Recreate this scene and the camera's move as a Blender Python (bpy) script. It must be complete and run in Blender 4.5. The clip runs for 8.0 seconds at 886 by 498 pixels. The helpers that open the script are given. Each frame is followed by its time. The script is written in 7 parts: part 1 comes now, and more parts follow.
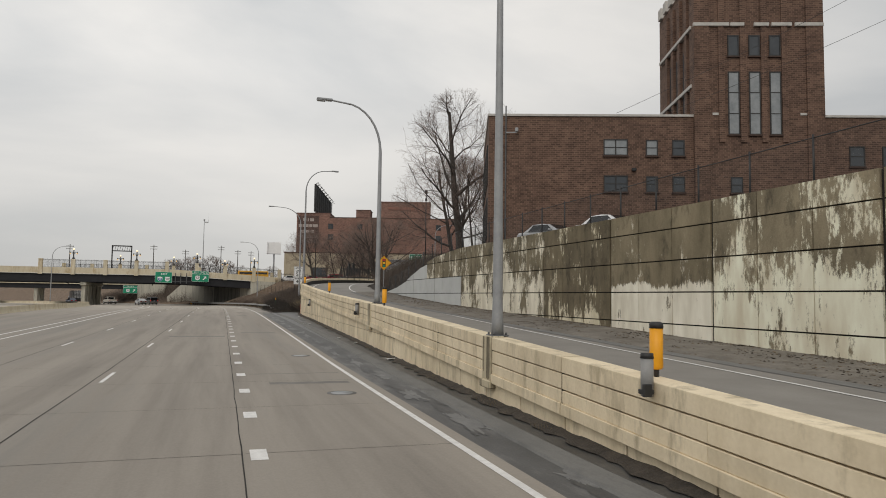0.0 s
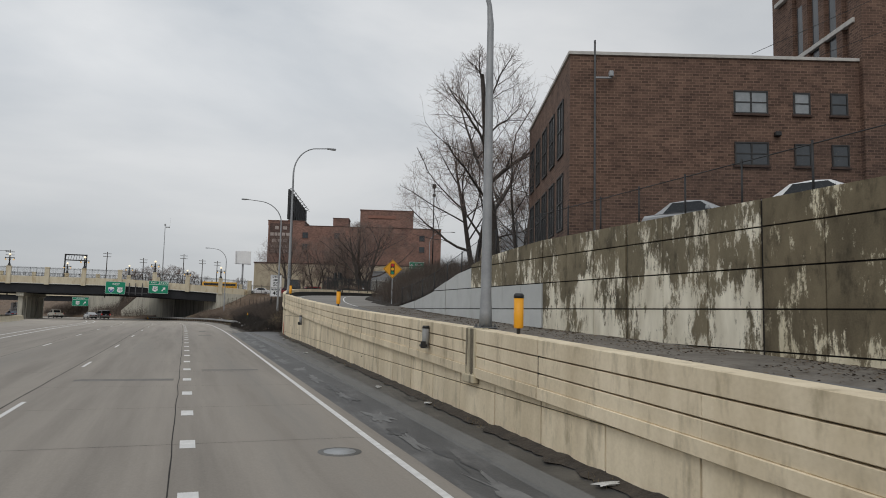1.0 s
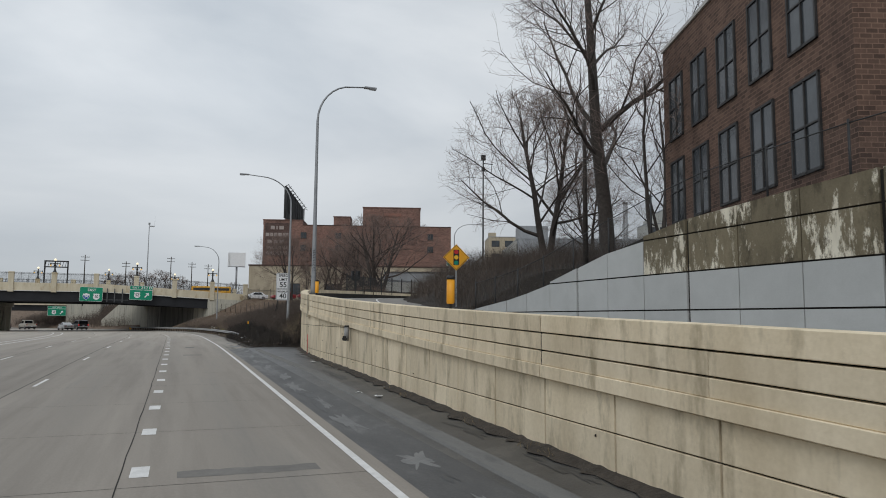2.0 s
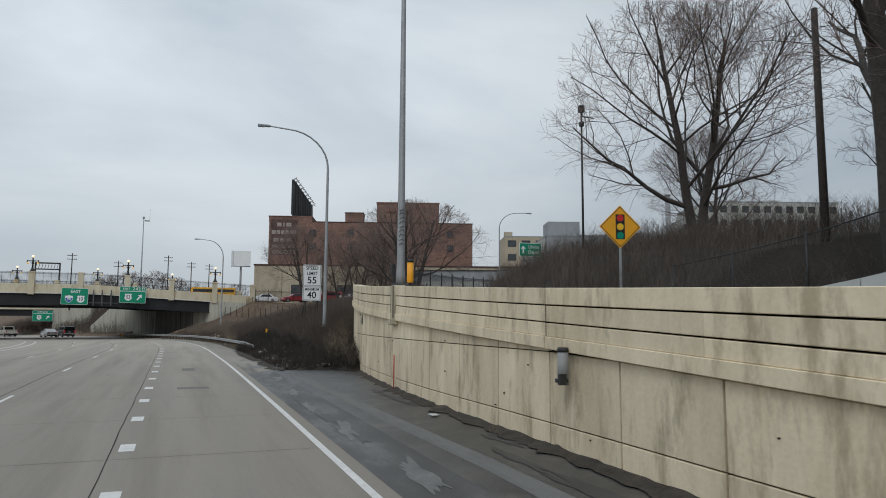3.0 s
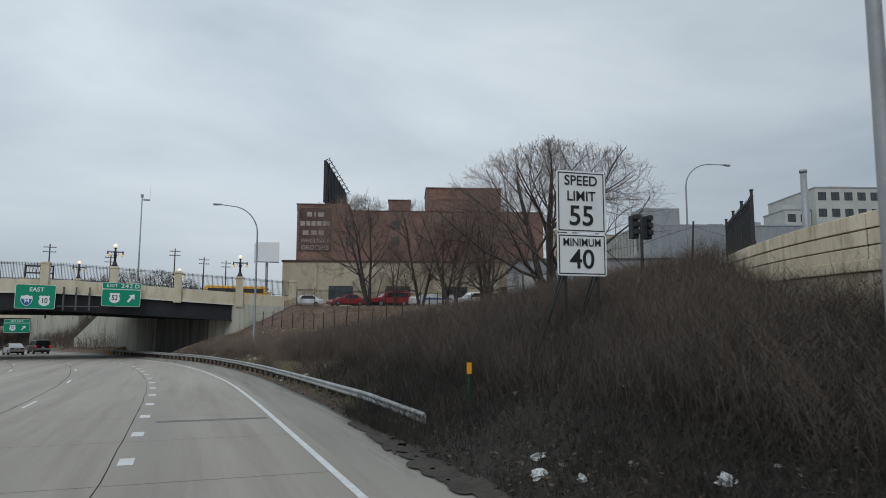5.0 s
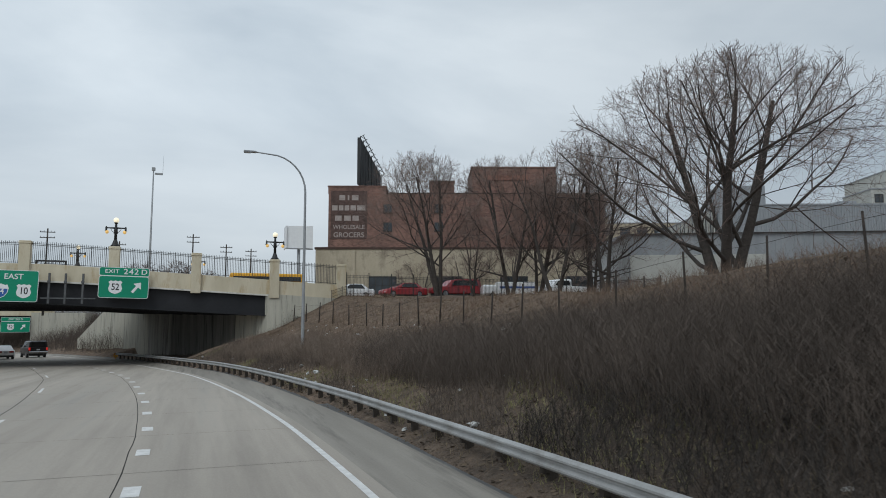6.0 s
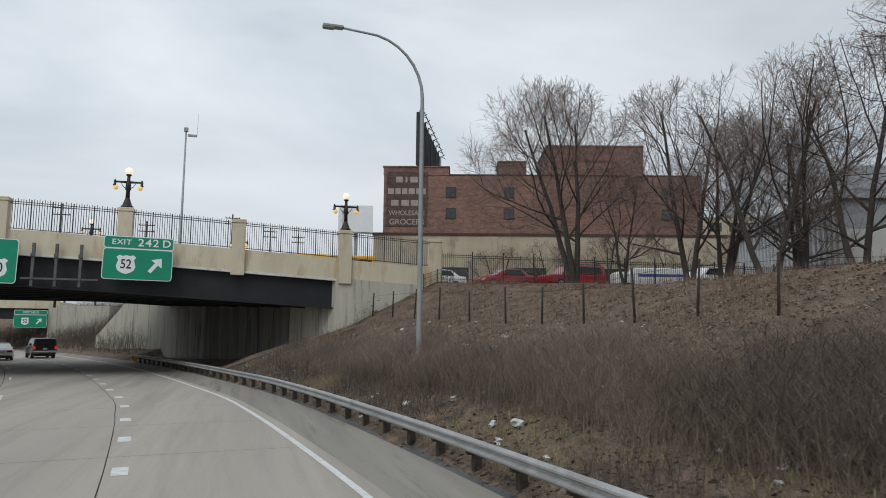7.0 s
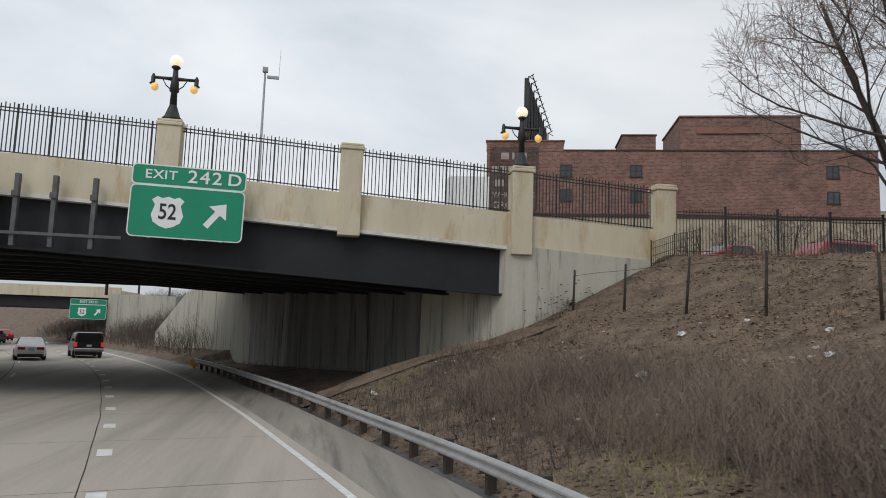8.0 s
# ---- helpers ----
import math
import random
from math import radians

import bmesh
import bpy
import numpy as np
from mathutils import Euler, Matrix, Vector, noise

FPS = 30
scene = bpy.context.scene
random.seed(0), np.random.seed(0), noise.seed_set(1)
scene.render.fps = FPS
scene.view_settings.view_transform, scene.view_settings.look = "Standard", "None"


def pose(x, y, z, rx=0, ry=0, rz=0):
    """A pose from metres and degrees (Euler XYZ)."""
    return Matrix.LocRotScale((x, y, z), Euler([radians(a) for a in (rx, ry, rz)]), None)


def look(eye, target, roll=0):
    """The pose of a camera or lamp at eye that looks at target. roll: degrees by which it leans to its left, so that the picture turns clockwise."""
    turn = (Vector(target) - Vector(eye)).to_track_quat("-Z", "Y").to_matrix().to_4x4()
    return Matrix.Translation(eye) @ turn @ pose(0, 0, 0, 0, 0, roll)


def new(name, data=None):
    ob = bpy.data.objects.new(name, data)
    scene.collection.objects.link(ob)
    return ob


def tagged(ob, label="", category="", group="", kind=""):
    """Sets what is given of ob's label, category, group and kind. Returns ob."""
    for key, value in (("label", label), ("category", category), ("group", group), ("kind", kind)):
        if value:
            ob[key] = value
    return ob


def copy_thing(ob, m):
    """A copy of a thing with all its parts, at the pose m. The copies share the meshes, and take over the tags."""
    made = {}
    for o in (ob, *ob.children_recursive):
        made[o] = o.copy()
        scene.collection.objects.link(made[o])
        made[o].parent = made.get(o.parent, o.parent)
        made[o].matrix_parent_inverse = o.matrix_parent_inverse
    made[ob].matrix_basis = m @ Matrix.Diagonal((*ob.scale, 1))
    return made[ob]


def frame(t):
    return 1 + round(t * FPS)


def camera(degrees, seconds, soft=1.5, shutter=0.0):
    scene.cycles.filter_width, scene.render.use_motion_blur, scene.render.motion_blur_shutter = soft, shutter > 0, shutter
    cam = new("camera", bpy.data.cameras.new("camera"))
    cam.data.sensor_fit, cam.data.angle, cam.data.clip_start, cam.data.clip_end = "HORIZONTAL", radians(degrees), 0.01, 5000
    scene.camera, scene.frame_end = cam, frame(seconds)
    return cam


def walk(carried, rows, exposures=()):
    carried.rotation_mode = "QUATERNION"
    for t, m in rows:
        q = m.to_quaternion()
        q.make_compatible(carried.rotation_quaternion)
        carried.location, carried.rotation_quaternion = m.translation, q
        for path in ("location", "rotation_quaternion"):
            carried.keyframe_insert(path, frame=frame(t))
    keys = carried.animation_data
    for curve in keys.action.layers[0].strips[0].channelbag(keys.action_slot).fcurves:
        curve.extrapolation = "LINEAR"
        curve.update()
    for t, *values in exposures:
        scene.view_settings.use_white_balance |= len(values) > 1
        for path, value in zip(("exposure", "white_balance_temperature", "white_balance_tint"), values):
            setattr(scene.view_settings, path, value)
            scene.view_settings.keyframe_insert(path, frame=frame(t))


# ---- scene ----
# camera and its walk
cam = camera(64.6, 8.0, 0.95, 0.04)
UNIT = 0.75  # metres in one unit of the plan
PATH = [
    (0, (1.304, 3.838, 2.353), (1.912, 5.738, 2.491), 0.8),
    (0.5, (1.602, 14.466, 2.348), (2.255, 16.349, 2.511), 1.1),
    (1, (2.064, 25.68, 2.321), (2.755, 27.548, 2.506), 1.3),
    (2.5, (3.248, 58.291, 2.359), (3.965, 60.147, 2.561), 0.3),
    (3, (3.464, 68.898, 2.463), (4.178, 70.754, 2.672), 0.3),
    (3.5, (3.674, 80.326, 2.592), (4.386, 82.182, 2.807), 0.0),
    (4, (3.751, 91.502, 2.644), (4.461, 93.358, 2.872), 0.2),
    (4.5, (3.773, 102.124, 2.662), (4.476, 103.982, 2.898), 0.3),
    (6, (3.803, 135.481, 2.706), (4.45, 137.36, 2.932), -0.2),
    (6.5, (3.667, 146.886, 2.744), (4.276, 148.778, 2.968), 0.1),
    (7, (3.348, 158.064, 2.567), (3.903, 159.972, 2.797), 0.6),
    (7.5, (2.789, 169.175, 2.499), (3.264, 171.103, 2.733), 1.1),
    (8, (1.716, 180.47, 2.462), (2.081, 182.423, 2.691), 1.9),
]
walk(cam, [(t, look([UNIT * v for v in eye], [UNIT * v for v in target], roll)) for t, eye, target, roll in PATH],
     [(0, 0.22, 7050, 11), (0.5, 0.06, 6780, 10), (1, 0.08, 6570, 10), (3, 0.1, 6150, 6.5), (4.5, 0.03, 5980, 5), (6.5, 0.17, 6120, 6), (8, 0.33, 6430, 9.5)])

# world and light: an overcast winter day
world = bpy.data.worlds.new("overcast_sky")
scene.world = world
world.use_nodes = True
wn = world.node_tree.nodes
wl = world.node_tree.links
wn.clear()
w_out = wn.new("ShaderNodeOutputWorld")
w_bg = wn.new("ShaderNodeBackground")
w_sky = wn.new("ShaderNodeTexSky")
w_sky.sky_type = "NISHITA"
w_sky.sun_disc = False
w_sky.sun_elevation = radians(32)
w_sky.sun_rotation = radians(250)
w_co = wn.new("ShaderNodeTexCoord")
w_map = wn.new("ShaderNodeMapping")
w_map.inputs["Scale"].default_value = (1.0, 1.0, 3.2)
w_map.inputs["Location"].default_value = (0.0, 0.0, 0.0)
w_n1 = wn.new("ShaderNodeTexNoise")
w_n1.inputs["Scale"].default_value = 1.3
w_n1.inputs["Detail"].default_value = 7.0
w_n1.inputs["Roughness"].default_value = 0.52
w_n1.inputs["Distortion"].default_value = 0.35
w_ramp = wn.new("ShaderNodeValToRGB")
w_ramp.color_ramp.elements[0].position = 0.30
w_ramp.color_ramp.elements[0].color = (0.45, 0.50, 0.555, 1)
w_ramp.color_ramp.elements[1].position = 0.68
w_ramp.color_ramp.elements[1].color = (0.80, 0.82, 0.84, 1)
w_mix = wn.new("ShaderNodeMixRGB")
w_mix.inputs["Fac"].default_value = 0.94
w_scale = wn.new("ShaderNodeMixRGB")
w_scale.blend_type = "MULTIPLY"
w_scale.inputs["Fac"].default_value = 1.0
w_scale.inputs["Color2"].default_value = (0.08, 0.08, 0.08, 1)
wl.new(w_co.outputs["Generated"], w_map.inputs["Vector"])
wl.new(w_map.outputs["Vector"], w_n1.inputs["Vector"])
wl.new(w_n1.outputs["Fac"], w_ramp.inputs["Fac"])
wl.new(w_sky.outputs["Color"], w_scale.inputs["Color1"])
wl.new(w_scale.outputs["Color"], w_mix.inputs["Color1"])
# the cloud layer is greyer low down and towards the east
w_sep = wn.new("ShaderNodeSeparateXYZ")
w_low = wn.new("ShaderNodeMapRange")
w_low.inputs["From Min"].default_value = -0.02
w_low.inputs["From Max"].default_value = 0.30
w_low.inputs["To Min"].default_value = 0.68
w_low.inputs["To Max"].default_value = 1.0
w_east = wn.new("ShaderNodeMapRange")
w_east.inputs["From Min"].default_value = 0.1
w_east.inputs["From Max"].default_value = 0.6
w_east.inputs["To Min"].default_value = 1.0
w_east.inputs["To Max"].default_value = 0.82
w_dim = wn.new("ShaderNodeMath")
w_dim.operation = "MULTIPLY"
w_cloud = wn.new("ShaderNodeMixRGB")
w_cloud.blend_type = "MULTIPLY"
w_cloud.inputs["Fac"].default_value = 1.0
wl.new(w_co.outputs["Generated"], w_sep.inputs[0])
wl.new(w_sep.outputs[2], w_low.inputs["Value"])
wl.new(w_sep.outputs[0], w_east.inputs["Value"])
wl.new(w_low.outputs["Result"], w_dim.inputs[0])
wl.new(w_east.outputs["Result"], w_dim.inputs[1])
wl.new(w_ramp.outputs["Color"], w_cloud.inputs["Color1"])
wl.new(w_dim.outputs[0], w_cloud.inputs["Color2"])
wl.new(w_cloud.outputs["Color"], w_mix.inputs["Color2"])
wl.new(w_mix.outputs["Color"], w_bg.inputs["Color"])
wl.new(w_bg.outputs["Background"], w_out.inputs["Surface"])
w_bg.inputs["Strength"].default_value = 0.96

sun_data = bpy.data.lights.new("sun", "SUN")
sun_data.energy = 0.7
sun_data.angle = radians(25)
sun_data.color = (1.0, 0.97, 0.93)
sun = new("sun", sun_data)
sun.matrix_world = look((0, 0, 60), (35, 45, 0))


# ---- materials ----
def surf(name, a, b, rough=0.85, scale=3.0, fine=40.0, bump=0.15, metal=0.0, spread=0.0, stain=None, stain_scale=0.5,
         stain_amount=0.5, streak=1.0, bump_scale=0.01, stretch=(1, 1, 1), brick=None):
    """Two colours mixed by coarse and fine noise in world metres, with relief; spread varies pieces; stain adds blotches."""
    m = bpy.data.materials.new(name)
    m.use_nodes = True
    n, l = m.node_tree.nodes, m.node_tree.links
    p = n["Principled BSDF"]
    p.inputs["Roughness"].default_value = rough
    p.inputs["Metallic"].default_value = metal
    geo = n.new("ShaderNodeNewGeometry")
    mp = n.new("ShaderNodeMapping")
    mp.inputs["Scale"].default_value = (stretch[0] / UNIT, stretch[1] / UNIT, stretch[2] / streak / UNIT)
    l.new(geo.outputs["Position"], mp.inputs["Vector"])
    n1 = n.new("ShaderNodeTexNoise")
    n1.inputs["Scale"].default_value = scale
    n1.inputs["Detail"].default_value = 6
    n1.inputs["Roughness"].default_value = 0.62
    l.new(mp.outputs["Vector"], n1.inputs["Vector"])
    n2 = n.new("ShaderNodeTexNoise")
    n2.inputs["Scale"].default_value = fine
    n2.inputs["Detail"].default_value = 3
    l.new(geo.outputs["Position"], n2.inputs["Vector"])
    ramp = n.new("ShaderNodeValToRGB")
    ramp.color_ramp.elements[0].position = 0.32
    ramp.color_ramp.elements[1].position = 0.68
    ramp.color_ramp.elements[0].color = (*a, 1)
    ramp.color_ramp.elements[1].color = (*b, 1)
    mixf = n.new("ShaderNodeMath")
    mixf.operation = "MULTIPLY_ADD"
    mixf.inputs[1].default_value = 0.22
    l.new(n2.outputs["Fac"], mixf.inputs[0])
    sc = n.new("ShaderNodeMath")
    sc.operation = "MULTIPLY"
    sc.inputs[1].default_value = 0.78
    l.new(n1.outputs["Fac"], sc.inputs[0])
    l.new(sc.outputs[0], mixf.inputs[2])
    l.new(mixf.outputs[0], ramp.inputs["Fac"])
    col = ramp.outputs["Color"]
    if stain:
        n3 = n.new("ShaderNodeTexNoise")
        n3.inputs["Scale"].default_value = stain_scale
        n3.inputs["Detail"].default_value = 8
        n3.inputs["Roughness"].default_value = 0.7
        l.new(mp.outputs["Vector"], n3.inputs["Vector"])
        r3 = n.new("ShaderNodeMapRange")
        r3.inputs["From Min"].default_value = 0.52
        r3.inputs["From Max"].default_value = 0.66
        r3.inputs["To Max"].default_value = stain_amount
        l.new(n3.outputs["Fac"], r3.inputs["Value"])
        mx = n.new("ShaderNodeMixRGB")
        mx.inputs["Color2"].default_value = (*stain, 1)
        l.new(r3.outputs["Result"], mx.inputs["Fac"])
        l.new(col, mx.inputs["Color1"])
        col = mx.outputs["Color"]
    if brick:
        co = n.new("ShaderNodeTexCoord")
        sep = n.new("ShaderNodeSeparateXYZ")
        l.new(co.outputs["Object"], sep.inputs[0])
        add = n.new("ShaderNodeMath")
        l.new(sep.outputs[0], add.inputs[0])
        l.new(sep.outputs[1], add.inputs[1])
        cmb = n.new("ShaderNodeCombineXYZ")
        l.new(add.outputs[0], cmb.inputs[0])
        l.new(sep.outputs[2], cmb.inputs[1])
        bt = n.new("ShaderNodeTexBrick")
        bt.inputs["Scale"].default_value = 1.0
        bt.inputs["Brick Width"].default_value = brick[0]
        bt.inputs["Row Height"].default_value = brick[1]
        bt.inputs["Mortar Size"].default_value = brick[2]
        bt.inputs["Color1"].default_value = (0.62, 0.60, 0.60, 1)
        bt.inputs["Color2"].default_value = (1.25, 1.22, 1.2, 1)
        bt.inputs["Mortar"].default_value = (1.7, 1.7, 1.7, 1)
        l.new(cmb.outputs[0], bt.inputs["Vector"])
        ml = n.new("ShaderNodeMixRGB")
        ml.blend_type = "MULTIPLY"
        ml.inputs["Fac"].default_value = 1.0
        l.new(col, ml.inputs["Color1"])
        l.new(bt.outputs["Color"], ml.inputs["Color2"])
        col = ml.outputs["Color"]
    if spread:
        info = n.new("ShaderNodeObjectInfo")
        hsv = n.new("ShaderNodeHueSaturation")
        rg = n.new("ShaderNodeMapRange")
        rg.inputs["To Min"].default_value = 1 - spread
        rg.inputs["To Max"].default_value = 1 + spread
        l.new(info.outputs["Random"], rg.inputs["Value"])
        l.new(rg.outputs["Result"], hsv.inputs["Value"])
        l.new(col, hsv.inputs["Color"])
        col = hsv.outputs["Color"]
    l.new(col, p.inputs["Base Color"])
    if bump:
        bp = n.new("ShaderNodeBump")
        bp.inputs["Strength"].default_value = bump
        bp.inputs["Distance"].default_value = bump_scale
        l.new(n2.outputs["Fac"], bp.inputs["Height"])
        l.new(bp.outputs["Normal"], p.inputs["Normal"])
    return m


def peeling(name, bare_a, bare_b, paint_a, paint_b, z_low, z_high, below=0.2, above=-0.1, edge=0.06):
    """Bare weathered concrete with streaky remains of pale paint, fuller below z_low and scarce above z_high."""
    m = surf(name, bare_a, bare_b, 0.9, 0.9, 25, 0.35, spread=0.16, streak=2.2, stain=tuple(v * 0.4 for v in bare_a), stain_scale=1.3, stain_amount=0.7)
    n, l = m.node_tree.nodes, m.node_tree.links
    p = n["Principled BSDF"]
    col = p.inputs["Base Color"].links[0].from_socket
    geo = n.new("ShaderNodeNewGeometry")
    sep = n.new("ShaderNodeSeparateXYZ")
    l.new(geo.outputs["Position"], sep.inputs[0])
    mp = n.new("ShaderNodeMapping")
    mp.inputs["Scale"].default_value = (1 / UNIT, 1 / UNIT, 0.3 / UNIT)
    l.new(geo.outputs["Position"], mp.inputs["Vector"])
    n1 = n.new("ShaderNodeTexNoise")
    n1.inputs["Scale"].default_value = 2.6
    n1.inputs["Detail"].default_value = 10
    n1.inputs["Roughness"].default_value = 0.8
    l.new(mp.outputs["Vector"], n1.inputs["Vector"])
    grad = n.new("ShaderNodeMapRange")
    grad.inputs["From Min"].default_value = z_low * UNIT
    grad.inputs["From Max"].default_value = z_high * UNIT
    grad.inputs["To Min"].default_value = below
    grad.inputs["To Max"].default_value = above
    l.new(sep.outputs[2], grad.inputs["Value"])
    add = n.new("ShaderNodeMath")
    nb = n.new("ShaderNodeTexNoise")
    nb.inputs["Scale"].default_value = 0.42 / UNIT
    nb.inputs["Detail"].default_value = 3
    l.new(geo.outputs["Position"], nb.inputs["Vector"])
    nba = n.new("ShaderNodeMath")
    nba.operation = "MULTIPLY_ADD"
    nba.inputs[1].default_value = 0.55
    l.new(nb.outputs["Fac"], nba.inputs[0])
    l.new(n1.outputs["Fac"], nba.inputs[2])
    sh = n.new("ShaderNodeMath")
    sh.operation = "SUBTRACT"
    sh.inputs[1].default_value = 0.275
    l.new(nba.outputs[0], sh.inputs[0])
    l.new(sh.outputs[0], add.inputs[0])
    l.new(grad.outputs["Result"], add.inputs[1])
    rng_ = n.new("ShaderNodeMapRange")
    rng_.inputs["From Min"].default_value = 0.5
    rng_.inputs["From Max"].default_value = 0.5 + edge
    l.new(add.outputs[0], rng_.inputs["Value"])
    n2 = n.new("ShaderNodeTexNoise")
    n2.inputs["Scale"].default_value = 1.6
    n2.inputs["Detail"].default_value = 6
    l.new(mp.outputs["Vector"], n2.inputs["Vector"])
    pr = n.new("ShaderNodeValToRGB")
    pr.color_ramp.elements[0].position = 0.3
    pr.color_ramp.elements[1].position = 0.7
    pr.color_ramp.elements[0].color = (*paint_a, 1)
    pr.color_ramp.elements[1].color = (*paint_b, 1)
    l.new(n2.outputs["Fac"], pr.inputs["Fac"])
    mx = n.new("ShaderNodeMixRGB")
    l.new(rng_.outputs["Result"], mx.inputs["Fac"])
    l.new(col, mx.inputs["Color1"])
    l.new(pr.outputs["Color"], mx.inputs["Color2"])
    l.new(mx.outputs["Color"], p.inputs["Base Color"])
    return m


def plain(name, c, rough=0.5, metal=0.0, emit=0.0):
    m = bpy.data.materials.new(name)
    m.use_nodes = True
    p = m.node_tree.nodes["Principled BSDF"]
    p.inputs["Base Color"].default_value = (*c, 1)
    p.inputs["Roughness"].default_value = rough
    p.inputs["Metallic"].default_value = metal
    if emit:
        p.inputs["Emission Color"].default_value = (*c, 1)
        p.inputs["Emission Strength"].default_value = emit
    return m


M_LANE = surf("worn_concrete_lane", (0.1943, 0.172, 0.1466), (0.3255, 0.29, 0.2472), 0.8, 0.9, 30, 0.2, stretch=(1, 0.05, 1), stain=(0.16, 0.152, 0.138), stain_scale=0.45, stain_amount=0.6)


def pale_along(m, y0, y1, gain):
    """Raises the colour's value evenly from y0 to y1 along the road, up to gain."""
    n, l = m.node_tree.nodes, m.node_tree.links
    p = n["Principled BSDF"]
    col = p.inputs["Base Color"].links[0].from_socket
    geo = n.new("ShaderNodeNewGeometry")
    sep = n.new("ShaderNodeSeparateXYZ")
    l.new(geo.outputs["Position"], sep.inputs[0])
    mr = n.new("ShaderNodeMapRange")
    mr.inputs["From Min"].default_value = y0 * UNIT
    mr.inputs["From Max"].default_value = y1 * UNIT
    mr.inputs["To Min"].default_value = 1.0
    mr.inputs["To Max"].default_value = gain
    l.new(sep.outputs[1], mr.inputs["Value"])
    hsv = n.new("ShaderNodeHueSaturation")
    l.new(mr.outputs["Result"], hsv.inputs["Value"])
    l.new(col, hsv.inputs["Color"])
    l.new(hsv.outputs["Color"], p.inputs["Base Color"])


pale_along(M_LANE, 95, 165, 1.45)
M_SHOULDER = surf("patched_asphalt", (0.045, 0.044, 0.043), (0.105, 0.103, 0.10), 0.6, 0.9, 25, 0.4, stretch=(1, 0.3, 1), stain=(0.19, 0.187, 0.18), stain_scale=0.9, stain_amount=0.55)
M_SHOULDER2 = surf("grey_asphalt_shoulder", (0.205, 0.186, 0.160), (0.32, 0.292, 0.25), 0.8, 0.9, 25, 0.3, stretch=(1, 0.06, 1), stain=(0.10, 0.092, 0.08), stain_scale=1.3, stain_amount=0.7)
M_VERGE = surf("dirty_verge_asphalt", (0.1013, 0.0891, 0.0743), (0.216, 0.1958, 0.1688), 0.9, 0.8, 12, 0.6, bump_scale=0.03, stain=(0.11, 0.085, 0.055), stain_scale=2.0, stain_amount=0.6)
M_GUTTER = surf("gutter_concrete", (0.1152, 0.1138, 0.108), (0.1944, 0.1908, 0.18), 0.85, 1.2, 30, 0.3, stretch=(1, 0.3, 1), stain=(0.06, 0.06, 0.06), stain_scale=1.2, stain_amount=0.6)
M_RAMP = surf("ramp_asphalt", (0.18, 0.1676, 0.1508), (0.255, 0.2386, 0.2145), 0.85, 0.4, 30, 0.3)
M_PAINT = surf("worn_white_paint", (0.55, 0.54, 0.52), (0.78, 0.77, 0.75), 0.6, 4, 60, 0.2)
M_CONC = surf("cream_concrete", (0.60, 0.495, 0.335), (0.86, 0.745, 0.55), 0.85, 0.9, 18, 0.3, spread=0.08, stain=(0.26, 0.205, 0.12), stain_scale=1.6, stain_amount=0.6, streak=3.5)
M_JOINT = surf("dark_joint", (0.014, 0.012, 0.010), (0.035, 0.031, 0.026), 0.95, 3)
M_OLD = peeling("weathered_painted_concrete", (0.091, 0.0728, 0.0442), (0.2145, 0.1755, 0.1105), (0.546, 0.481, 0.338), (0.832, 0.767, 0.585), 0.9, 2.5, 0.06, -0.085)
M_OLDLIGHT = peeling("pale_painted_concrete", (0.1105, 0.091, 0.0559), (0.247, 0.208, 0.1365), (0.598, 0.546, 0.429), (0.884, 0.832, 0.689), 1.6, 4.6, 0.12, -0.035)
M_OLDPALE = peeling("half_painted_concrete", (0.13, 0.1066, 0.065), (0.273, 0.2275, 0.1495), (0.65, 0.598, 0.481), (0.9, 0.858, 0.728), 2.85, 3.35, 0.2, -0.11)
M_WET = surf("wet_dark_asphalt", (0.035, 0.034, 0.033), (0.085, 0.083, 0.08), 0.45, 0.8, 25, 0.4, stain=(0.14, 0.13, 0.115), stain_scale=0.9, stain_amount=0.5)
M_MUD = surf("wet_dark_soil", (0.024, 0.020, 0.016), (0.075, 0.060, 0.046), 0.9, 2.5, 14, 1.0, bump_scale=0.05)
M_PATCH = surf("pale_worn_asphalt", (0.10, 0.10, 0.10), (0.20, 0.198, 0.19), 0.6, 1.2, 25, 0.3)
M_TAR = surf("black_tar_patch", (0.028, 0.028, 0.028), (0.06, 0.06, 0.06), 0.5, 1.2, 25, 0.3)
M_OLDBRIGHT = peeling("mostly_painted_concrete", (0.143, 0.117, 0.0754), (0.325, 0.273, 0.182), (0.65, 0.585, 0.442), (0.9, 0.897, 0.728), 1.6, 4.4, 0.14, -0.03)
M_GREYPAINT = surf("grey_repaint", (0.4704, 0.4816, 0.4704), (0.56, 0.5712, 0.56), 0.85, 0.6, 25, 0.2, spread=0.03)
M_BRICK = surf("brown_brick", (0.088, 0.053, 0.039), (0.165, 0.102, 0.073), 0.9, 0.8, 12, 0.3, brick=(0.45, 0.19, 0.018))
M_RED = surf("red_brick", (0.1667, 0.0988, 0.079), (0.2532, 0.1457, 0.1149), 0.9, 0.25, 6, 0.3, brick=(0.6, 0.25, 0.02), stain=(0.10, 0.065, 0.055), stain_scale=0.12, stain_amount=0.7)
M_STONE = surf("pale_trim_stone", (0.45, 0.43, 0.40), (0.6, 0.58, 0.54), 0.8, 2)
M_STEEL = surf("galvanised_steel", (0.272, 0.2805, 0.289), (0.391, 0.3995, 0.408), 0.55, 1.5, 20, 0.05, metal=0.35)
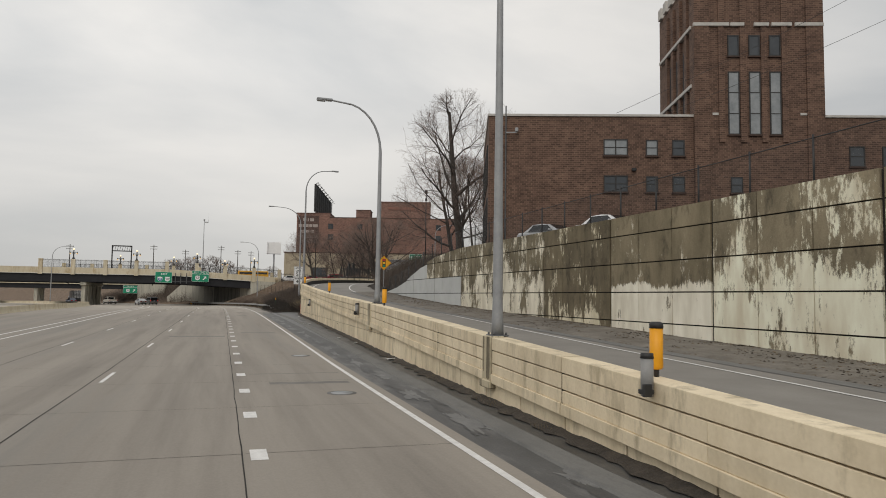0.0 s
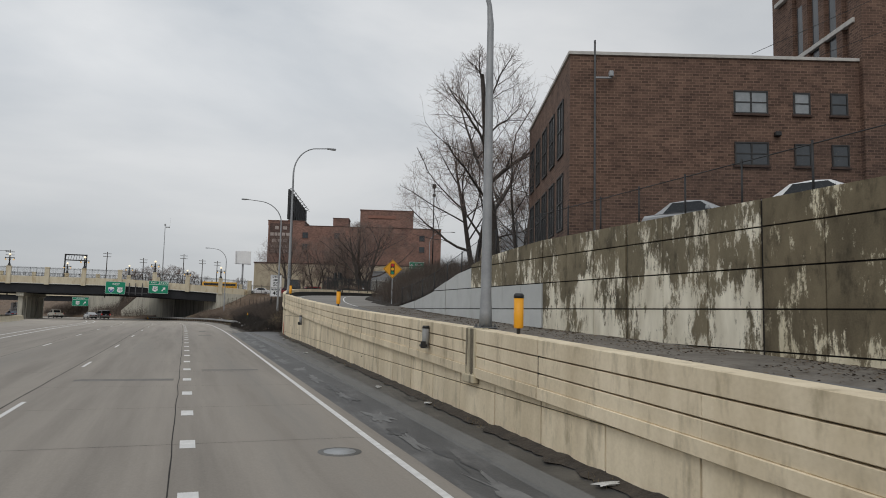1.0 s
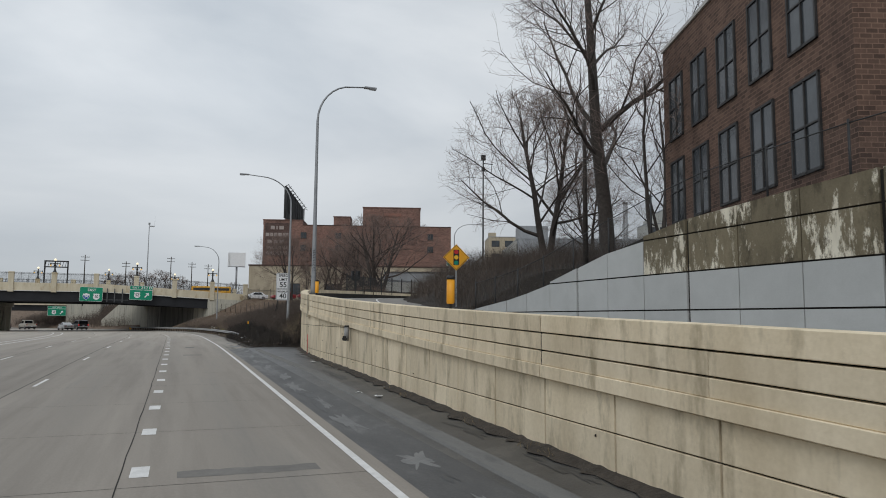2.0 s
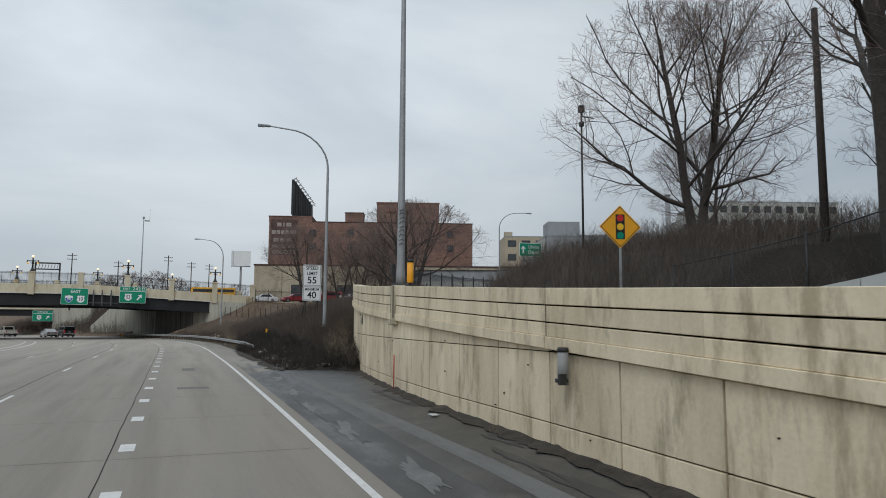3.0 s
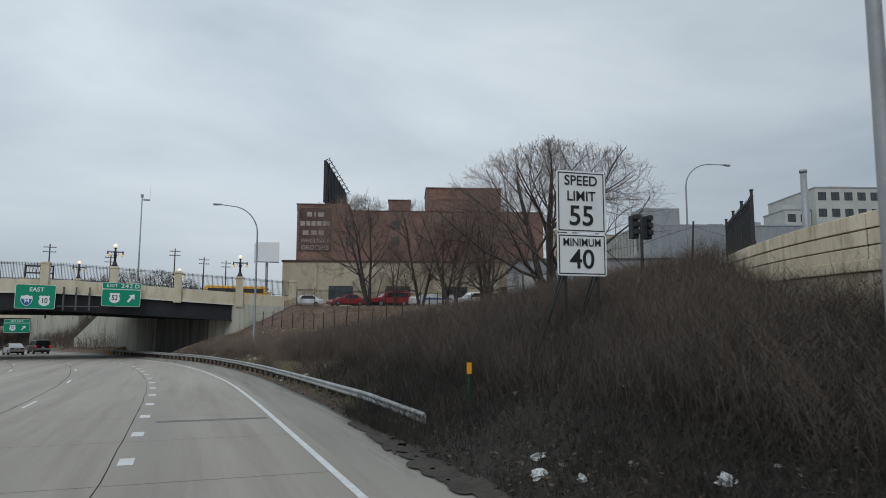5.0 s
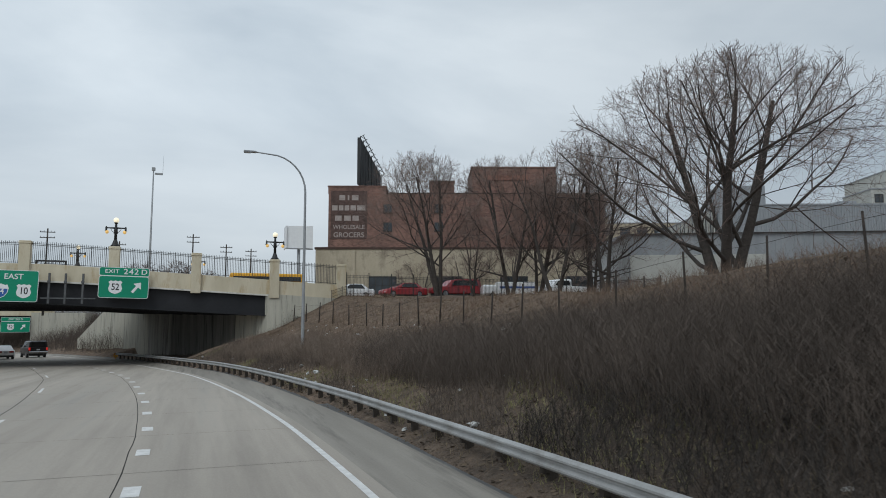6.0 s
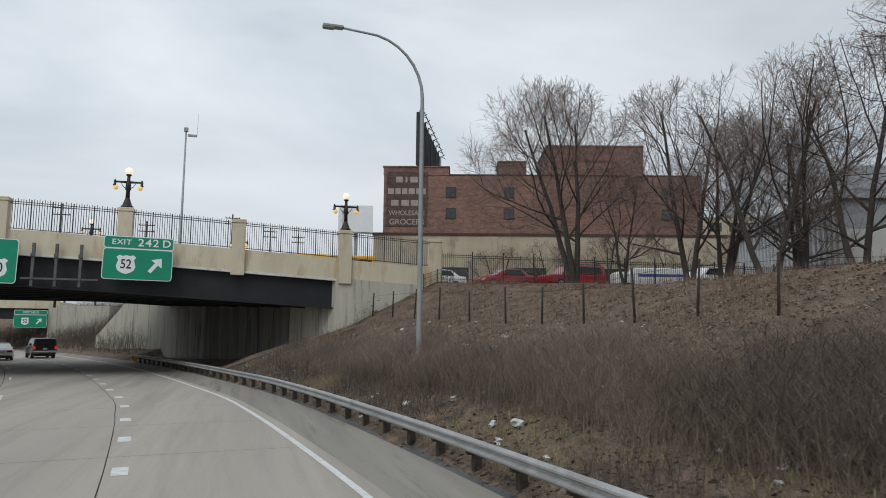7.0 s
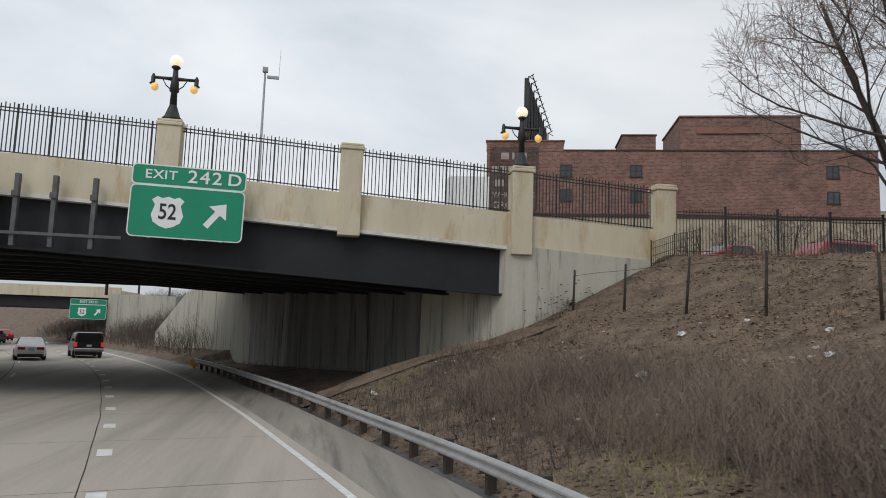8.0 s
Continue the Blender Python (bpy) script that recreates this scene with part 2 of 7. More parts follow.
M_BLACK = surf("black_iron", (0.012, 0.012, 0.013), (0.03, 0.03, 0.03), 0.55, 4)
M_GIRDER = surf("black_girder_paint", (0.006, 0.0065, 0.009), (0.016, 0.017, 0.021), 0.7, 0.6, 10, 0.1)
M_BRIDGE = surf("bridge_concrete", (0.53, 0.465, 0.335), (0.68, 0.61, 0.465), 0.85, 0.7, 20, 0.25, stain=(0.38, 0.25, 0.10), stain_scale=0.9, stain_amount=0.6, streak=4.0)
M_LEDGE = surf("pale_ledge_concrete", (0.60, 0.58, 0.53), (0.74, 0.72, 0.67), 0.85, 1.0, 20, 0.2, stain=(0.30, 0.27, 0.22), stain_scale=1.5, stain_amount=0.5)
M_ABUT = surf("stained_abutment_concrete", (0.4032, 0.3864, 0.3248), (0.56, 0.532, 0.448), 0.9, 1.2, 20, 0.3, stain=(0.10, 0.097, 0.088), stain_scale=2.0, stain_amount=0.7, streak=14.0)
# vertical streaks are stains; the dark base paints in shade under the bridge
M_UNDERSHADE = surf("shade_toned_streaked_concrete", (0.117, 0.115, 0.107), (0.292, 0.283, 0.254), 0.9, 1.5, 20, 0.3, stain=(0.025, 0.025, 0.025), stain_scale=2.2, stain_amount=0.92, streak=16.0)
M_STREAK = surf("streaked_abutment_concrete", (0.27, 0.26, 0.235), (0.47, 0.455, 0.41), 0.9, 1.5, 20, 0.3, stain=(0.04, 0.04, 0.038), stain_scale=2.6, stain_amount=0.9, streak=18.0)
M_SOIL = surf("winter_soil_and_leaf_litter", (0.06, 0.043, 0.031), (0.27, 0.19, 0.132), 0.95, 1.1, 14, 1.0, bump_scale=0.12, stain=(0.26, 0.20, 0.145), stain_scale=3.2, stain_amount=0.7)
# darker mulch on the first part of the bank, paler leaf litter further on
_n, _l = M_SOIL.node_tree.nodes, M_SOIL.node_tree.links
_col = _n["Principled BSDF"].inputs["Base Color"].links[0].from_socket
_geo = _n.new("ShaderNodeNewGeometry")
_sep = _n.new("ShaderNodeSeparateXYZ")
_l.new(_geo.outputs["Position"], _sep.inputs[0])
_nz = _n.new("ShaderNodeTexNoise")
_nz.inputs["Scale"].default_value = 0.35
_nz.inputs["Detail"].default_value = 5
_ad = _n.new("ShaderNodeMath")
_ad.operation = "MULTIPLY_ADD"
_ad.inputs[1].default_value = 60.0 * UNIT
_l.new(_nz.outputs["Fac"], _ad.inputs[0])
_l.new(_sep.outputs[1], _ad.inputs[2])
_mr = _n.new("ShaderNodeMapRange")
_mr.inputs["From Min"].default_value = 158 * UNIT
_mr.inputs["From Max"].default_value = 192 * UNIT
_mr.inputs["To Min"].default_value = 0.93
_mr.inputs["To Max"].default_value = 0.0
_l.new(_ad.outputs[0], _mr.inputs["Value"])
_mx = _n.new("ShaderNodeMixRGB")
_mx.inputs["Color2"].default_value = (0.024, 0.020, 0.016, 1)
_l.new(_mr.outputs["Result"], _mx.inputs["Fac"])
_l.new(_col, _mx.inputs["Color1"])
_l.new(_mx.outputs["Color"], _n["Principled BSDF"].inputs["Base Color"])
M_BARK = surf("grey_bark", (0.0416, 0.0344, 0.0296), (0.084, 0.0704, 0.0616), 0.9, 5, 40, 0.5)
M_TWIG = surf("bare_twig_bark", (0.1283, 0.0936, 0.0806), (0.2565, 0.1885, 0.1586), 0.9, 0.6, 8, 0.0)
M_BRUSH = surf("dry_brush_stems", (0.056, 0.044, 0.036), (0.15, 0.118, 0.096), 0.95, 0.25, 3, 0.0)
M_GLASS = surf("dark_window_glass", (0.03, 0.035, 0.04), (0.07, 0.08, 0.09), 0.15, 0.4, 2, 0.0)
M_GREEN = surf("green_sign_sheeting", (0.0, 0.235, 0.125), (0.0, 0.275, 0.15), 0.45, 1, 20, 0.0)
M_WHITE = surf("white_sign_sheeting", (0.78, 0.78, 0.78), (0.86, 0.86, 0.86), 0.45, 2, 20, 0.0)
M_YELLOW = surf("yellow_sign_sheeting", (0.80, 0.36, 0.01), (0.88, 0.42, 0.015), 0.45, 2, 20, 0.0)
M_INK = plain("black_sign_ink", (0.012, 0.012, 0.012), 0.5)
M_SIGNBACK = surf("bare_aluminium", (0.38, 0.39, 0.40), (0.5, 0.51, 0.52), 0.5, 3, 30, 0.0, metal=0.5)


# ---- helpers ----
def part(name, bm, material, parent=None, label="", kind=""):
    me = bpy.data.meshes.new(name)
    bm.to_mesh(me)
    bm.free()
    me.materials.append(material)
    ob = new(name, me)
    if parent is not None:
        ob.parent = parent
    return tagged(ob, label=label, kind=kind)


def raw(name, verts, faces, material, parent=None, label="", kind="", smooth=False):
    me = bpy.data.meshes.new(name)
    me.from_pydata([tuple(v) for v in verts], [], [tuple(f) for f in faces])
    me.materials.append(material)
    if smooth:
        me.polygons.foreach_set("use_smooth", [True] * len(me.polygons))
    me.update()
    ob = new(name, me)
    if parent is not None:
        ob.parent = parent
    return tagged(ob, label=label, kind=kind)


def thing(name, m, label, category, group="", kind=""):
    ob = new(name)
    ob.empty_display_size = 0.3
    ob.matrix_basis = m
    return tagged(ob, label, category, group, kind)


def box(bm, x0, x1, y0, y1, z0, z1, bevel=0.0, m=None):
    r = bmesh.ops.create_cube(bm, size=1.0)
    vs = r["verts"]
    bmesh.ops.scale(bm, vec=(x1 - x0, y1 - y0, z1 - z0), verts=vs)
    bmesh.ops.translate(bm, vec=((x0 + x1) / 2, (y0 + y1) / 2, (z0 + z1) / 2), verts=vs)
    if bevel:
        es = list({e for v in vs for e in v.link_edges})
        r2 = bmesh.ops.bevel(bm, geom=es, offset=bevel, segments=1, affect="EDGES")
        vs = list({v for f in r2["faces"] for v in f.verts} | {v for v in vs if v.is_valid})
    if m is not None:
        bmesh.ops.transform(bm, matrix=m, verts=[v for v in vs if v.is_valid])
    return bm


def boxes(*rows, bevel=0.0):
    bm = bmesh.new()
    for r in rows:
        box(bm, *r, bevel=bevel)
    return bm


def tube_rows(points, radii, sides=8, cap=True):
    """Vertices and faces of a tapered tube along points."""
    pts = [Vector(p) for p in points]
    vs, fs = [], []
    side = None
    for i, p in enumerate(pts):
        d = (pts[min(i + 1, len(pts) - 1)] - pts[max(i - 1, 0)]).normalized()
        if side is None:
            side = d.orthogonal().normalized()
        side = (side - d * side.dot(d)).normalized()
        up = d.cross(side)
        for k in range(sides):
            a = 2 * math.pi * k / sides
            vs.append(p + (side * math.cos(a) + up * math.sin(a)) * radii[i])
    for i in range(len(pts) - 1):
        for k in range(sides):
            k2 = (k + 1) % sides
            fs.append((i * sides + k, i * sides + k2, (i + 1) * sides + k2, (i + 1) * sides + k))
    if cap:
        fs.append(tuple(range(sides))[::-1])
        fs.append(tuple((len(pts) - 1) * sides + k for k in range(sides)))
    return vs, fs


def tube(name, points, radii, material, parent=None, sides=8, label="", kind=""):
    vs, fs = tube_rows(points, radii, sides)
    return raw(name, vs, fs, material, parent, label, kind, smooth=True)


def lerp(x, xs, ys):
    return float(np.interp(x, xs, ys))


def spline(y, knots):
    """Catmull-Rom through (y, v) knots."""
    n = len(knots)
    i = 0
    while i < n - 2 and knots[i + 1][0] < y:
        i += 1
    y0, v0 = knots[i]
    y1, v1 = knots[i + 1]
    yp, vp = knots[max(i - 1, 0)]
    yn, vn = knots[min(i + 2, n - 1)]
    m0 = (v1 - vp) / (y1 - yp)
    m1 = (vn - v0) / (yn - y0)
    h = y1 - y0
    t = min(max((y - y0) / h, 0.0), 1.0)
    return ((2 * t**3 - 3 * t**2 + 1) * v0 + (t**3 - 2 * t**2 + t) * h * m0 + (3 * t**2 - 2 * t**3) * v1 + (t**3 - t**2) * h * m1)


# ---- plan ----
# right edge line of the carriageway: x by y, and the road's height by y
EDGE = [(-120, 5.4), (0, 6.3), (20, 6.45), (43, 6.6), (80, 6.9), (100, 7.0), (115, 7.05), (140, 7.05), (148, 7.0), (155, 6.85), (161, 6.6), (171, 5.83),
        (180, 4.8), (187, 3.85), (192.6, 2.95), (200.3, 1.2), (207.4, -0.5), (214.8, -2.45), (225, -5.3), (237, -9.2), (250, -14.0), (270, -22.5), (300, -38.0),
        (340, -62.0), (390, -98.0), (460, -155.0)]
ROADZ = [(-120, -0.95), (0, -0.88), (20, -0.87), (35, -0.85), (48, -0.77), (83, -0.54), (95, -0.44), (117, -0.34), (130, -0.37), (150, -0.45), (165, -0.5),
         (182, -0.57), (190, -0.64), (210, -0.84), (231, -1.05), (254, -1.28), (300, -1.7), (350, -2.4), (460, -4.0)]


def road_z(y):
    return spline(y, ROADZ)


_edge_table = [(spline(-130 + 0.5 * i, EDGE), (spline(-129 + 0.5 * i, EDGE) - spline(-131 + 0.5 * i, EDGE)) / 2) for i in range(1221)]


def edge_line_at(y):
    """Place and slope of the edge line at station y."""
    f = min(max((y + 130) * 2, 0.0), 1219.0)
    i = int(f)
    f -= i
    a, b = _edge_table[i], _edge_table[i + 1]
    return a[0] + (b[0] - a[0]) * f, a[1] + (b[1] - a[1]) * f


def edge_point(y, u):
    """The place u metres to the right of the edge line, square to the road, at station y."""
    x, dx = edge_line_at(y)
    k = 1 / math.sqrt(1 + dx * dx)
    return x + u * k, y - u * dx * k


def cross_fall(u):
    """The shoulder rises gently towards the wall."""
    return lerp(u, [0, 1.0, 2.2, 4.2], [0.0, 0.04, 0.17, 0.37])


def strip(name, stations, offsets, lift, material, kind="structure", label="", parent=None):
    """A surface along the road between offsets from the edge line."""
    vs, fs = [], []
    for y in stations:
        for u in offsets:
            x, yy = edge_point(y, u)
            vs.append((x, yy, road_z(y) + cross_fall(u) + lift))
    w = len(offsets)
    for i in range(len(stations) - 1):
        for j in range(w - 1):
            a = i * w + j
            fs.append((a, a + 1, a + w + 1, a + w))
    return raw(name, vs, fs, material, parent, label, kind)


# face line of the low wall beside the carriageway: x, y, top
WALL = [(7.0, -40, -0.9), (7.8, -15, -0.2), (8.35, 3, 0.47), (8.65, 10.2, 0.76), (9.1, 23.5, 1.22), (9.65, 39.4, 1.79), (10.05, 50, 2.12), (10.6, 66, 2.58), (11.12, 81, 3.17),
        (11.4, 92.6, 3.75), (12.5, 103.7, 4.3), (14.72, 114.5, 4.95), (17.1, 121.5, 5.27), (20.8, 129.5, 5.55), (26.5, 138, 5.8), (35, 146.5, 5.95), (46, 154, 6.05)]


def wall_at(s, knots=WALL):
    """Place on the wall's face line for a running parameter in knots."""
    i = min(int(s), len(knots) - 2)
    t = s - i
    p0 = Vector(knots[max(i - 1, 0)])
    p1 = Vector(knots[i])
    p2 = Vector(knots[i + 1])
    p3 = Vector(knots[min(i + 2, len(knots) - 1)])
    return 0.5 * ((2 * p1) + (p2 - p0) * t + (2 * p0 - 5 * p1 + 4 * p2 - p3) * t * t + (3 * p1 - p0 - 3 * p2 + p3) * t**3)


_line = [wall_at(i * 0.02) for i in range(int((len(WALL) - 1) / 0.02) + 1)]
_len = [0.0]
for _a, _b in zip(_line, _line[1:]):
    _len.append(_len[-1] + (Vector((_b.x, _b.y)) - Vector((_a.x, _a.y))).length)


def wall_s(s):
    """Place, direction and right-hand normal at arc length s along the wall."""
    x, y, z = (float(np.interp(s, _len, [p[k] for p in _line])) for k in range(3))
    x2, y2 = (float(np.interp(s + 0.3, _len, [p[k] for p in _line])) for k in range(2))
    x1, y1 = (float(np.interp(s - 0.3, _len, [p[k] for p in _line])) for k in range(2))
    d = Vector((x2 - x1, y2 - y1, 0)).normalized()
    return Vector((x, y, z)), d, Vector((d.y, -d.x, 0))


def s_of_y(y):
    return float(np.interp(y, [p.y for p in _line], _len))


# line of the tall retaining wall: x by y, top by y
RW_X = [(-60, 21.2), (20, 21.45), (63, 21.5), (92, 21.9)]
RW_TOP = [(-60, 6.7), (62, 6.72), (70.5, 6.25), (77, 5.05), (84, 3.65), (91, 3.0)]


def rw_x(y):
    return lerp(y, [a for a, b in RW_X], [b for a, b in RW_X])


def rw_top(y):
    return lerp(y, [a for a, b in RW_TOP], [b for a, b in RW_TOP])


def ramp_z(y):
    return lerp(y, [-60, -15, 9, 28, 45, 65, 82, 93, 110, 126, 150], [-1.7, -0.9, 0.0, 0.48, 0.98, 1.6, 2.3, 2.95, 4.05, 4.7, 5.15])


def wall_x_at(y):
    return float(np.interp(y, [p.y for p in _line], [p.x for p in _line]))


def plateau(x, y):
    """Ground behind the tall wall, rising to the brick building."""
    return 6.1 + 0.06 * min(max(x - rw_x(y), 0), 10)


def verge_edge(y):
    """How far the asphalt beside the shoulder reaches before the bank begins."""
    return lerp(y, [100, 103.5, 109.5, 125, 148], [9.0, 5.4, 1.8, 1.8, 2.1])


def terrain(x, y):
    """Height of the open ground."""
    yc = min(max(y, -119), 459)
    ex, dx = edge_line_at(yc)
    u = (x - ex) / math.sqrt(1 + dx * dx)
    rz = road_z(yc)
    bumps = 0.35 * noise.noise(Vector((x * 0.11, y * 0.11, 0))) + 0.14 * noise.noise(Vector((x * 0.5, y * 0.5, 3)))
    if u < -58:
        return rz + min((-58 - u) * 0.4, 7.5 - rz) + bumps
    if u < 1.6 or (y < 112 and u < verge_edge(y) - 0.1):
        return rz - 0.5
    if y < 92:
        if x > rw_x(y) + 1.4:
            return min(plateau(x, y), rw_top(y) - 0.35 + 0.22 * max(x - rw_x(y) - 1.4, 0)) + (bumps if x > rw_x(y) + 5 else 0)
        return rz - 0.75
    # bank beside the road: a gentle foot, then a steeper rise to the upper ground
    foot = lerp(y, [92, 98, 105, 113, 123, 135, 160, 190, 211, 241, 300, 420], [0.0, 0.05, 0.12, 0.22, 0.29, 0.32, 0.25, 0.24, 0.30, 0.2, 0.3, 0.2])
    steep = lerp(y, [92, 110, 130, 150, 190, 211, 241, 300], [0.2, 0.4, 0.42, 0.36, 0.34, 0.52, 0.45, 0.4])
    top = lerp(y, [92, 120, 135, 150, 165, 195, 209, 260, 320], [7.4, 7.4, 6.6, 6.0, 4.7, 5.1, 6.2, 7.0, 6.0])
    v = max(u - 1.9, 0)
    bank = rz + 0.0 + 0.45 * min(v / 4, 1) + min(v, 9) * foot + max(v - 9, 0) * steep
    bank = min(bank, top + 0.01 * max(u - 25, 0))
    bank += bumps * min(1.0, v * 0.3)
    if BY0 - 1 < y < BY1 + 1 and x < 18:
        bank = rz - 0.2 + max(v - 1, 0) * 0.16
    if y < 153:
        wx = wall_x_at(y)
        if x > wx - 0.2:
            hill = lerp(x - wx, [8, 11, 16, 26], [0.0, 0.6, 3.2, 4.6])
            rz2 = ramp_z(y)
            return min(bank, rz2 - 0.35) if x < wx + 9.5 else rz2 - 0.4 + hill + bumps
    return bank


BY0, BY1 = 211.0, 241.0


# ---- ground, road, ramp ----
def span(a, b, n):
    return [a + (b - a) * i / n for i in range(n + 1)]


def ground():
    xs = [-3000, -1500, -700, -400, -250] + span(-180, -70, 22) + span(-66, 70, 136) + span(74, 200, 32) + [260, 400, 700, 1500, 3000]
    ys = [-3000, -1200, -500, -200] + span(-120, -42, 13) + span(-40, 240, 224) + span(244, 440, 40) + [470, 560, 800, 1500, 3000]
    vs = [(x, y, terrain(x, y)) for y in ys for x in xs]
    w = len(xs)
    fs = [(j * w + i, j * w + i + 1, (j + 1) * w + i + 1, (j + 1) * w + i) for j in range(len(ys) - 1) for i in range(w - 1)]
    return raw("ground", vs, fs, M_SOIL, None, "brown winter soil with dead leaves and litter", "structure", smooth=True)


ground()
LANES = [-58.0, -53.5, -49.0, -44.5, -40.0, -35.5, -31.0, -26.5, -22.0, -17.6, -13.5, -9.0, -4.3, 0.0, 0.4]
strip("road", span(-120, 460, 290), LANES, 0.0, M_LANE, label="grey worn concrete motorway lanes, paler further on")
strip("shoulder", span(-120, 109, 115), [0.4, 0.8, 1.2, 1.8], -0.01, M_SHOULDER, label="dark patched asphalt shoulder beside the lanes")
strip("shoulder_far", span(109, 460, 175), [0.4, 1.0, 1.6, 2.1], -0.01, M_SHOULDER2, label="grey asphalt shoulder with dark tyre streaks")


def verge():
    """Wet asphalt between the shoulder and the wall, ending slantwise where the bank begins."""
    vs, fs = [], []
    ys = span(-120, 109.4, 230)
    for y in ys:
        x1 = wall_x_at(max(y, -39)) + 0.3
        u1 = min(x1 - edge_line_at(y)[0], verge_edge(y) + 0.25 * noise.noise(Vector((y * 1.3, 2, 0))))
        u1 = max(u1, 1.75)
        for k in range(5):
            u = 1.7 + (u1 - 1.7) * k / 4
            x, yy = edge_point(y, u)
            vs.append((x, yy, road_z(y) + cross_fall(u) - 0.012))
    fs = [(5 * i + k, 5 * i + k + 1, 5 * i + k + 6, 5 * i + k + 5) for i in range(len(ys) - 1) for k in range(4)]
    raw("verge", vs, fs, M_WET, None, "dark wet asphalt strip at the foot of the wall", "structure")


verge()


def gutter():
    """Pale raised concrete strip that swings away from the edge line ahead."""
    vs, fs = [], []
    ys = span(-120, 105, 225)
    for y in ys:
        c = lerp(y, [-120, 16, 38, 82, 100], [1.45, 1.45, 1.9, 2.58, 2.3])
        w = lerp(y, [-120, 38, 84, 100], [0.25, 0.28, 0.2, 0.2]) + 0.03 * noise.noise(Vector((y * 0.5, 3, 0)))
        for du, dz in ((-w, -0.02), (-w + 0.05, 0.035), (w - 0.04, 0.045), (w, -0.03)):
            u = c + du + 0.02 * noise.noise(Vector((y * 0.7, 8, du)))
            x, yy = edge_point(y, u)
            vs.append((x, yy, road_z(y) + cross_fall(u) + dz))
    fs = [(4 * i + k, 4 * i + k + 1, 4 * i + k + 5, 4 * i + k + 4) for i in range(len(ys) - 1) for k in range(3)]
    raw("gutter", vs, fs, M_GUTTER, None, "pale concrete gutter strip along the shoulder", "structure")


gutter()


def blotch(y, u, ly, lu, material, label, seed, lift=-0.004):
    """Thin ragged patch on the shoulder."""
    n = 40
    vs = []
    for i in range(n):
        a = 2 * math.pi * i / n
        k = 0.7 + 0.75 * noise.noise(Vector((math.cos(a) * 2.6, math.sin(a) * 2.6, seed * 3.1)))
        uu, y2 = u + lu * k * max(-0.8, min(0.8, math.cos(a) * 1.2)), y + ly * k * max(-0.85, min(0.85, math.sin(a) * 1.2))
        x, yy = edge_point(y2, uu)
        vs.append((x, yy, road_z(y2) + cross_fall(uu) + lift + 0.0003 * (seed % 40)))
    raw("patch", vs, [tuple(range(n))], material, None, label, "structure")


rp = random.Random(77)
for i in range(64):
    y = -10 + 110 * i / 64 + rp.uniform(-0.8, 0.8)
    if i % 3 == 0:
        blotch(y, rp.uniform(0.9, 1.2), rp.uniform(0.8, 2.4), rp.uniform(0.2, 0.4), M_PATCH, "pale worn patch in the shoulder", i)
    else:
        blotch(y, rp.choice((0.85, 1.0, 1.15, 2.9, 3.2, 3.8)), rp.uniform(0.5, 2.2), rp.uniform(0.15, 0.35), M_TAR, "dark tarred patch in the shoulder", i)
for i, (y, u, ly, lu) in enumerate(((113.5, 1.3, 2.2, 0.5), (108.5, 1.4, 1.8, 0.45), (104.5, 1.5, 1.4, 0.35), (121, 1.3, 1.8, 0.3))):
    blotch(y, u, ly, lu, M_PATCH, "pale wet patch in the shoulder", 90 + i)
strip("gutter_edge", span(109, 460, 175), [2.1, 2.5], -0.03, M_SHOULDER, label="broken asphalt edge of the shoulder")


# soil washed from the bank over the edge of the shoulder
for i in range(46):
    y = 108.8 + 0.6 * i + rp.uniform(-0.4, 0.4)
    blotch(y, verge_edge(y) + 0.15 + rp.uniform(-0.15, 0.2), rp.uniform(0.6, 1.4), rp.uniform(0.2, 0.45), M_MUD, "dark soil washed over the shoulder", 200 + i, 0.022)


def ramp():
    vs, fs = [], []
    ys = span(-60, 90, 75)
    for y in ys:
        x0, x1 = wall_x_at(y) + 0.3, rw_x(y) + 0.1
        for k in range(5):
            vs.append((x0 + (x1 - x0) * k / 4, y, ramp_z(y)))
    s0, s1 = s_of_y(90), _len[-1] - 1
    for s in span(s0, s1, 30)[1:]:
        p, d, nrm = wall_s(s)
        wdt = 13.0 - 4.0 * min((s - s0) / 25, 1)
        for k in range(5):
            q = p + nrm * (0.3 + wdt * k / 4)
            vs.append((q.x, q.y, p.z - 0.9))
    for i in range(len(vs) // 5 - 1):
        for k in range(4):
            a = i * 5 + k
            fs.append((a, a + 1, a + 6, a + 5))
    raw("ramp_road", vs, fs, M_RAMP, None, "grey asphalt slip road climbing behind the low wall", "structure")
    for a, b in ((1.1, 1.25), (6.3, 6.45)):
        vs, fs = [], []
        for s in span(s_of_y(-40), s1, 90):
            p, d, nrm = wall_s(s)
            rz = ramp_z(p.y) if p.y < 90 else p.z - 0.9
            for o in (a, b):
                q = p + nrm * (o + 0.3)
                vs.append((q.x, q.y, rz + 0.008))
        fs = [(2 * i, 2 * i + 1, 2 * i + 3, 2 * i + 2) for i in range(len(vs) // 2 - 1)]
        raw("ramp_line", vs, fs, M_PAINT, None, "white painted edge line on the slip road", "structure")


ramp()


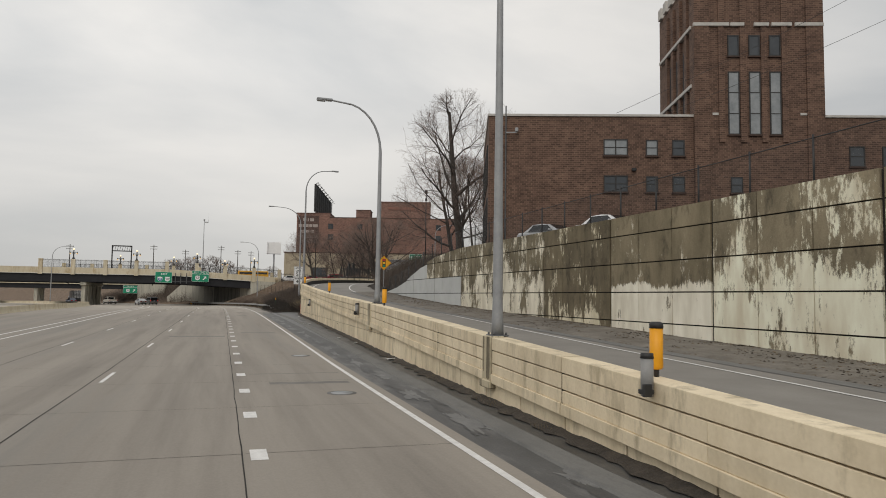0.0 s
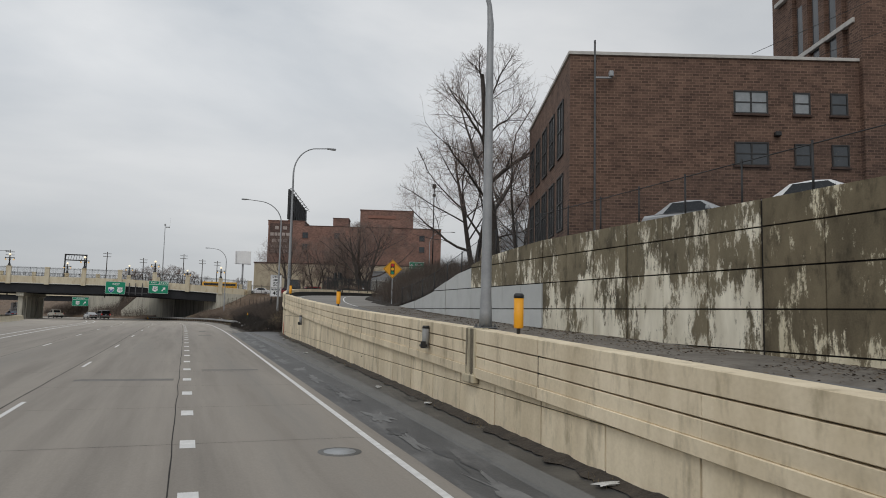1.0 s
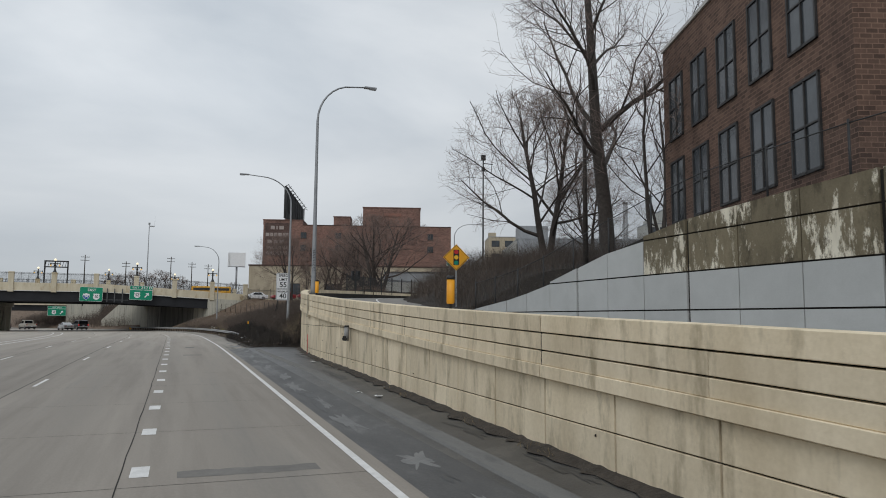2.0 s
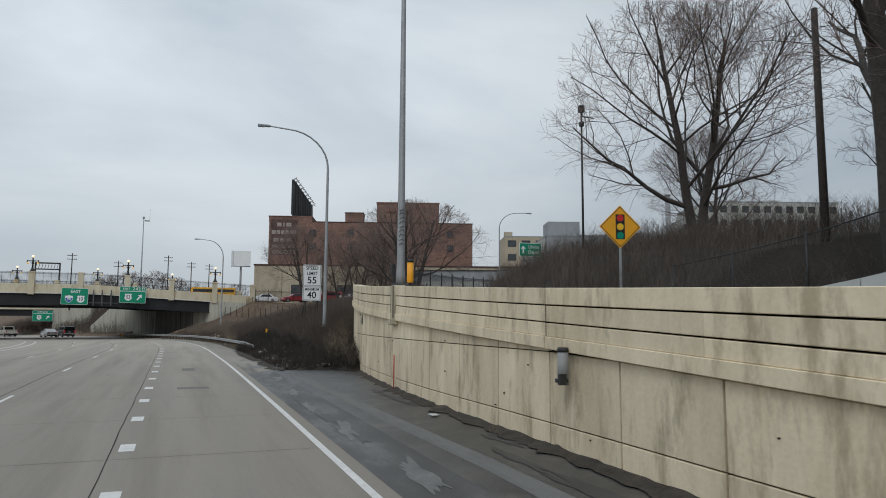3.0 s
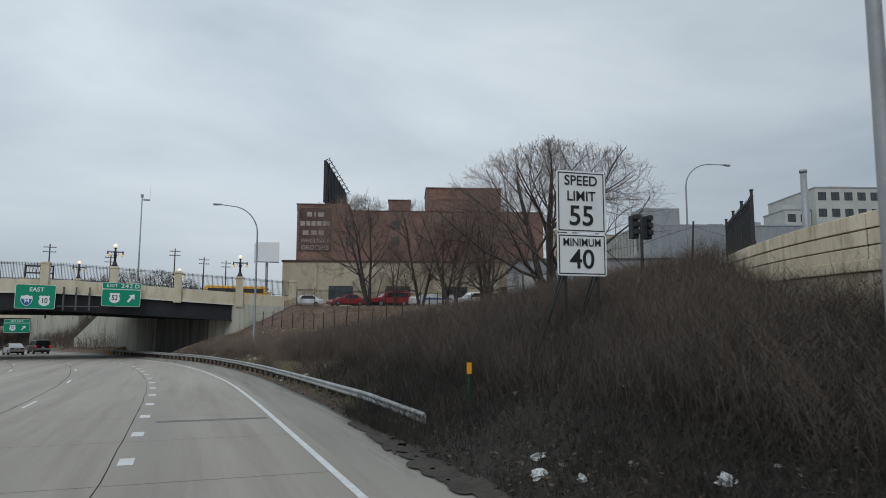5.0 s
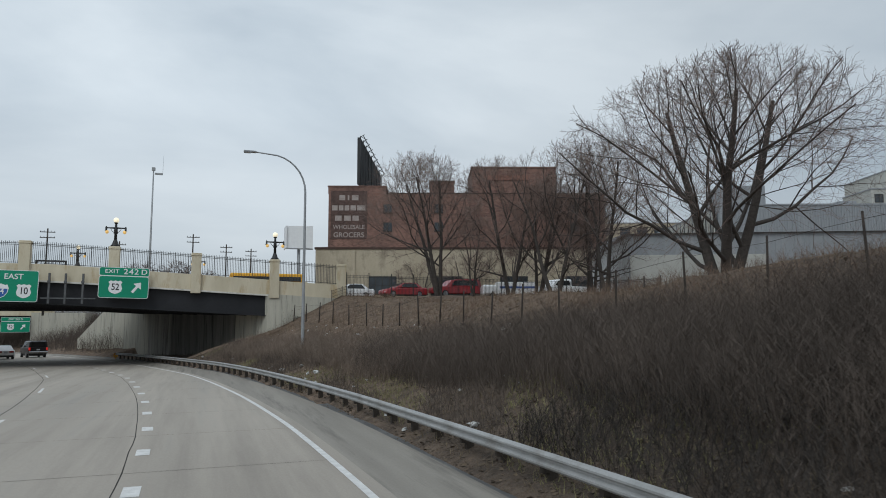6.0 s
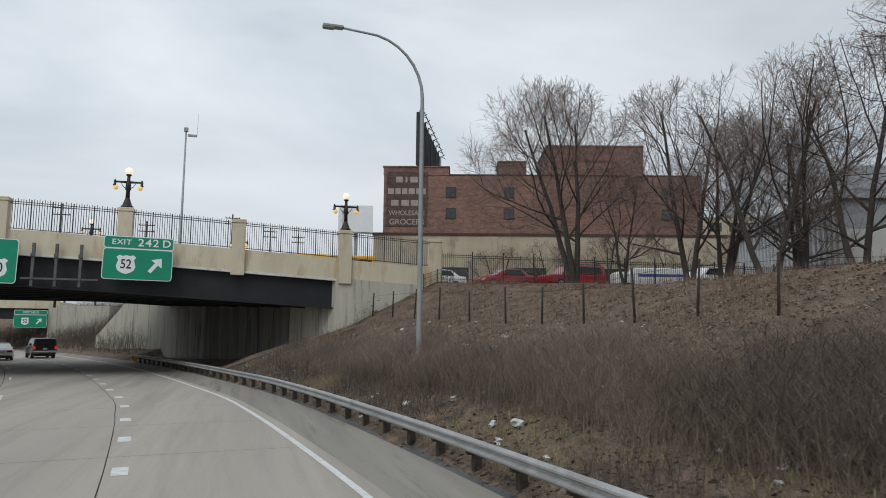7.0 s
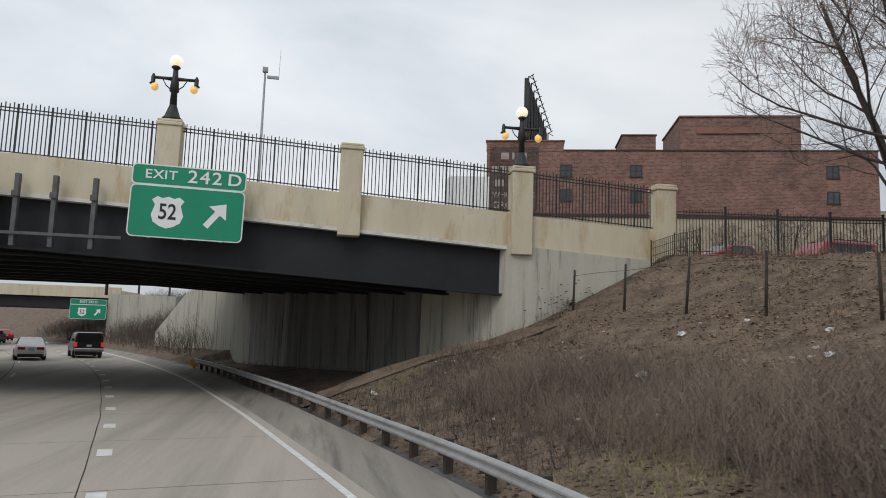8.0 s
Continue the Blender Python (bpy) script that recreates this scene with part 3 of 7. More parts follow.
def mark(name, y0, y1, u0, u1, n=1, label="white painted road marking"):
    vs, fs = [], []
    for i in range(n + 1):
        y = y0 + (y1 - y0) * i / n
        for u in (u0, u1):
            x, yy = edge_point(y, u)
            vs.append((x, yy, road_z(y) + cross_fall(max(u, 0)) + 0.006))
    fs = [(2 * i, 2 * i + 1, 2 * i + 3, 2 * i + 2) for i in range(n)]
    return raw(name, vs, fs, M_PAINT, None, label, "structure")


def lane_shift(y):
    return lerp(y, [40, 90], [0, -0.1])


mark("edge_line", -120, 460, -0.08, 0.09, 290, "solid white edge line")
for k in range(64):
    y = 18.67 - 0.49 + 4.9 * (k - 10)
    d = lane_shift(y)
    mark("lane_mark", y, y + 0.98, -4.4 + d, -4.06 + d, 1, "short broad white lane drop marking")
for lane in (-9.1, -13.85):
    for k in range(26):
        y = 48.0 - 16.34 * 6 + 16.34 * k + (1.5 if lane < -10 else 0)
        mark("lane_mark", y, y + 3.3, lane - 0.07, lane + 0.07, 2, "white dashed lane marking")
mark("edge_line", -120, 460, -18.7, -18.52, 290, "solid white edge line")
mark("edge_line", -120, 460, -20.0, -19.82, 290, "solid white edge line")


def crack(u, y0, y1, wid, wob, seed, label):
    """A dark joint along the lanes that wavers a little."""
    vs, fs = [], []
    n = int((y1 - y0) / 1.5)
    for i in range(n + 1):
        y = y0 + (y1 - y0) * i / n
        o = u + (lane_shift(y) if -6 < u < -1 else 0) + wob * noise.noise(Vector((y * 0.35, seed, 0)))
        w = wid * (0.7 + 0.6 * abs(noise.noise(Vector((y * 0.9, seed, 5)))))
        for k in (-w, w):
            x, yy = edge_point(y, o + k)
            vs.append((x, yy, road_z(y) + 0.005))
    fs = [(2 * i, 2 * i + 1, 2 * i + 3, 2 * i + 2) for i in range(n)]
    raw("joint", vs, fs, M_JOINT, None, label, "structure")


crack(-4.56, -60, 300, 0.016, 0.055, 1.0, "dark cracked joint between the lanes")
crack(-9.45, -60, 300, 0.025, 0.03, 2.0, "dark tarred joint between the lanes")
crack(-14.1, -60, 300, 0.02, 0.03, 3.0, "dark tarred joint between the lanes")
crack(0.42, -60, 200, 0.015, 0.04, 4.0, "dark joint beside the edge line")
for k in range(42):
    y = -30 + 6.1 * k
    vs = []
    for i in range(9):
        u = 0.4 - 18.8 * i / 8
        for q in (-0.008, 0.008):
            x, yy = edge_point(y + q + 0.02 * noise.noise(Vector((u, y, 0))), u)
            vs.append((x, yy, road_z(y) + 0.004))
    raw("joint", vs, [(2 * i, 2 * i + 1, 2 * i + 3, 2 * i + 2) for i in range(8)], M_JOINT, None, "thin transverse joint across the lanes", "structure")


M_ROADPATCH = surf("darker_patched_concrete", (0.12, 0.112, 0.102), (0.2, 0.188, 0.17), 0.8, 1.5, 30, 0.2)
for y0, y1, u0, u1 in ((30.0, 30.6, -3.3, -0.4), (33.4, 33.55, -3.9, -0.3), (57.5, 58.3, -8.6, -4.8), (62.0, 62.6, -3.6, -0.9), (101.0, 101.9, -3.2, -1.9), (112.0, 114.2, -2.9, -2.2), (139.0, 139.5, -3.9, -0.2)):
    vs = []
    for i in range(15):
        u = u0 + (u1 - u0) * i / 14
        w = 0.12 * noise.noise(Vector((u * 3, y0, 2)))
        for yy in (y0 + w, y1 + w * 0.6 + 0.08 * noise.noise(Vector((u * 5, y1, 7)))):
            x, yq = edge_point(yy, u)
            vs.append((x, yq, road_z(yy) + 0.003))
    raw("road_patch", vs, [(2 * i, 2 * i + 2, 2 * i + 3, 2 * i + 1) for i in range(14)], M_ROADPATCH, None, "dark repaired strip in the concrete lane", "structure")


# ---- low wall beside the carriageway ----
def wall_piece(name, s0, s1, hi, lo, out, thick, material, parent, n=1, to_ground=False):
    """A slab on the wall's face line, hi and lo metres below its top, out metres proud of the core's face."""
    vs, fs = [], []
    for i in range(n + 1):
        s = s0 + (s1 - s0) * i / n
        p, d, nrm = wall_s(s)
        a = p - nrm * out
        b = p + nrm * (thick - out)
        zl = p.z - lo
        if to_ground:
            zl = min(p.z - lo, -0.7)
        c = 0.012
        vs += [(a.x, a.y, p.z - hi - c), (a.x, a.y, zl + c), (b.x, b.y, zl), (b.x, b.y, p.z - hi)]
        q = a + nrm * c
        vs += [(q.x, q.y, p.z - hi), (q.x, q.y, zl)]
    for i in range(n):
        o, r = i * 6, i * 6 + 6
        for e, f in ((4, 0), (0, 1), (1, 5), (5, 2), (2, 3), (3, 4)):
            fs.append((o + e, o + f, r + f, r + e))
    fs.append((0, 4, 3, 2, 5, 1))
    o = n * 6
    fs.append((o + 1, o + 5, o + 2, o + 3, o + 4, o))
    return raw(name, vs, fs, material, parent)


wall_core = thing("wall_low", pose(0, 0, 0), "cream concrete panel wall between carriageway and slip road", "wall", kind="structure")
vs, fs = [], []
for s in span(0, _len[-1], 120):
    p, d, nrm = wall_s(s)
    for q, z in ((p + nrm * 0.06, p.z - 0.03), (p + nrm * 0.06, -1.4), (p + nrm * 0.42, -1.4), (p + nrm * 0.42, p.z - 0.03)):
        vs.append((q.x, q.y, z))
for i in range(120):
    for k in range(4):
        a = i * 4 + k
        b = i * 4 + (k + 1) % 4
        fs.append((a, b, b + 4, a + 4))
fs += [(3, 2, 1, 0), (480, 481, 482, 483)]
raw("core", vs, fs, M_JOINT, wall_core)
S_END = _len[-1] - 0.2
BAY, COLUMN = 10.68, 2.67
s = s_of_y(29.07) - BAY * int(s_of_y(29.07) / BAY)
FIRST = s
while s < S_END:
    e = min(s + BAY, S_END)
    wall_piece("coping", s, e - 0.05, 0.0, 0.36, 0.10, 0.54, M_CONC, wall_core, 6)
    cut = s + 5.2 + 1.6 * noise.noise(Vector((s, 4, 0)))
    for a, b in ((s, min(cut, e)), (min(cut, e) + 0.012, e - 0.05)):
        if b - a > 0.2:
            wall_piece("band", a, b, 0.39, 0.735, 0.085, 0.2, M_CONC, wall_core, 3)
            wall_piece("band", a + 0.0, b, 0.765, 1.05, 0.085, 0.2, M_CONC, wall_core, 3)
    wall_piece("ledge", s, e - 0.05, 1.052, 1.32, 0.125, 0.24, M_CONC, wall_core, 6)
    wall_piece("joint_filler", e - 0.06, e + 0.01, 0.03, 1.31, 0.076, 0.2, M_JOINT, wall_core)
    s = e


def wall_panel(s0, s1, low, high):
    """One panel between two level seams, cut off below the sloping ledge."""
    vs = []
    for q in (s0, s1):
        p, d, nrm = wall_s(q)
        top = min(high - 0.012, p.z - 1.345)
        if top < low + 0.06:
            top = low + 0.06
        a, b = p, p + nrm * 0.12
        c = p + nrm * 0.012
        vs += [(a.x, a.y, low + 0.024), (a.x, a.y, top - 0.012), (c.x, c.y, top), (b.x, b.y, top), (b.x, b.y, low + 0.012), (c.x, c.y, low + 0.012)]
    fs = [(k, (k + 1) % 6, 6 + (k + 1) % 6, 6 + k) for k in range(6)] + [(5, 4, 3, 2, 1, 0), (6, 7, 8, 9, 10, 11)]
    raw("panel", vs, fs, M_CONC, wall_core)


LEVELS = (-1.2, 0.33, 1.85, 3.36, 4.88)
s = FIRST - COLUMN * int(FIRST / COLUMN)
while s < S_END:
    e = min(s + COLUMN, S_END)
    top = max(wall_s(s)[0].z, wall_s(e)[0].z) - 1.345
    for lo, hi in zip(LEVELS, LEVELS[1:]):
        if top > lo + 0.08:
            wall_panel(s, e - 0.055, lo, hi)
    s = e


def dirt_drift():
    """Dark soil and grit washed against the foot of the wall."""
    vs, fs = [], []
    n = 400
    for i in range(n + 1):
        p, d, nrm = wall_s(s_of_y(2) + (s_of_y(104) - s_of_y(2)) * i / n)
        u = p.x - edge_line_at(p.y)[0]
        z = road_z(p.y) + cross_fall(u)
        k = 0.5 + noise.noise(Vector((i * 0.31, 6, 0))) * 0.7 + 0.3 * noise.noise(Vector((i * 0.9, 16, 0)))
        for off, h in ((0.1 + 0.5 * max(k, 0.05), -0.02), (0.08, 0.02 + 0.05 * max(k, 0)), (-0.06, 0.03 + 0.13 * max(k, 0))):
            q = p - nrm * off
            vs.append((q.x, q.y, z + h))
    fs = [(3 * i + k, 3 * i + k + 1, 3 * i + k + 4, 3 * i + k + 3) for i in range(n) for k in (0, 1)]
    raw("dirt_drift", vs, fs, M_MUD, None, "dark soil and grit washed against the foot of the wall", "structure")


dirt_drift()
HOLE = None
rh = random.Random(15)
for i in range(24):
    p, d, nrm = wall_s(rh.uniform(s_of_y(58), s_of_y(112)))
    z = rh.uniform(0.1, max(p.z - 1.5, 0.3))
    if HOLE is None:
        vs_, fs_ = tube_rows([(0, 0.0, 0), (0, 0.03, 0)], [0.016, 0.014], 7)
        HOLE = raw("tie_hole", vs_, fs_, M_JOINT, wall_core)
        o = HOLE
    else:
        o = new("tie_hole", HOLE.data)
        o.parent = wall_core
    o.matrix_basis = Matrix.Translation((p.x - nrm.x * 0.012, p.y - nrm.y * 0.012, z)) @ Matrix.Rotation(math.atan2(d.y, d.x), 4, "Z") @ Matrix.Diagonal((rh.uniform(0.6, 1.6), 1, rh.uniform(0.6, 1.8), 1))
p, d, nrm = wall_s(s_of_y(103.69))
o = part("clamp", boxes((-0.1, 0.1, -0.14, 0.05, -0.28, 0.05), (-0.05, 0.16, -0.2, 0.02, -0.12, 0.2), bevel=0.03), M_BLACK, wall_core, "rusty black clamp over the joint")
o.matrix_basis = Matrix.Translation((p.x, p.y, 2.64)) @ Matrix.Rotation(math.atan2(d.y, d.x), 4, "Z")


# ---- tall retaining wall ----
tall = thing("wall_retaining", pose(0, 0, 0), "tall weathered concrete panel retaining wall with peeling paint", "wall", kind="structure")


def rw_piece(name, y0, y1, z0, z1, out, thick, material, parent):
    vs = []
    for y, zt in ((y0, z1[0]), (y1, z1[1])):
        x = rw_x(y)
        for xx, z in ((x - out, zt), (x - out, z0), (x - out + thick, z0), (x - out + thick, zt)):
            vs.append((xx, y, z))
    fs = [(0, 1, 5, 4), (1, 2, 6, 5), (2, 3, 7, 6), (3, 0, 4, 7), (3, 2, 1, 0), (4, 5, 6, 7)]
    return raw(name, vs, fs, material, parent)


y = -60.0
while y < 91:
    y2 = y + 3.0
    rw_piece("core", y, y2, -1.0, (rw_top(y) - 0.05, rw_top(y2) - 0.05), 0.0, 0.4, M_JOINT, tall)
    y = y2
y = 45.2 - 8.15 * 13
bay = 0
while y < 90.9:
    for c in range(3):
        ya, yb = y + 8.15 * c / 3, min(y + 8.15 * (c + 1) / 3, 91)
        if yb - ya < 0.3:
            continue
        wide = 0.17 if c == 2 else 0.045
        for r in range(5):
            za = -0.6 if r == 0 else -0.17 + r * 1.475
            zb = 99 if r == 4 else -0.17 + (r + 1) * 1.475 - 0.06
            tops = (min(zb, rw_top(ya) - 0.02), min(zb, rw_top(yb - 0.02) - 0.02))
            if tops[0] <= za + 0.05 or tops[1] <= za + 0.05:
                continue
            if ya > 61:
                mat = M_GREYPAINT if r < 3 or ya > 70 else M_OLDLIGHT
            else:
                mat = {12: M_OLD, 11: M_OLDPALE}.get(bay, M_OLDLIGHT if bay > 12 else M_OLDBRIGHT)
            rw_piece("panel", ya, yb - wide, za, tops, 0.09, 0.14, mat, tall)
    y += 8.15
    bay += 1


vs = []
for y in span(-60, 91, 50):
    for dx, dz in ((0.05, -0.25), (0.9, -0.3), (3.2, -0.2)):
        x = rw_x(y) + dx
        vs.append((x, y, max(min(rw_top(y) + dz, plateau(x, y) + 0.1), rw_top(y) - 0.35)))
raw("bank_edge", vs, [(3 * i + k, 3 * i + k + 1, 3 * i + k + 4, 3 * i + k + 3) for i in range(50) for k in (0, 1)], M_SOIL, None, "strip of bare soil behind the tall wall", "structure")
vs = []
for y in span(-60, 91, 50):
    for dx, dz in ((-4.2, 0.012), (-3.75, 0.10), (-3.3, 0.1), (-0.05, 0.16)):
        vs.append((rw_x(y) + dx, y, ramp_z(y) + dz))
raw("ramp_verge", vs, [(4 * i + k, 4 * i + k + 1, 4 * i + k + 5, 4 * i + k + 4) for i in range(50) for k in range(3)], M_VERGE, None, "dirty asphalt strip with dead leaves along the tall wall", "structure")


vs = []
for y in span(-60, 91, 50):
    for dx, dz in ((-4.75, 0.014), (-4.7, 0.03), (-4.25, 0.045), (-4.2, 0.016)):
        vs.append((rw_x(y) + dx, y, ramp_z(y) + dz))
raw("ramp_gutter", vs, [(4 * i + k, 4 * i + k + 1, 4 * i + k + 5, 4 * i + k + 4) for i in range(50) for k in range(3)], M_GUTTER, None, "pale concrete gutter strip along the slip road", "structure")


# paved slope under the bridge
vs, fs = [], []
ys = span(208, 243, 35)
for y in ys:
    x0 = edge_point(y, 2.4)[0]
    x1 = 10.4 - 14.55 * (y - 210.9) / 30.1
    for k in range(7):
        x = x0 + (max(x1, x0 + 0.3) - x0) * k / 6
        vs.append((x, y, terrain(x, y) + 0.06))
for i in range(len(ys) - 1):
    for k in range(6):
        a = i * 7 + k
        fs.append((a, a + 1, a + 8, a + 7))
raw("slope_paving", vs, fs, M_SOIL, None, "dirt and debris heaped on the paving under the bridge", "structure")


# ---- bridge over the road ----


def deck(x):
    """How far the bridge's lines stand above their height at x = 0."""
    return lerp(x, [-80, -10, 18.5, 30], [0.45, 0.5, -1.05, -1.6])


bridge = thing("bridge", pose(0, 0, 0), "road bridge with cream concrete parapets, black girders and iron railings", "bridge", kind="structure")


def long_box(name, xs, y0, y1, z0, z1, material, parent, skew=0.0):
    vs, fs = [], []
    for x in xs:
        d = deck(x)
        for yy, z in ((y0, z1), (y0, z0), (y1, z0), (y1, z1)):
            vs.append((x, yy, z + d))
    n = len(xs)
    for i in range(n - 1):
        for k in range(4):
            a, b = i * 4 + k, i * 4 + (k + 1) % 4
            fs.append((a, b, b + 4, a + 4))
    fs += [(3, 2, 1, 0), tuple((n - 1) * 4 + k for k in range(4))]
    return raw(name, vs, fs, material, parent)


PILLARS = [-43.2, -35.5, -27.7, -20.0, -12.2, -4.45, 3.2, 11.0]
LONG = span(-95, 11.0, 24)
long_box("slab", LONG, BY0 + 0.3, BY1, 6.95, 7.3, M_BRIDGE, bridge)
for yy in (BY0, BY1 - 0.45):
    xs = [-95, *PILLARS]
    for a, b in zip(xs, xs[1:]):
        long_box("parapet", span(a + 0.02, b - 0.02, 3), yy, yy + 0.45, 6.9, 8.5, M_BRIDGE, bridge)
    long_box("ledge", LONG, yy - 0.08, yy + 0.5, 6.78, 6.93, M_LEDGE, bridge)
    long_box("parapet", span(11.02, 18.2, 3), yy, yy + 0.45, 6.9, 8.45, M_BRIDGE, bridge)
for i in range(9):
    yy = BY0 + 0.35 + i * 3.55
    long_box("girder", span(-95, 10.3, 20), yy, yy + 0.12, 4.75, 6.9, M_GIRDER, bridge)
    long_box("flange", span(-95, 10.3, 20), yy - 0.2, yy + 0.32, 4.68, 4.78, M_GIRDER, bridge)


def pillar(x, y, top, parent):
    bm = boxes((-0.48, 0.48, -0.3, 0.55, 6.6, top - 0.28), bevel=0.02)
    box(bm, -0.54, 0.54, -0.36, 0.61, top - 0.28, top - 0.12, bevel=0.03)
    box(bm, -0.50, 0.50, -0.32, 0.57, top - 0.12, top, bevel=0.03)
    ob = part("pillar", bm, M_BRIDGE, parent)
    ob.location = (x, y, deck(x))
    return ob


def railing(x0, x1, y, base, parent, name="railing", slope=deck, height=2.1):
    """Iron railing with pointed pickets between two pillars."""
    n = max(int((x1 - x0) / 0.16), 2)
    vs, fs = [], []

    def bar(ax, az, bx, bz, w):
        o = len(vs)
        if abs(ax - bx) < 1e-6:
            vs.extend([(ax - w, y - w, az), (ax + w, y - w, az), (ax + w, y + w, az), (ax - w, y + w, az),
                       (bx - w, y - w, bz), (bx + w, y - w, bz), (bx + w, y + w, bz), (bx - w, y + w, bz)])
        else:
            vs.extend([(ax, y - w, az - w), (ax, y + w, az - w), (ax, y + w, az + w), (ax, y - w, az + w),
                       (bx, y - w, bz - w), (bx, y + w, bz - w), (bx, y + w, bz + w), (bx, y - w, bz + w)])
        fs.extend([(o, o + 1, o + 5, o + 4), (o + 1, o + 2, o + 6, o + 5), (o + 2, o + 3, o + 7, o + 6), (o + 3, o, o + 4, o + 7), (o + 3, o + 2, o + 1, o), (o + 4, o + 5, o + 6, o + 7)])

    for h in (0.12, height - 0.28, height - 0.14):
        bar(x0, base + h + slope(x0), x1, base + h + slope(x1), 0.022)
    for i in range(1, n):
        x = x0 + (x1 - x0) * i / n
        z = base + slope(x)
        bar(x, z + 0.05, x, z + height + (0.06 if i % 2 else 0), 0.018 if i % 8 else 0.034)
    return raw(name, vs, fs, M_BLACK, parent)


for i, x in enumerate(PILLARS + [18.1]):
    for yy in (BY0, BY1 - 0.4):
        pillar(x, yy, 10.68 if i < 8 else 10.72, bridge)
for a, b in zip(PILLARS + [18.1], PILLARS[1:] + [18.1]):
    if b > a:
        for yy in (BY0 + 0.2, BY1 - 0.2):
            railing(a + 0.45, b - 0.45, yy, 8.5, bridge)
# abutment with its wing wall beside the road and the wall that follows the carriageway
raw("abutment", *[[(10.35, BY0 - 0.1, -1), (18.4, BY0 - 0.1, -1), (18.4, BY1, -1), (-4.2, BY1, -1.6), (10.35, BY0 - 0.1, 6.4), (18.4, BY0 - 0.1, 5.95), (18.4, BY1, 5.95), (-4.2, BY1, 6.9)],
                  [(0, 1, 5, 4), (1, 2, 6, 5), (2, 3, 7, 6), (3, 0, 4, 7), (4, 5, 6, 7), (3, 2, 1, 0)]], M_ABUT, bridge)
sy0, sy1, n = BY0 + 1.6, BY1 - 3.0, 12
# dark middle panels, paler ends: the fall of light put into the colour
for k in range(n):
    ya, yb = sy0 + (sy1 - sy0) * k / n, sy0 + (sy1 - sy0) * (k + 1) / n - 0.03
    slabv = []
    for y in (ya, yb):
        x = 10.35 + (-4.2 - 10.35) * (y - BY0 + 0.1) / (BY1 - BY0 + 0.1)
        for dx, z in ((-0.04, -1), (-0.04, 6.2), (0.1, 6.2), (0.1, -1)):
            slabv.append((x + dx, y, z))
    raw("panel", slabv, [(0, 1, 5, 4), (1, 2, 6, 5), (2, 3, 7, 6), (3, 0, 4, 7), (3, 2, 1, 0), (4, 5, 6, 7)], M_ABUT if k < 2 else M_STREAK if k > 8 else M_UNDERSHADE, bridge, "streaked concrete panel toned for the shade under the bridge")
wv, wf = [], []
for y, top in ((BY1, 6.3), (BY1 + 7, 5.9), (BY1 + 14, 5.4), (BY1 + 25, 1.2)):
    x = -4.2 - 0.45 * (y - BY1)
    wv += [(x, y, -3), (x + 0.6, y + 0.25, -3), (x + 0.6, y + 0.25, top), (x, y, top)]
for k in range(3):
    for q in range(4):
        a, b = 4 * k + q, 4 * k + (q + 1) % 4
        wf.append((a, b, b + 4, a + 4))
wf += [(0, 1, 2, 3), (15, 14, 13, 12)]
raw("wing_wall", wv, wf, M_ABUT, bridge)
for x in (-33.0,):
    for yy in span(BY0 + 2, BY1 - 2, 5):
        bm = boxes((x - 0.5, x + 0.5, yy - 0.5, yy + 0.5, -1.5, 4.4), bevel=0.06)
        part("pier", bm, M_ABUT, bridge)
part("pier_cap", boxes((-33.8, -32.2, BY0 + 0.5, BY1 - 0.5, 4.3, 5.15), bevel=0.05), M_ABUT, bridge)


def text_mesh(body, size, material, parent, x, z, y=-0.03, name="lettering", squash=1.0, align="CENTER"):
    cu = bpy.data.curves.new(name, "FONT")
    cu.body = body
    cu.size = size
    cu.align_x = align
    cu.align_y = "CENTER"
    cu.extrude = 0.002
    cu.offset = size * 0.012
    tmp = bpy.data.objects.new(name, cu)
    scene.collection.objects.link(tmp)
    dg = bpy.context.evaluated_depsgraph_get()
    me = bpy.data.meshes.new_from_object(tmp.evaluated_get(dg))
    bpy.data.objects.remove(tmp)
    me.materials.clear()
    me.materials.append(material)
    ob = new(name, me)
    ob.matrix_basis = Matrix.Translation((x, y, z)) @ Euler((math.pi / 2, 0, 0)).to_matrix().to_4x4() @ Matrix.Diagonal((squash, 1, 1, 1))
    ob.parent = parent
    return ob


def plate(name, w, h, material, parent, x=0.0, z=0.0, y=0.0, r=0.08, t=0.012, label=""):
    """A flat sign plate with rounded corners, facing -y, its middle at x, z."""
    bm = bmesh.new()
    pts = []
    for cx, cz, a0 in ((w / 2 - r, h / 2 - r, 0), (-w / 2 + r, h / 2 - r, 90), (-w / 2 + r, -h / 2 + r, 180), (w / 2 - r, -h / 2 + r, 270)):
        for k in range(5):
            a = radians(a0 + 22.5 * k)
            pts.append((x + cx + r * math.cos(a), z + cz + r * math.sin(a)))
    lo = [bm.verts.new((px, y, pz)) for px, pz in pts]
    hi = [bm.verts.new((px, y + t, pz)) for px, pz in pts]
    bm.faces.new(lo)
    bm.faces.new(hi[::-1])
    for i in range(len(pts)):
        j = (i + 1) % len(pts)
        bm.faces.new((lo[j], lo[i], hi[i], hi[j]))
    bmesh.ops.recalc_face_normals(bm, faces=bm.faces)
    return part(name, bm, material, parent, label)


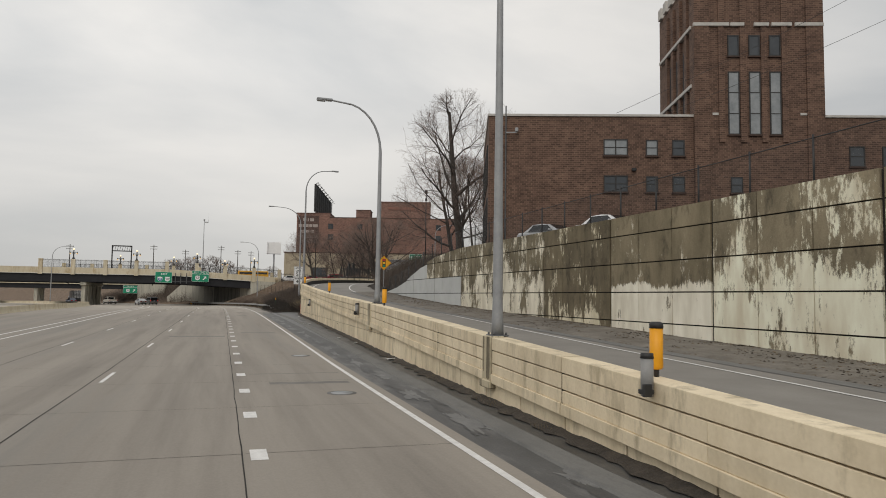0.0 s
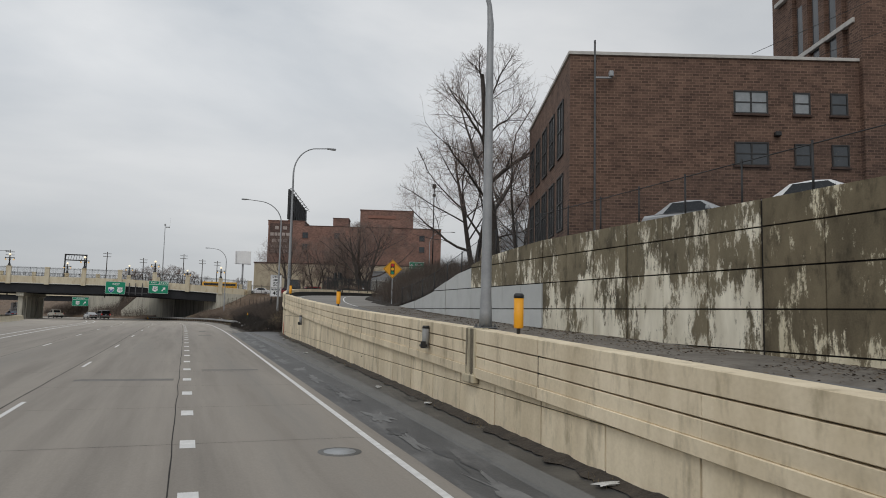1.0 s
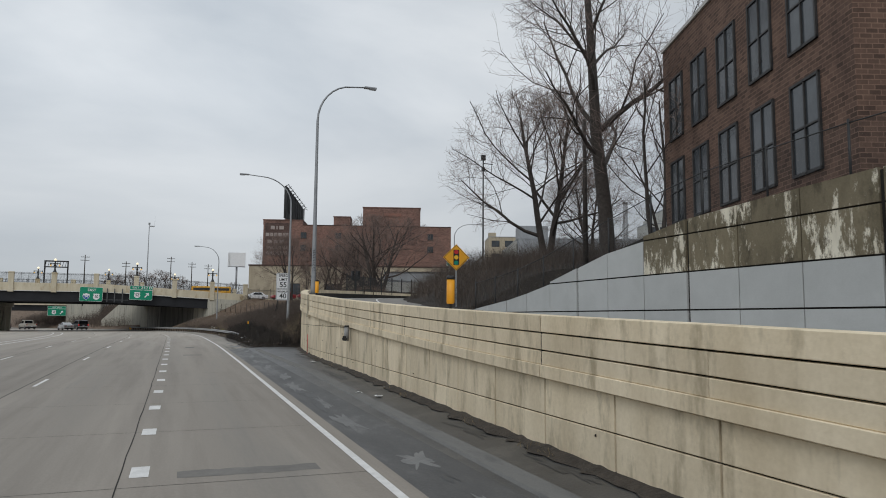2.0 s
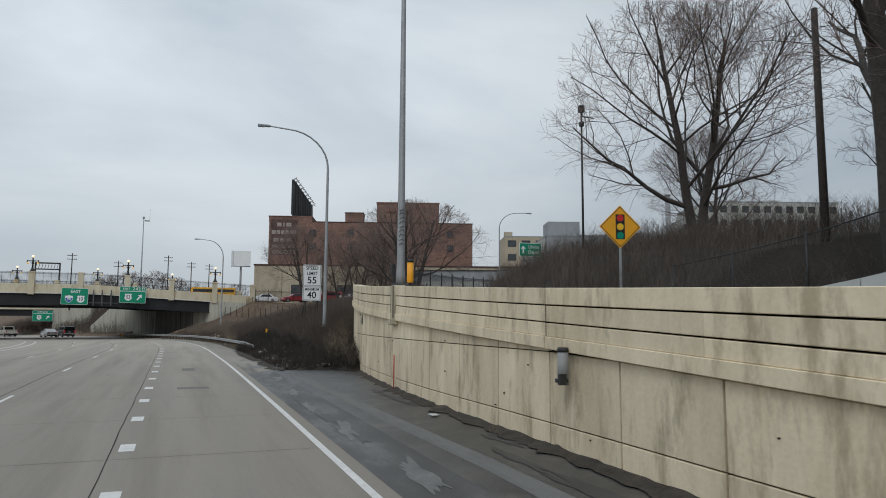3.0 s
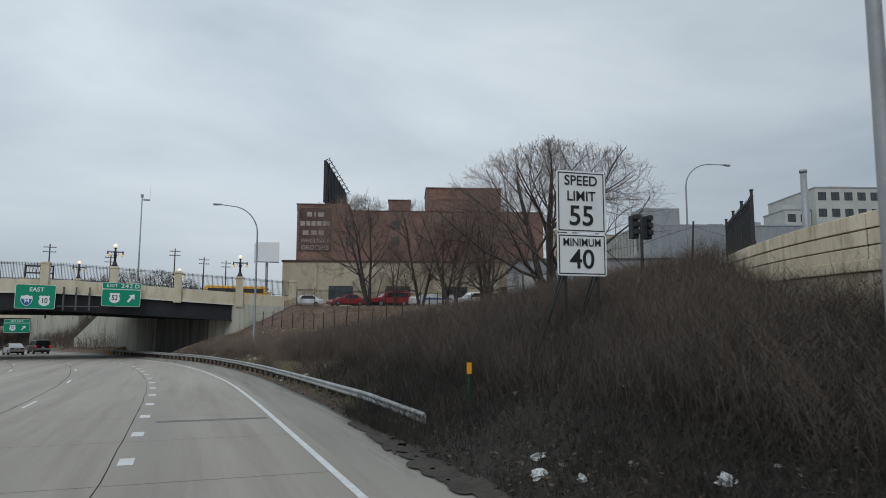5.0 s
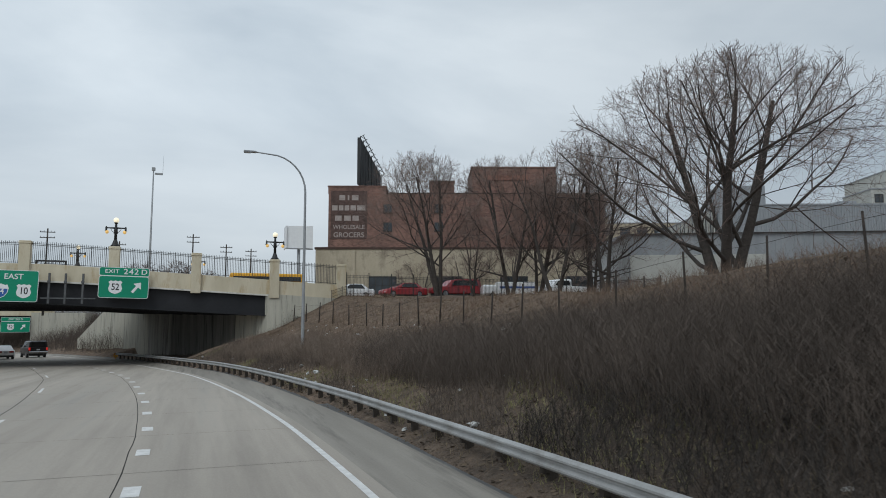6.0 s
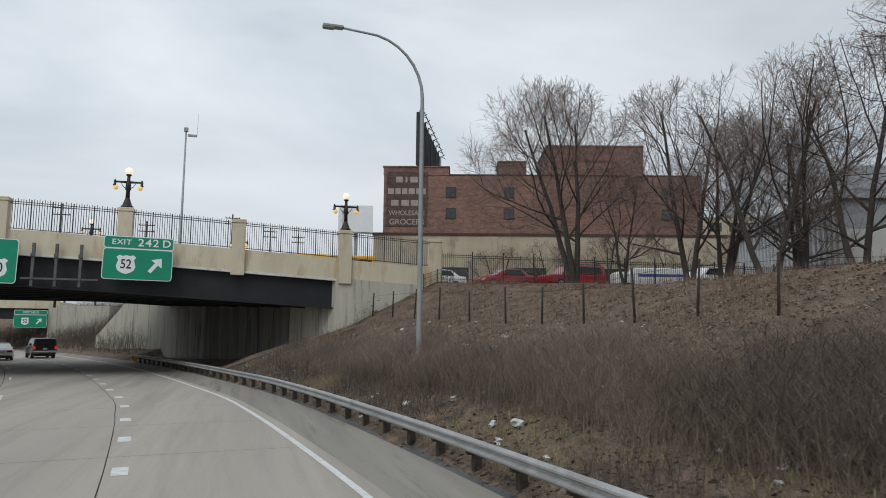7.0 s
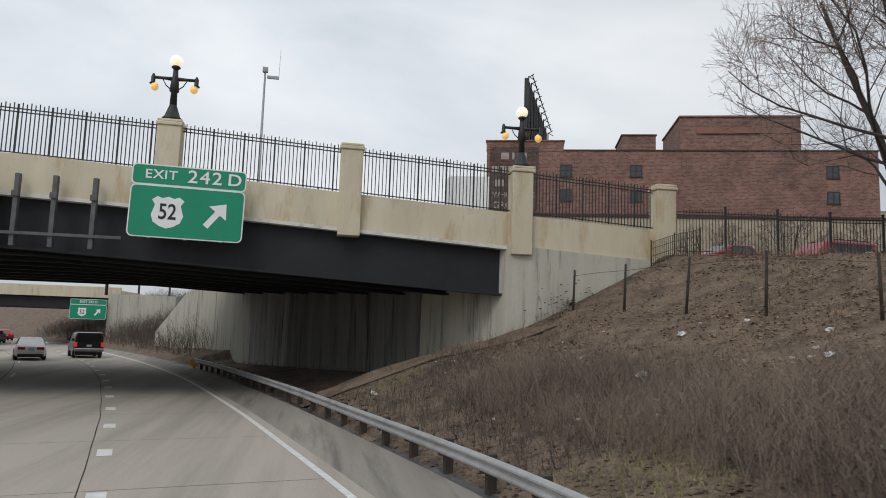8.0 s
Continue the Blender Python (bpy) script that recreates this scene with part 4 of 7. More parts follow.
def flat(name, pts, material, parent, y, t=0.004):
    """A flat outline cut from sheet, facing -y."""
    bm = bmesh.new()
    lo = [bm.verts.new((px, y, pz)) for px, pz in pts]
    hi = [bm.verts.new((px, y + t, pz)) for px, pz in pts]
    bm.faces.new(lo)
    bm.faces.new(hi[::-1])
    for i in range(len(pts)):
        j = (i + 1) % len(pts)
        bm.faces.new((lo[j], lo[i], hi[i], hi[j]))
    bmesh.ops.recalc_face_normals(bm, faces=bm.faces)
    return part(name, bm, material, parent)


def arrow(parent, x, z, size, material, angle, y=-0.03):
    pts = [(-0.10, -0.5), (0.10, -0.5), (0.10, 0.08), (0.36, 0.08), (0.0, 0.5), (-0.36, 0.08), (-0.10, 0.08)]
    c, s = math.cos(radians(angle)), math.sin(radians(angle))
    return flat("arrow", [(x + size * (px * c - pz * s), z + size * (px * s + pz * c)) for px, pz in pts], material, parent, y)


def us_shield(parent, x, z, size, number):
    half = [(0.0, -0.55), (0.22, -0.48), (0.42, -0.35), (0.5, -0.12), (0.44, 0.08), (0.40, 0.22), (0.5, 0.38), (0.34, 0.5), (0.18, 0.44), (0.0, 0.5)]
    pts = half + [(-a, b) for a, b in half[-2:0:-1]]
    s = flat("shield", [(x + size * a, z + size * b) for a, b in pts], M_WHITE, parent, -0.022)
    text_mesh(number, size * 0.72, M_INK, parent, x, z - 0.02 * size, -0.032, "number", 0.8)
    return s


def interstate(parent, x, z, size, number):
    half = [(0.0, -0.55), (0.25, -0.42), (0.45, -0.15), (0.5, 0.15), (0.42, 0.42), (0.28, 0.38), (0.0, 0.48)]
    pts = half + [(-a, b) for a, b in half[-2:0:-1]]
    flat("shield", [(x + size * 1.06 * a, z + size * 1.06 * b) for a, b in pts], M_WHITE, parent, -0.02)
    flat("shield_field", [(x + size * 0.94 * a, z + size * 0.94 * b - 0.02) for a, b in pts if b < 0.3] , M_SHIELD, parent, -0.026)
    text_mesh(number, size * 0.62, M_WHITE, parent, x, z - 0.06 * size, -0.036, "number", 0.8)


M_SHIELD = surf("blue_shield_sheeting", (0.02, 0.09, 0.32), (0.03, 0.12, 0.38), 0.45, 2, 20, 0.0)


def guide_board(name, w, h, m, label, frame=True):
    t = thing(name, m, label, "road sign")
    plate("board", w, h, M_WHITE, t, 0, 0, 0.0, 0.22, 0.02)
    plate("field", w - 0.10, h - 0.10, M_GREEN, t, 0, 0, -0.012, 0.18, 0.01)
    return t


EXIT_X, EAST_X = -3.42, -12.95
ex = guide_board("exit_sign", 4.5, 2.15, pose(EXIT_X, BY0 - 0.75, 6.84, 0, 1.0, 0), "green exit sign with a numbered shield and arrow on the bridge")
us_shield(ex, -0.75, 0.0, 1.25, "52")
arrow(ex, 1.15, 0.0, 1.25, M_WHITE, -38)
tab = plate("exit_tab", 4.5, 0.85, M_WHITE, ex, 0, 1.5, 0.0, 0.16, 0.02, "green tab reading exit 242 D")
plate("tab_field", 4.4, 0.75, M_GREEN, ex, 0, 1.5, -0.012, 0.14, 0.01)
for ch, x, size in (("E", -1.60, 0.52), ("X", -1.22, 0.52), ("I", -0.93, 0.52), ("T", -0.65, 0.52), ("2", 0.12, 0.74), ("4", 0.60, 0.74), ("2", 1.08, 0.74), ("D", 1.78, 0.70)):
    text_mesh(ch, size, M_WHITE, ex, x, 1.5, squash=1.12)
for x in (-1.4, 0, 1.4):
    part("bracket", boxes((x - 0.06, x + 0.06, 0.03, 0.75, -0.9, -0.75), (x - 0.06, x + 0.06, 0.03, 0.13, -1.1, 1.6)), M_STEEL, ex)
ea = guide_board("east_sign", 4.35, 2.95, pose(EAST_X, BY0 - 0.75, 6.82, 0, 1.0, 0), "green guide sign reading east with two route shields, on the bridge")
text_mesh("EAST", 0.72, M_WHITE, ea, 0.1, 0.85)
interstate(ea, -0.9, -0.45, 1.25, "94")
us_shield(ea, 1.0, -0.45, 1.25, "10")
for x in (-1.4, 0, 1.4):
    part("bracket", boxes((x - 0.06, x + 0.06, 0.03, 0.75, -0.9, -0.75), (x - 0.06, x + 0.06, 0.03, 0.13, -1.1, 1.2)), M_STEEL, ea)
M_DARKSTEEL = surf("weathered_dark_steel", (0.06, 0.062, 0.065), (0.13, 0.132, 0.135), 0.6, 2, 30, 0.2)
fr = thing("sign_support", pose(-8.2, BY0 - 0.4, 6.6), "grey steel sign support frame on the bridge side", "sign frame")
for x in (-1.75, -0.35, 1.15):
    part("upright", boxes((x - 0.09, x + 0.09, -0.12, 0.12, -1.4, 1.5), bevel=0.01), M_DARKSTEEL, fr)
part("rail", boxes((-2.4, 2.3, -0.2, -0.12, -0.95, -0.83)), M_DARKSTEEL, fr)
for x in (-1.75, -0.35, 1.15):
    part("clamp", boxes((x - 0.14, x + 0.14, -0.2, -0.1, 0.55, 0.8), bevel=0.02), M_DARKSTEEL, fr)


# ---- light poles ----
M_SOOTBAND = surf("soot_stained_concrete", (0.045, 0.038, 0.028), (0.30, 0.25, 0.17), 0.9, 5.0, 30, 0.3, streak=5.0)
M_PILASTER = surf("water_stained_concrete", (0.45, 0.385, 0.265), (0.60, 0.53, 0.38), 0.85, 1.5, 30, 0.3, stain=(0.05, 0.038, 0.026), stain_scale=2.6, stain_amount=0.95, streak=9.0)

def street_lamp(x, y, z, height, arm, label, turn=180.0, r0=0.13, group="motorway lamps"):
    t = thing("street_lamp", pose(x, y, z, 0, 0, turn), label, "street lamp", group)
    part("base", boxes((-0.27, 0.27, -0.27, 0.27, 0.0, 0.05), bevel=0.02), M_DARKSTEEL, t, "dark bolted base plate")
    for bx in (-0.2, 0.2):
        for by in (-0.2, 0.2):
            tube("bolt", [(bx, by, 0.04), (bx, by, 0.12)], [0.035, 0.03], M_DARKSTEEL, t, 6)
    R = 2.8
    pts = [(0, 0, 0.05), (0, 0, 0.45)] + [(0, 0, h) for h in span(1.0, height - R, 6)]
    rad = [r0 * 1.2, r0 * 1.1] + [lerp(h, [0, height], [r0, 0.075]) for h in span(1.0, height - R, 6)]
    ax = arm * 0.62
    for k in range(1, 9):
        a = radians(90 * k / 8)
        pts.append((ax * (1 - math.cos(a)), 0, height - R + R * 0.97 * math.sin(a)))
        rad.append(0.075 - 0.003 * k)
    pts.append((arm - 0.4, 0, height + 0.02))
    rad.append(0.05)
    tube("pole", pts, rad, M_STEEL, t, 10)
    bm = boxes((arm - 0.55, arm + 0.35, -0.16, 0.16, height - 0.05, height + 0.08), bevel=0.03)
    box(bm, arm - 0.15, arm + 0.33, -0.14, 0.14, height - 0.09, height - 0.05)
    part("lamp_head", bm, M_STEEL, t, "flat grey led lamp head")
    return t


for yy, hh, arm, turn in ((23.46, 14.0, 3.4, 180), (44.0, 11.75, 3.45, 180), (95.1, 14.8, 3.8, 0)):
    p, d, nrm = wall_s(s_of_y(yy))
    q = p + nrm * {23.46: 0.23, 44.0: 0.35}.get(yy, 0.2)
    street_lamp(q.x, q.y, p.z, hh, arm, "tall grey steel street lamp with curved arm on the wall", turn, 0.16)
    # pilaster under the pole
    bm = boxes((-0.44, 0.3, -0.3, 0.14, -1.32, 0.02), bevel=0.03)
    box(bm, -0.5, 0.36, -0.3, 0.2, -1.5, -1.26, bevel=0.03)
    o = part("pilaster", bm, M_PILASTER, wall_core)
    o.matrix_basis = Matrix.Translation(p) @ Matrix.Rotation(math.atan2(d.y, d.x), 4, "Z")
    for k, w, z0 in ((-0.22, 0.13, -1.22), (0.17, 0.05, -1.0)):
        o = part("soot_band", boxes((k - w, k + w, 0.13, 0.144, z0, 0.0), (k - w * 0.5, k + w * 0.6, 0.13, 0.144, z0 - 0.05, z0)), M_SOOTBAND, wall_core, "black soot washed down from the lamp base")
        o.matrix_basis = Matrix.Translation(p) @ Matrix.Rotation(math.atan2(d.y, d.x), 4, "Z")
street_lamp(14.0, 120.6, 1.55, 15.25, 4.9, "tall grey steel street lamp with curved arm on the bank", 180, 0.15)
street_lamp(10.85, 187.4, 0.9, 14.7, 4.15, "tall grey steel street lamp with curved arm beside the guardrail")


# ---- buildings ----
def window(parent, x0, x1, z0, z1, y, panes=(1, 2), proud=0.02, glass=None, frame_w=0.09, frame_mat=None, sill=True):
    """A framed window on a wall that faces -y: glass set back, frame and bars proud of it, stone sill."""
    gl = glass or M_GLASS
    w = part("window", boxes((x0, x1, y - 0.03, y + 0.02, z0, z1)), gl, parent)
    fm = frame_mat or M_WINFRAME
    rows = [(x0, x0 + frame_w, y - 0.09, y - 0.01, z0, z1), (x1 - frame_w, x1, y - 0.09, y - 0.01, z0, z1),
            (x0, x1, y - 0.085, y - 0.01, z1 - frame_w, z1), (x0, x1, y - 0.085, y - 0.01, z0, z0 + frame_w)]
    for i in range(1, panes[0]):
        xm = x0 + (x1 - x0) * i / panes[0]
        rows.append((xm - frame_w * 0.6, xm + frame_w * 0.6, y - 0.08, y - 0.01, z0, z1))
    for i in range(1, panes[1]):
        zm = z0 + (z1 - z0) * i / panes[1]
        rows.append((x0, x1, y - 0.07, y - 0.01, zm - frame_w * 0.35, zm + frame_w * 0.35))
    part("frame", boxes(*rows), fm, w)
    if sill:
        part("sill", boxes((x0 - 0.1, x1 + 0.1, y - 0.14, y, z0 - 0.14, z0), bevel=0.01), M_SILL, w)
    return w


M_WINFRAME = surf("dark_window_frame", (0.02, 0.02, 0.02), (0.045, 0.042, 0.04), 0.6, 3)
M_SILL = surf("brick_sill", (0.05, 0.03, 0.024), (0.09, 0.055, 0.042), 0.9, 3)
M_PALEGLASS = surf("blind_behind_glass", (0.20, 0.22, 0.23), (0.34, 0.36, 0.37), 0.2, 0.8, 4, 0.0)
M_ROOF = surf("flat_roof_felt", (0.06, 0.06, 0.06), (0.1, 0.1, 0.1), 0.9, 0.5)

mill = thing("brick_building", pose(25.3, 65.05, 6.0, 0, 0, -19.8), "brown brick industrial building with flat roof and square tower", "building")
part("wall", boxes((0, 60, 0, 20, 0, 13.62)), M_BRICK, mill)
part("roof", boxes((0.3, 59.7, 0.3, 19.7, 13.62, 13.66)), M_ROOF, mill)
part("coping", boxes((-0.12, 19.2, -0.12, 0.35, 13.62, 13.84), (31.1, 60, -0.12, 0.35, 13.62, 13.84), (-0.12, 0.3, 0.35, 20, 13.62, 13.84), bevel=0.01), M_STONE, mill)
tower = part("tower", boxes((19.4, 31.0, -0.25, 12, 0, 27.5)), M_BRICK, mill)
for x0, x1 in ((19.2, 20.6), (29.6, 31.2)):
    part("corner_pier", boxes((x0, x1, -0.42, 1.0, 0, 28.2)), M_BRICK, tower)
for x in (21.75, 23.75, 25.7, 27.6):
    part("rib", boxes((x - 0.28, x + 0.28, -0.40, -0.2, 11.2, 27.5)), M_BRICK, tower)
for z, parts_ in ((22.25, ((19.15, 22.5), (22.6, 23.9), (24.8, 26.2), (26.4, 28.3), (28.6, 31.25))),):
    for a, b in parts_:
        part("stone_band", boxes((a, b, -0.47, -0.2, z, z + 0.34), bevel=0.02), M_STONE, tower)
part("stone_band", boxes((22.9, 27.4, -0.47, -0.2, 25.3, 25.75), bevel=0.02), M_STONE, tower)
for x in (21.2, 28.6):
    part("stone_band", boxes((x, x + 0.45, -0.46, -0.2, 25.0, 27.0), bevel=0.02), M_STONE, tower)
for x in (20.9, 29.0):
    part("stone_block", boxes((x, x + 0.7, -0.3, -0.2, 13.75, 13.98), bevel=0.01), M_STONE, tower)
for x in (22.35, 24.3, 26.2):
    window(tower, x, x + 1.05, 11.9, 17.9, -0.27, (1, 3), glass=M_PALEGLASS)
    window(tower, x, x + 1.05, 19.4, 21.4, -0.27, (1, 1))
# the tower's flank above the roof
for y in (1.6, 3.8, 6.0, 8.2):
    part("flank_rib", boxes((19.1, 19.45, y, y + 0.7, 13.7, 26.5)), M_BRICK, tower)
for y, z in ((0.4, 16.5), (0.4, 22.2)):
    part("stone_band", boxes((19.05, 19.4, 0.3, 11.0, z, z + 0.35), bevel=0.02), M_STONE, tower)
for y in (2.5, 4.7, 6.9):
    part("flank_window", boxes((19.33, 19.42, y, y + 1.0, 14.6, 20.8)), M_GLASS, tower)
for k in range(6):
    part("merlon", boxes((19.1, 19.6, 1.0 + k * 1.9, 2.0 + k * 1.9, 27.4, 28.6), bevel=0.03), M_STONE, tower)
for z in (9.9, 6.45):
    window(mill, 10.8, 13.05, z, z + 1.55, -0.02, (2, 2), glass=M_PALEGLASS if z > 8 else None)
    window(mill, 14.75, 15.85, z, z + 1.5, -0.02, (1, 2), glass=M_PALEGLASS if z > 8 else None)
    window(mill, 17.2, 18.35, z, z + 1.5, -0.02, (1, 2))
window(mill, 22.5, 23.6, 6.4, 7.9, -0.27, (1, 2))
for x in (33.5, 36.5, 39.5, 42.5):
    window(mill, x, x + 1.4, 9.0, 10.9, -0.02, (1, 2))
part("downpipe", boxes((1.55, 1.67, -0.16, -0.04, 1.5, 14.6), bevel=0.02), M_DARKSTEEL, mill, "grey service mast on the wall")
bm = boxes((1.6, 2.6, -0.5, -0.4, 11.9, 12.0))
box(bm, 2.45, 2.75, -0.62, -0.3, 12.0, 12.4, bevel=0.05)
part("floodlight", bm, M_STEEL, mill)
part("wall_lamp", boxes((13.4, 13.8, -0.35, -0.02, 8.4, 8.7), bevel=0.04), M_BLACK, mill)
# large windows of the left flank, which faces -x
for y in (2.2, 5.8, 9.4, 13.0, 16.6):
    for z in (2.2, 7.4):
        w = part("window", boxes((-0.03, 0.02, y, y + 2.2, z, z + 3.9)), M_GLASS, mill)
        part("frame", boxes((-0.1, -0.01, y, y + 0.12, z, z + 3.9), (-0.1, -0.01, y + 2.1, y + 2.2, z, z + 3.9), (-0.1, -0.01, y, y + 2.2, z, z + 0.12),
                            (-0.1, -0.01, y, y + 2.2, z + 3.78, z + 3.9), (-0.1, -0.01, y + 1.06, y + 1.14, z, z + 3.9),
                            (-0.09, -0.01, y, y + 2.2, z + 1.9, z + 1.98)), M_WINFRAME, w)

# ---- red warehouse beyond the bridge ----
red = thing("red_building", pose(32, 302, 0, 0, 0, -17.4), "red brick warehouse with a faded painted wall sign", "building")
part("wall", boxes((0, 67, 0, 40, -2, 35.2)), M_RED, red)
part("roof", boxes((0.3, 66.7, 0.3, 39.7, 35.2, 35.25)), M_ROOF, red)
part("parapet", boxes((-0.1, 13.8, -0.12, 12, 35.2, 36.9), (-0.25, 14.0, -0.27, 12, 36.9, 37.15)), M_RED, red)
part("coping", boxes((13.8, 67.1, -0.12, 0.4, 35.2, 35.45)), M_SILL, red)
part("roof_house", boxes((35, 56, 4, 20, 35.2, 42.6), (34.8, 56.2, 3.8, 20.2, 42.6, 42.9)), M_RED, red)
part("roof_house", boxes((24.5, 30.5, 3, 12, 35.2, 38.9), (24.3, 30.7, 2.8, 12.2, 38.9, 39.1)), M_RED, red)
part("painted_panel", boxes((0.6, 9.3, -0.13, 0.0, 24.2, 35.9)), surf("faded_black_paint_on_brick", (0.075, 0.05, 0.044), (0.125, 0.078, 0.065), 0.9, 0.4, 6, 0.3, brick=(0.6, 0.25, 0.02)), red)
M_GHOST = surf("faded_white_paint", (0.30, 0.25, 0.225), (0.46, 0.40, 0.37), 0.9, 1.2, 8, 0.0)
for z, bars in ((34.2, ((2.6, 4.0), (4.6, 5.0), (5.6, 7.2))), (31.7, ((0.9, 2.2), (2.5, 3.6), (3.9, 5.0), (5.3, 6.6), (6.9, 8.9))),
                (29.2, ((1.6, 3.2), (3.8, 5.4), (5.8, 7.3)))):
    for a, b in bars:
        part("painted_bar", boxes((a, b, -0.16, -0.12, z - (0.62 if z > 27.5 else 0.42), z + (0.62 if z > 27.5 else 0.42))), M_GHOST, red)
text_mesh("WHOLESALE", 1.45, M_GHOST, red, 4.95, 27.0, -0.15, squash=0.92)
text_mesh("GROCERS", 1.7, M_GHOST, red, 4.95, 25.1, -0.15, squash=0.98)
part("painted_bar", boxes((38, 49, 3.72, 3.8, 39.5, 40.6)), surf("faint_red_lettering", (0.25, 0.12, 0.09), (0.3, 0.15, 0.11), 0.9, 1.0), red)
for z in (26.0, 30.5):
    for x in (13.2, 25.5, 58.5):
        window(red, x, x + 2.1, z, z + 2.2, -0.02, (2, 2), frame_w=0.16)
# billboard on the roof, seen from its edge
bb = thing("billboard", pose(39.3, 302.5, 36.9, 0, 0, 59), "large dark roof billboard on a lattice frame", "billboard")


def slab(name, pts, y0, y1, material, parent):
    vs = [(x, y0, z) for x, z in pts] + [(x, y1, z) for x, z in pts]
    n = len(pts)
    fs = [tuple(range(n))[::-1], tuple(range(n, 2 * n))] + [(i, (i + 1) % n, n + (i + 1) % n, n + i) for i in range(n)]
    return raw(name, vs, fs, material, parent)


slab("panel", [(0, 1.2), (18, 1.2), (18, 7.2), (1.5, 12.8), (0, 13.0)], -0.3, 0.3, M_BLACK, bb)
for k in range(9):
    x = k * 2.25
    z = 13.0 if k == 0 else 12.9 - (x - 1.0) * 0.335
    tube("post", [(x, -0.5, 0), (x, -0.5, z + 0.3)], [0.12, 0.12], M_BLACK, bb, 5)
    tube("strut", [(x, -0.5, z + 0.2), (x + 1.1, -1.4, z - 0.2)], [0.08, 0.08], M_BLACK, bb, 5)
    tube("lamp_arm", [(x, -0.4, z), (x, -1.5, z + 0.6)], [0.07, 0.1], M_BLACK, bb, 5)
part("catwalk", boxes((-0.6, 18.4, -1.6, -0.4, 0.6, 0.75)), M_BLACK, bb)
tube("chord", [(0, -1.2, 13.4), (18, -1.2, 7.6)], [0.1, 0.1], M_BLACK, bb, 5)
for k in range(4):
    tube("mast", [(-2.0 + k * 0.5, -1 - k, 0), (-2.0 + k * 0.5, -1 - k, 2.2 - 0.3 * k)], [0.06, 0.05], M_BLACK, bb, 5)

# traffic signal at the head of the slip road
sg = thing("traffic_signal", pose(27.0, 144.5, 8.45), "black traffic signal heads on a post beside the slip road", "traffic signal")
tube("post", [(0, 0, terrain(27.0, 144.5) - 8.5), (0, 0, 0.6)], [0.08, 0.08], M_BLACK, sg, 8)
for dx in (-0.5, 0.35):
    head = part("head", boxes((dx - 0.2, dx + 0.2, -0.2, 0.2, -0.75, 0.5), bevel=0.03), M_BLACK, sg)
    for k in range(3):
        part("visor", boxes((dx - 0.14, dx + 0.14, -0.42, -0.2, -0.55 + 0.4 * k, -0.28 + 0.4 * k), bevel=0.02), M_BLACK, head)

# low tan building in front of it
tan = thing("tan_building", pose(24.8, 273.8, 4.0, 0, 0, -17.4), "long low tan stone building below the warehouse", "building")
M_TAN = surf("tan_stone", (0.38, 0.325, 0.235), (0.55, 0.48, 0.36), 0.9, 0.3, 4, 0.3, stain=(0.16, 0.13, 0.09), stain_scale=0.3, stain_amount=0.6, streak=2.0)
part("wall", boxes((0, 78, 0, 14, -1, 14.4)), M_TAN, tan)
part("coping", boxes((-0.2, 78.2, -0.2, 14.2, 14.4, 14.8)), M_SILL, tan)
for x in (7, 20, 33, 46, 59):
    part("pier", boxes((x, x + 0.8, -0.3, 0, -1, 14.2)), M_TAN, tan)
for x in (10.5, 23.5, 36.5, 49.5, 62.5):
    window(tan, x, x + 5.5, 5.5, 9.0, -0.02, (4, 2), frame_w=0.16)

# grey industrial block and pale buildings along the slip road
M_CLAD = surf("grey_corrugated_cladding", (0.26, 0.275, 0.29), (0.35, 0.365, 0.38), 0.6, 0.2, 5, 0.1, stretch=(8, 8, 0.1))
M_PALE = surf("pale_render", (0.42, 0.42, 0.39), (0.55, 0.55, 0.51), 0.9, 0.2, 5, 0.1)


def block(name, x, y, z, turn, w, dp, h, material, label, cols, rows, top=None):
    b = thing(name, pose(x, y, z, 0, 0, turn), label, "building", "distant buildings")
    part("wall", boxes((0, w, 0, dp, -3, h)), material, b)
    part("coping", boxes((-0.15, w + 0.15, -0.15, dp + 0.15, h, h + 0.35)), M_CLAD, b)
    for i in range(cols):
        for j in range(rows):
            cx = w * (i + 0.5) / cols
            cz = h * (j + 0.5) / max(rows, 1)
            window(b, cx - w / cols * 0.3, cx + w / cols * 0.3, cz - h / rows * 0.24, cz + h / rows * 0.24, -0.02, (2, 1), frame_w=0.15, sill=False)
    for q in top or ():
        part("roof_unit", boxes(q, bevel=0.05), material, b)
    return b


grey = block("grey_block", 112.6, 261.4, 4, -19.5, 44, 48, 25.8, M_CLAD, "grey metal-clad industrial building with roof plant", 0, 1,
             [(0.3, 10.4, 0.3, 9, 25.8, 30.4), (17, 17.8, 6, 8, 26.1, 27.2), (20, 24, 6, 10, 26.1, 27.3), (30, 34, 6, 10, 26.1, 27.8), (38, 40, 4, 7, 26.1, 27.0)])
for k in range(70):
    part("rib", boxes((2.6 + k * 0.58, 2.8 + k * 0.58, -0.12, 0, -2, 25.6)), M_CLAD, grey)
for k in range(15):
    part("side_opening", boxes((-0.06, 0.0, 1.5 + k * 3.0, 3.2 + k * 3.0, 19.5, 24.3)), M_GLASS, grey)
    part("side_fin", boxes((-0.5, 0, 3.4 + k * 3.0, 4.2 + k * 3.0, 18.0, 25.6)), M_PALE, grey)
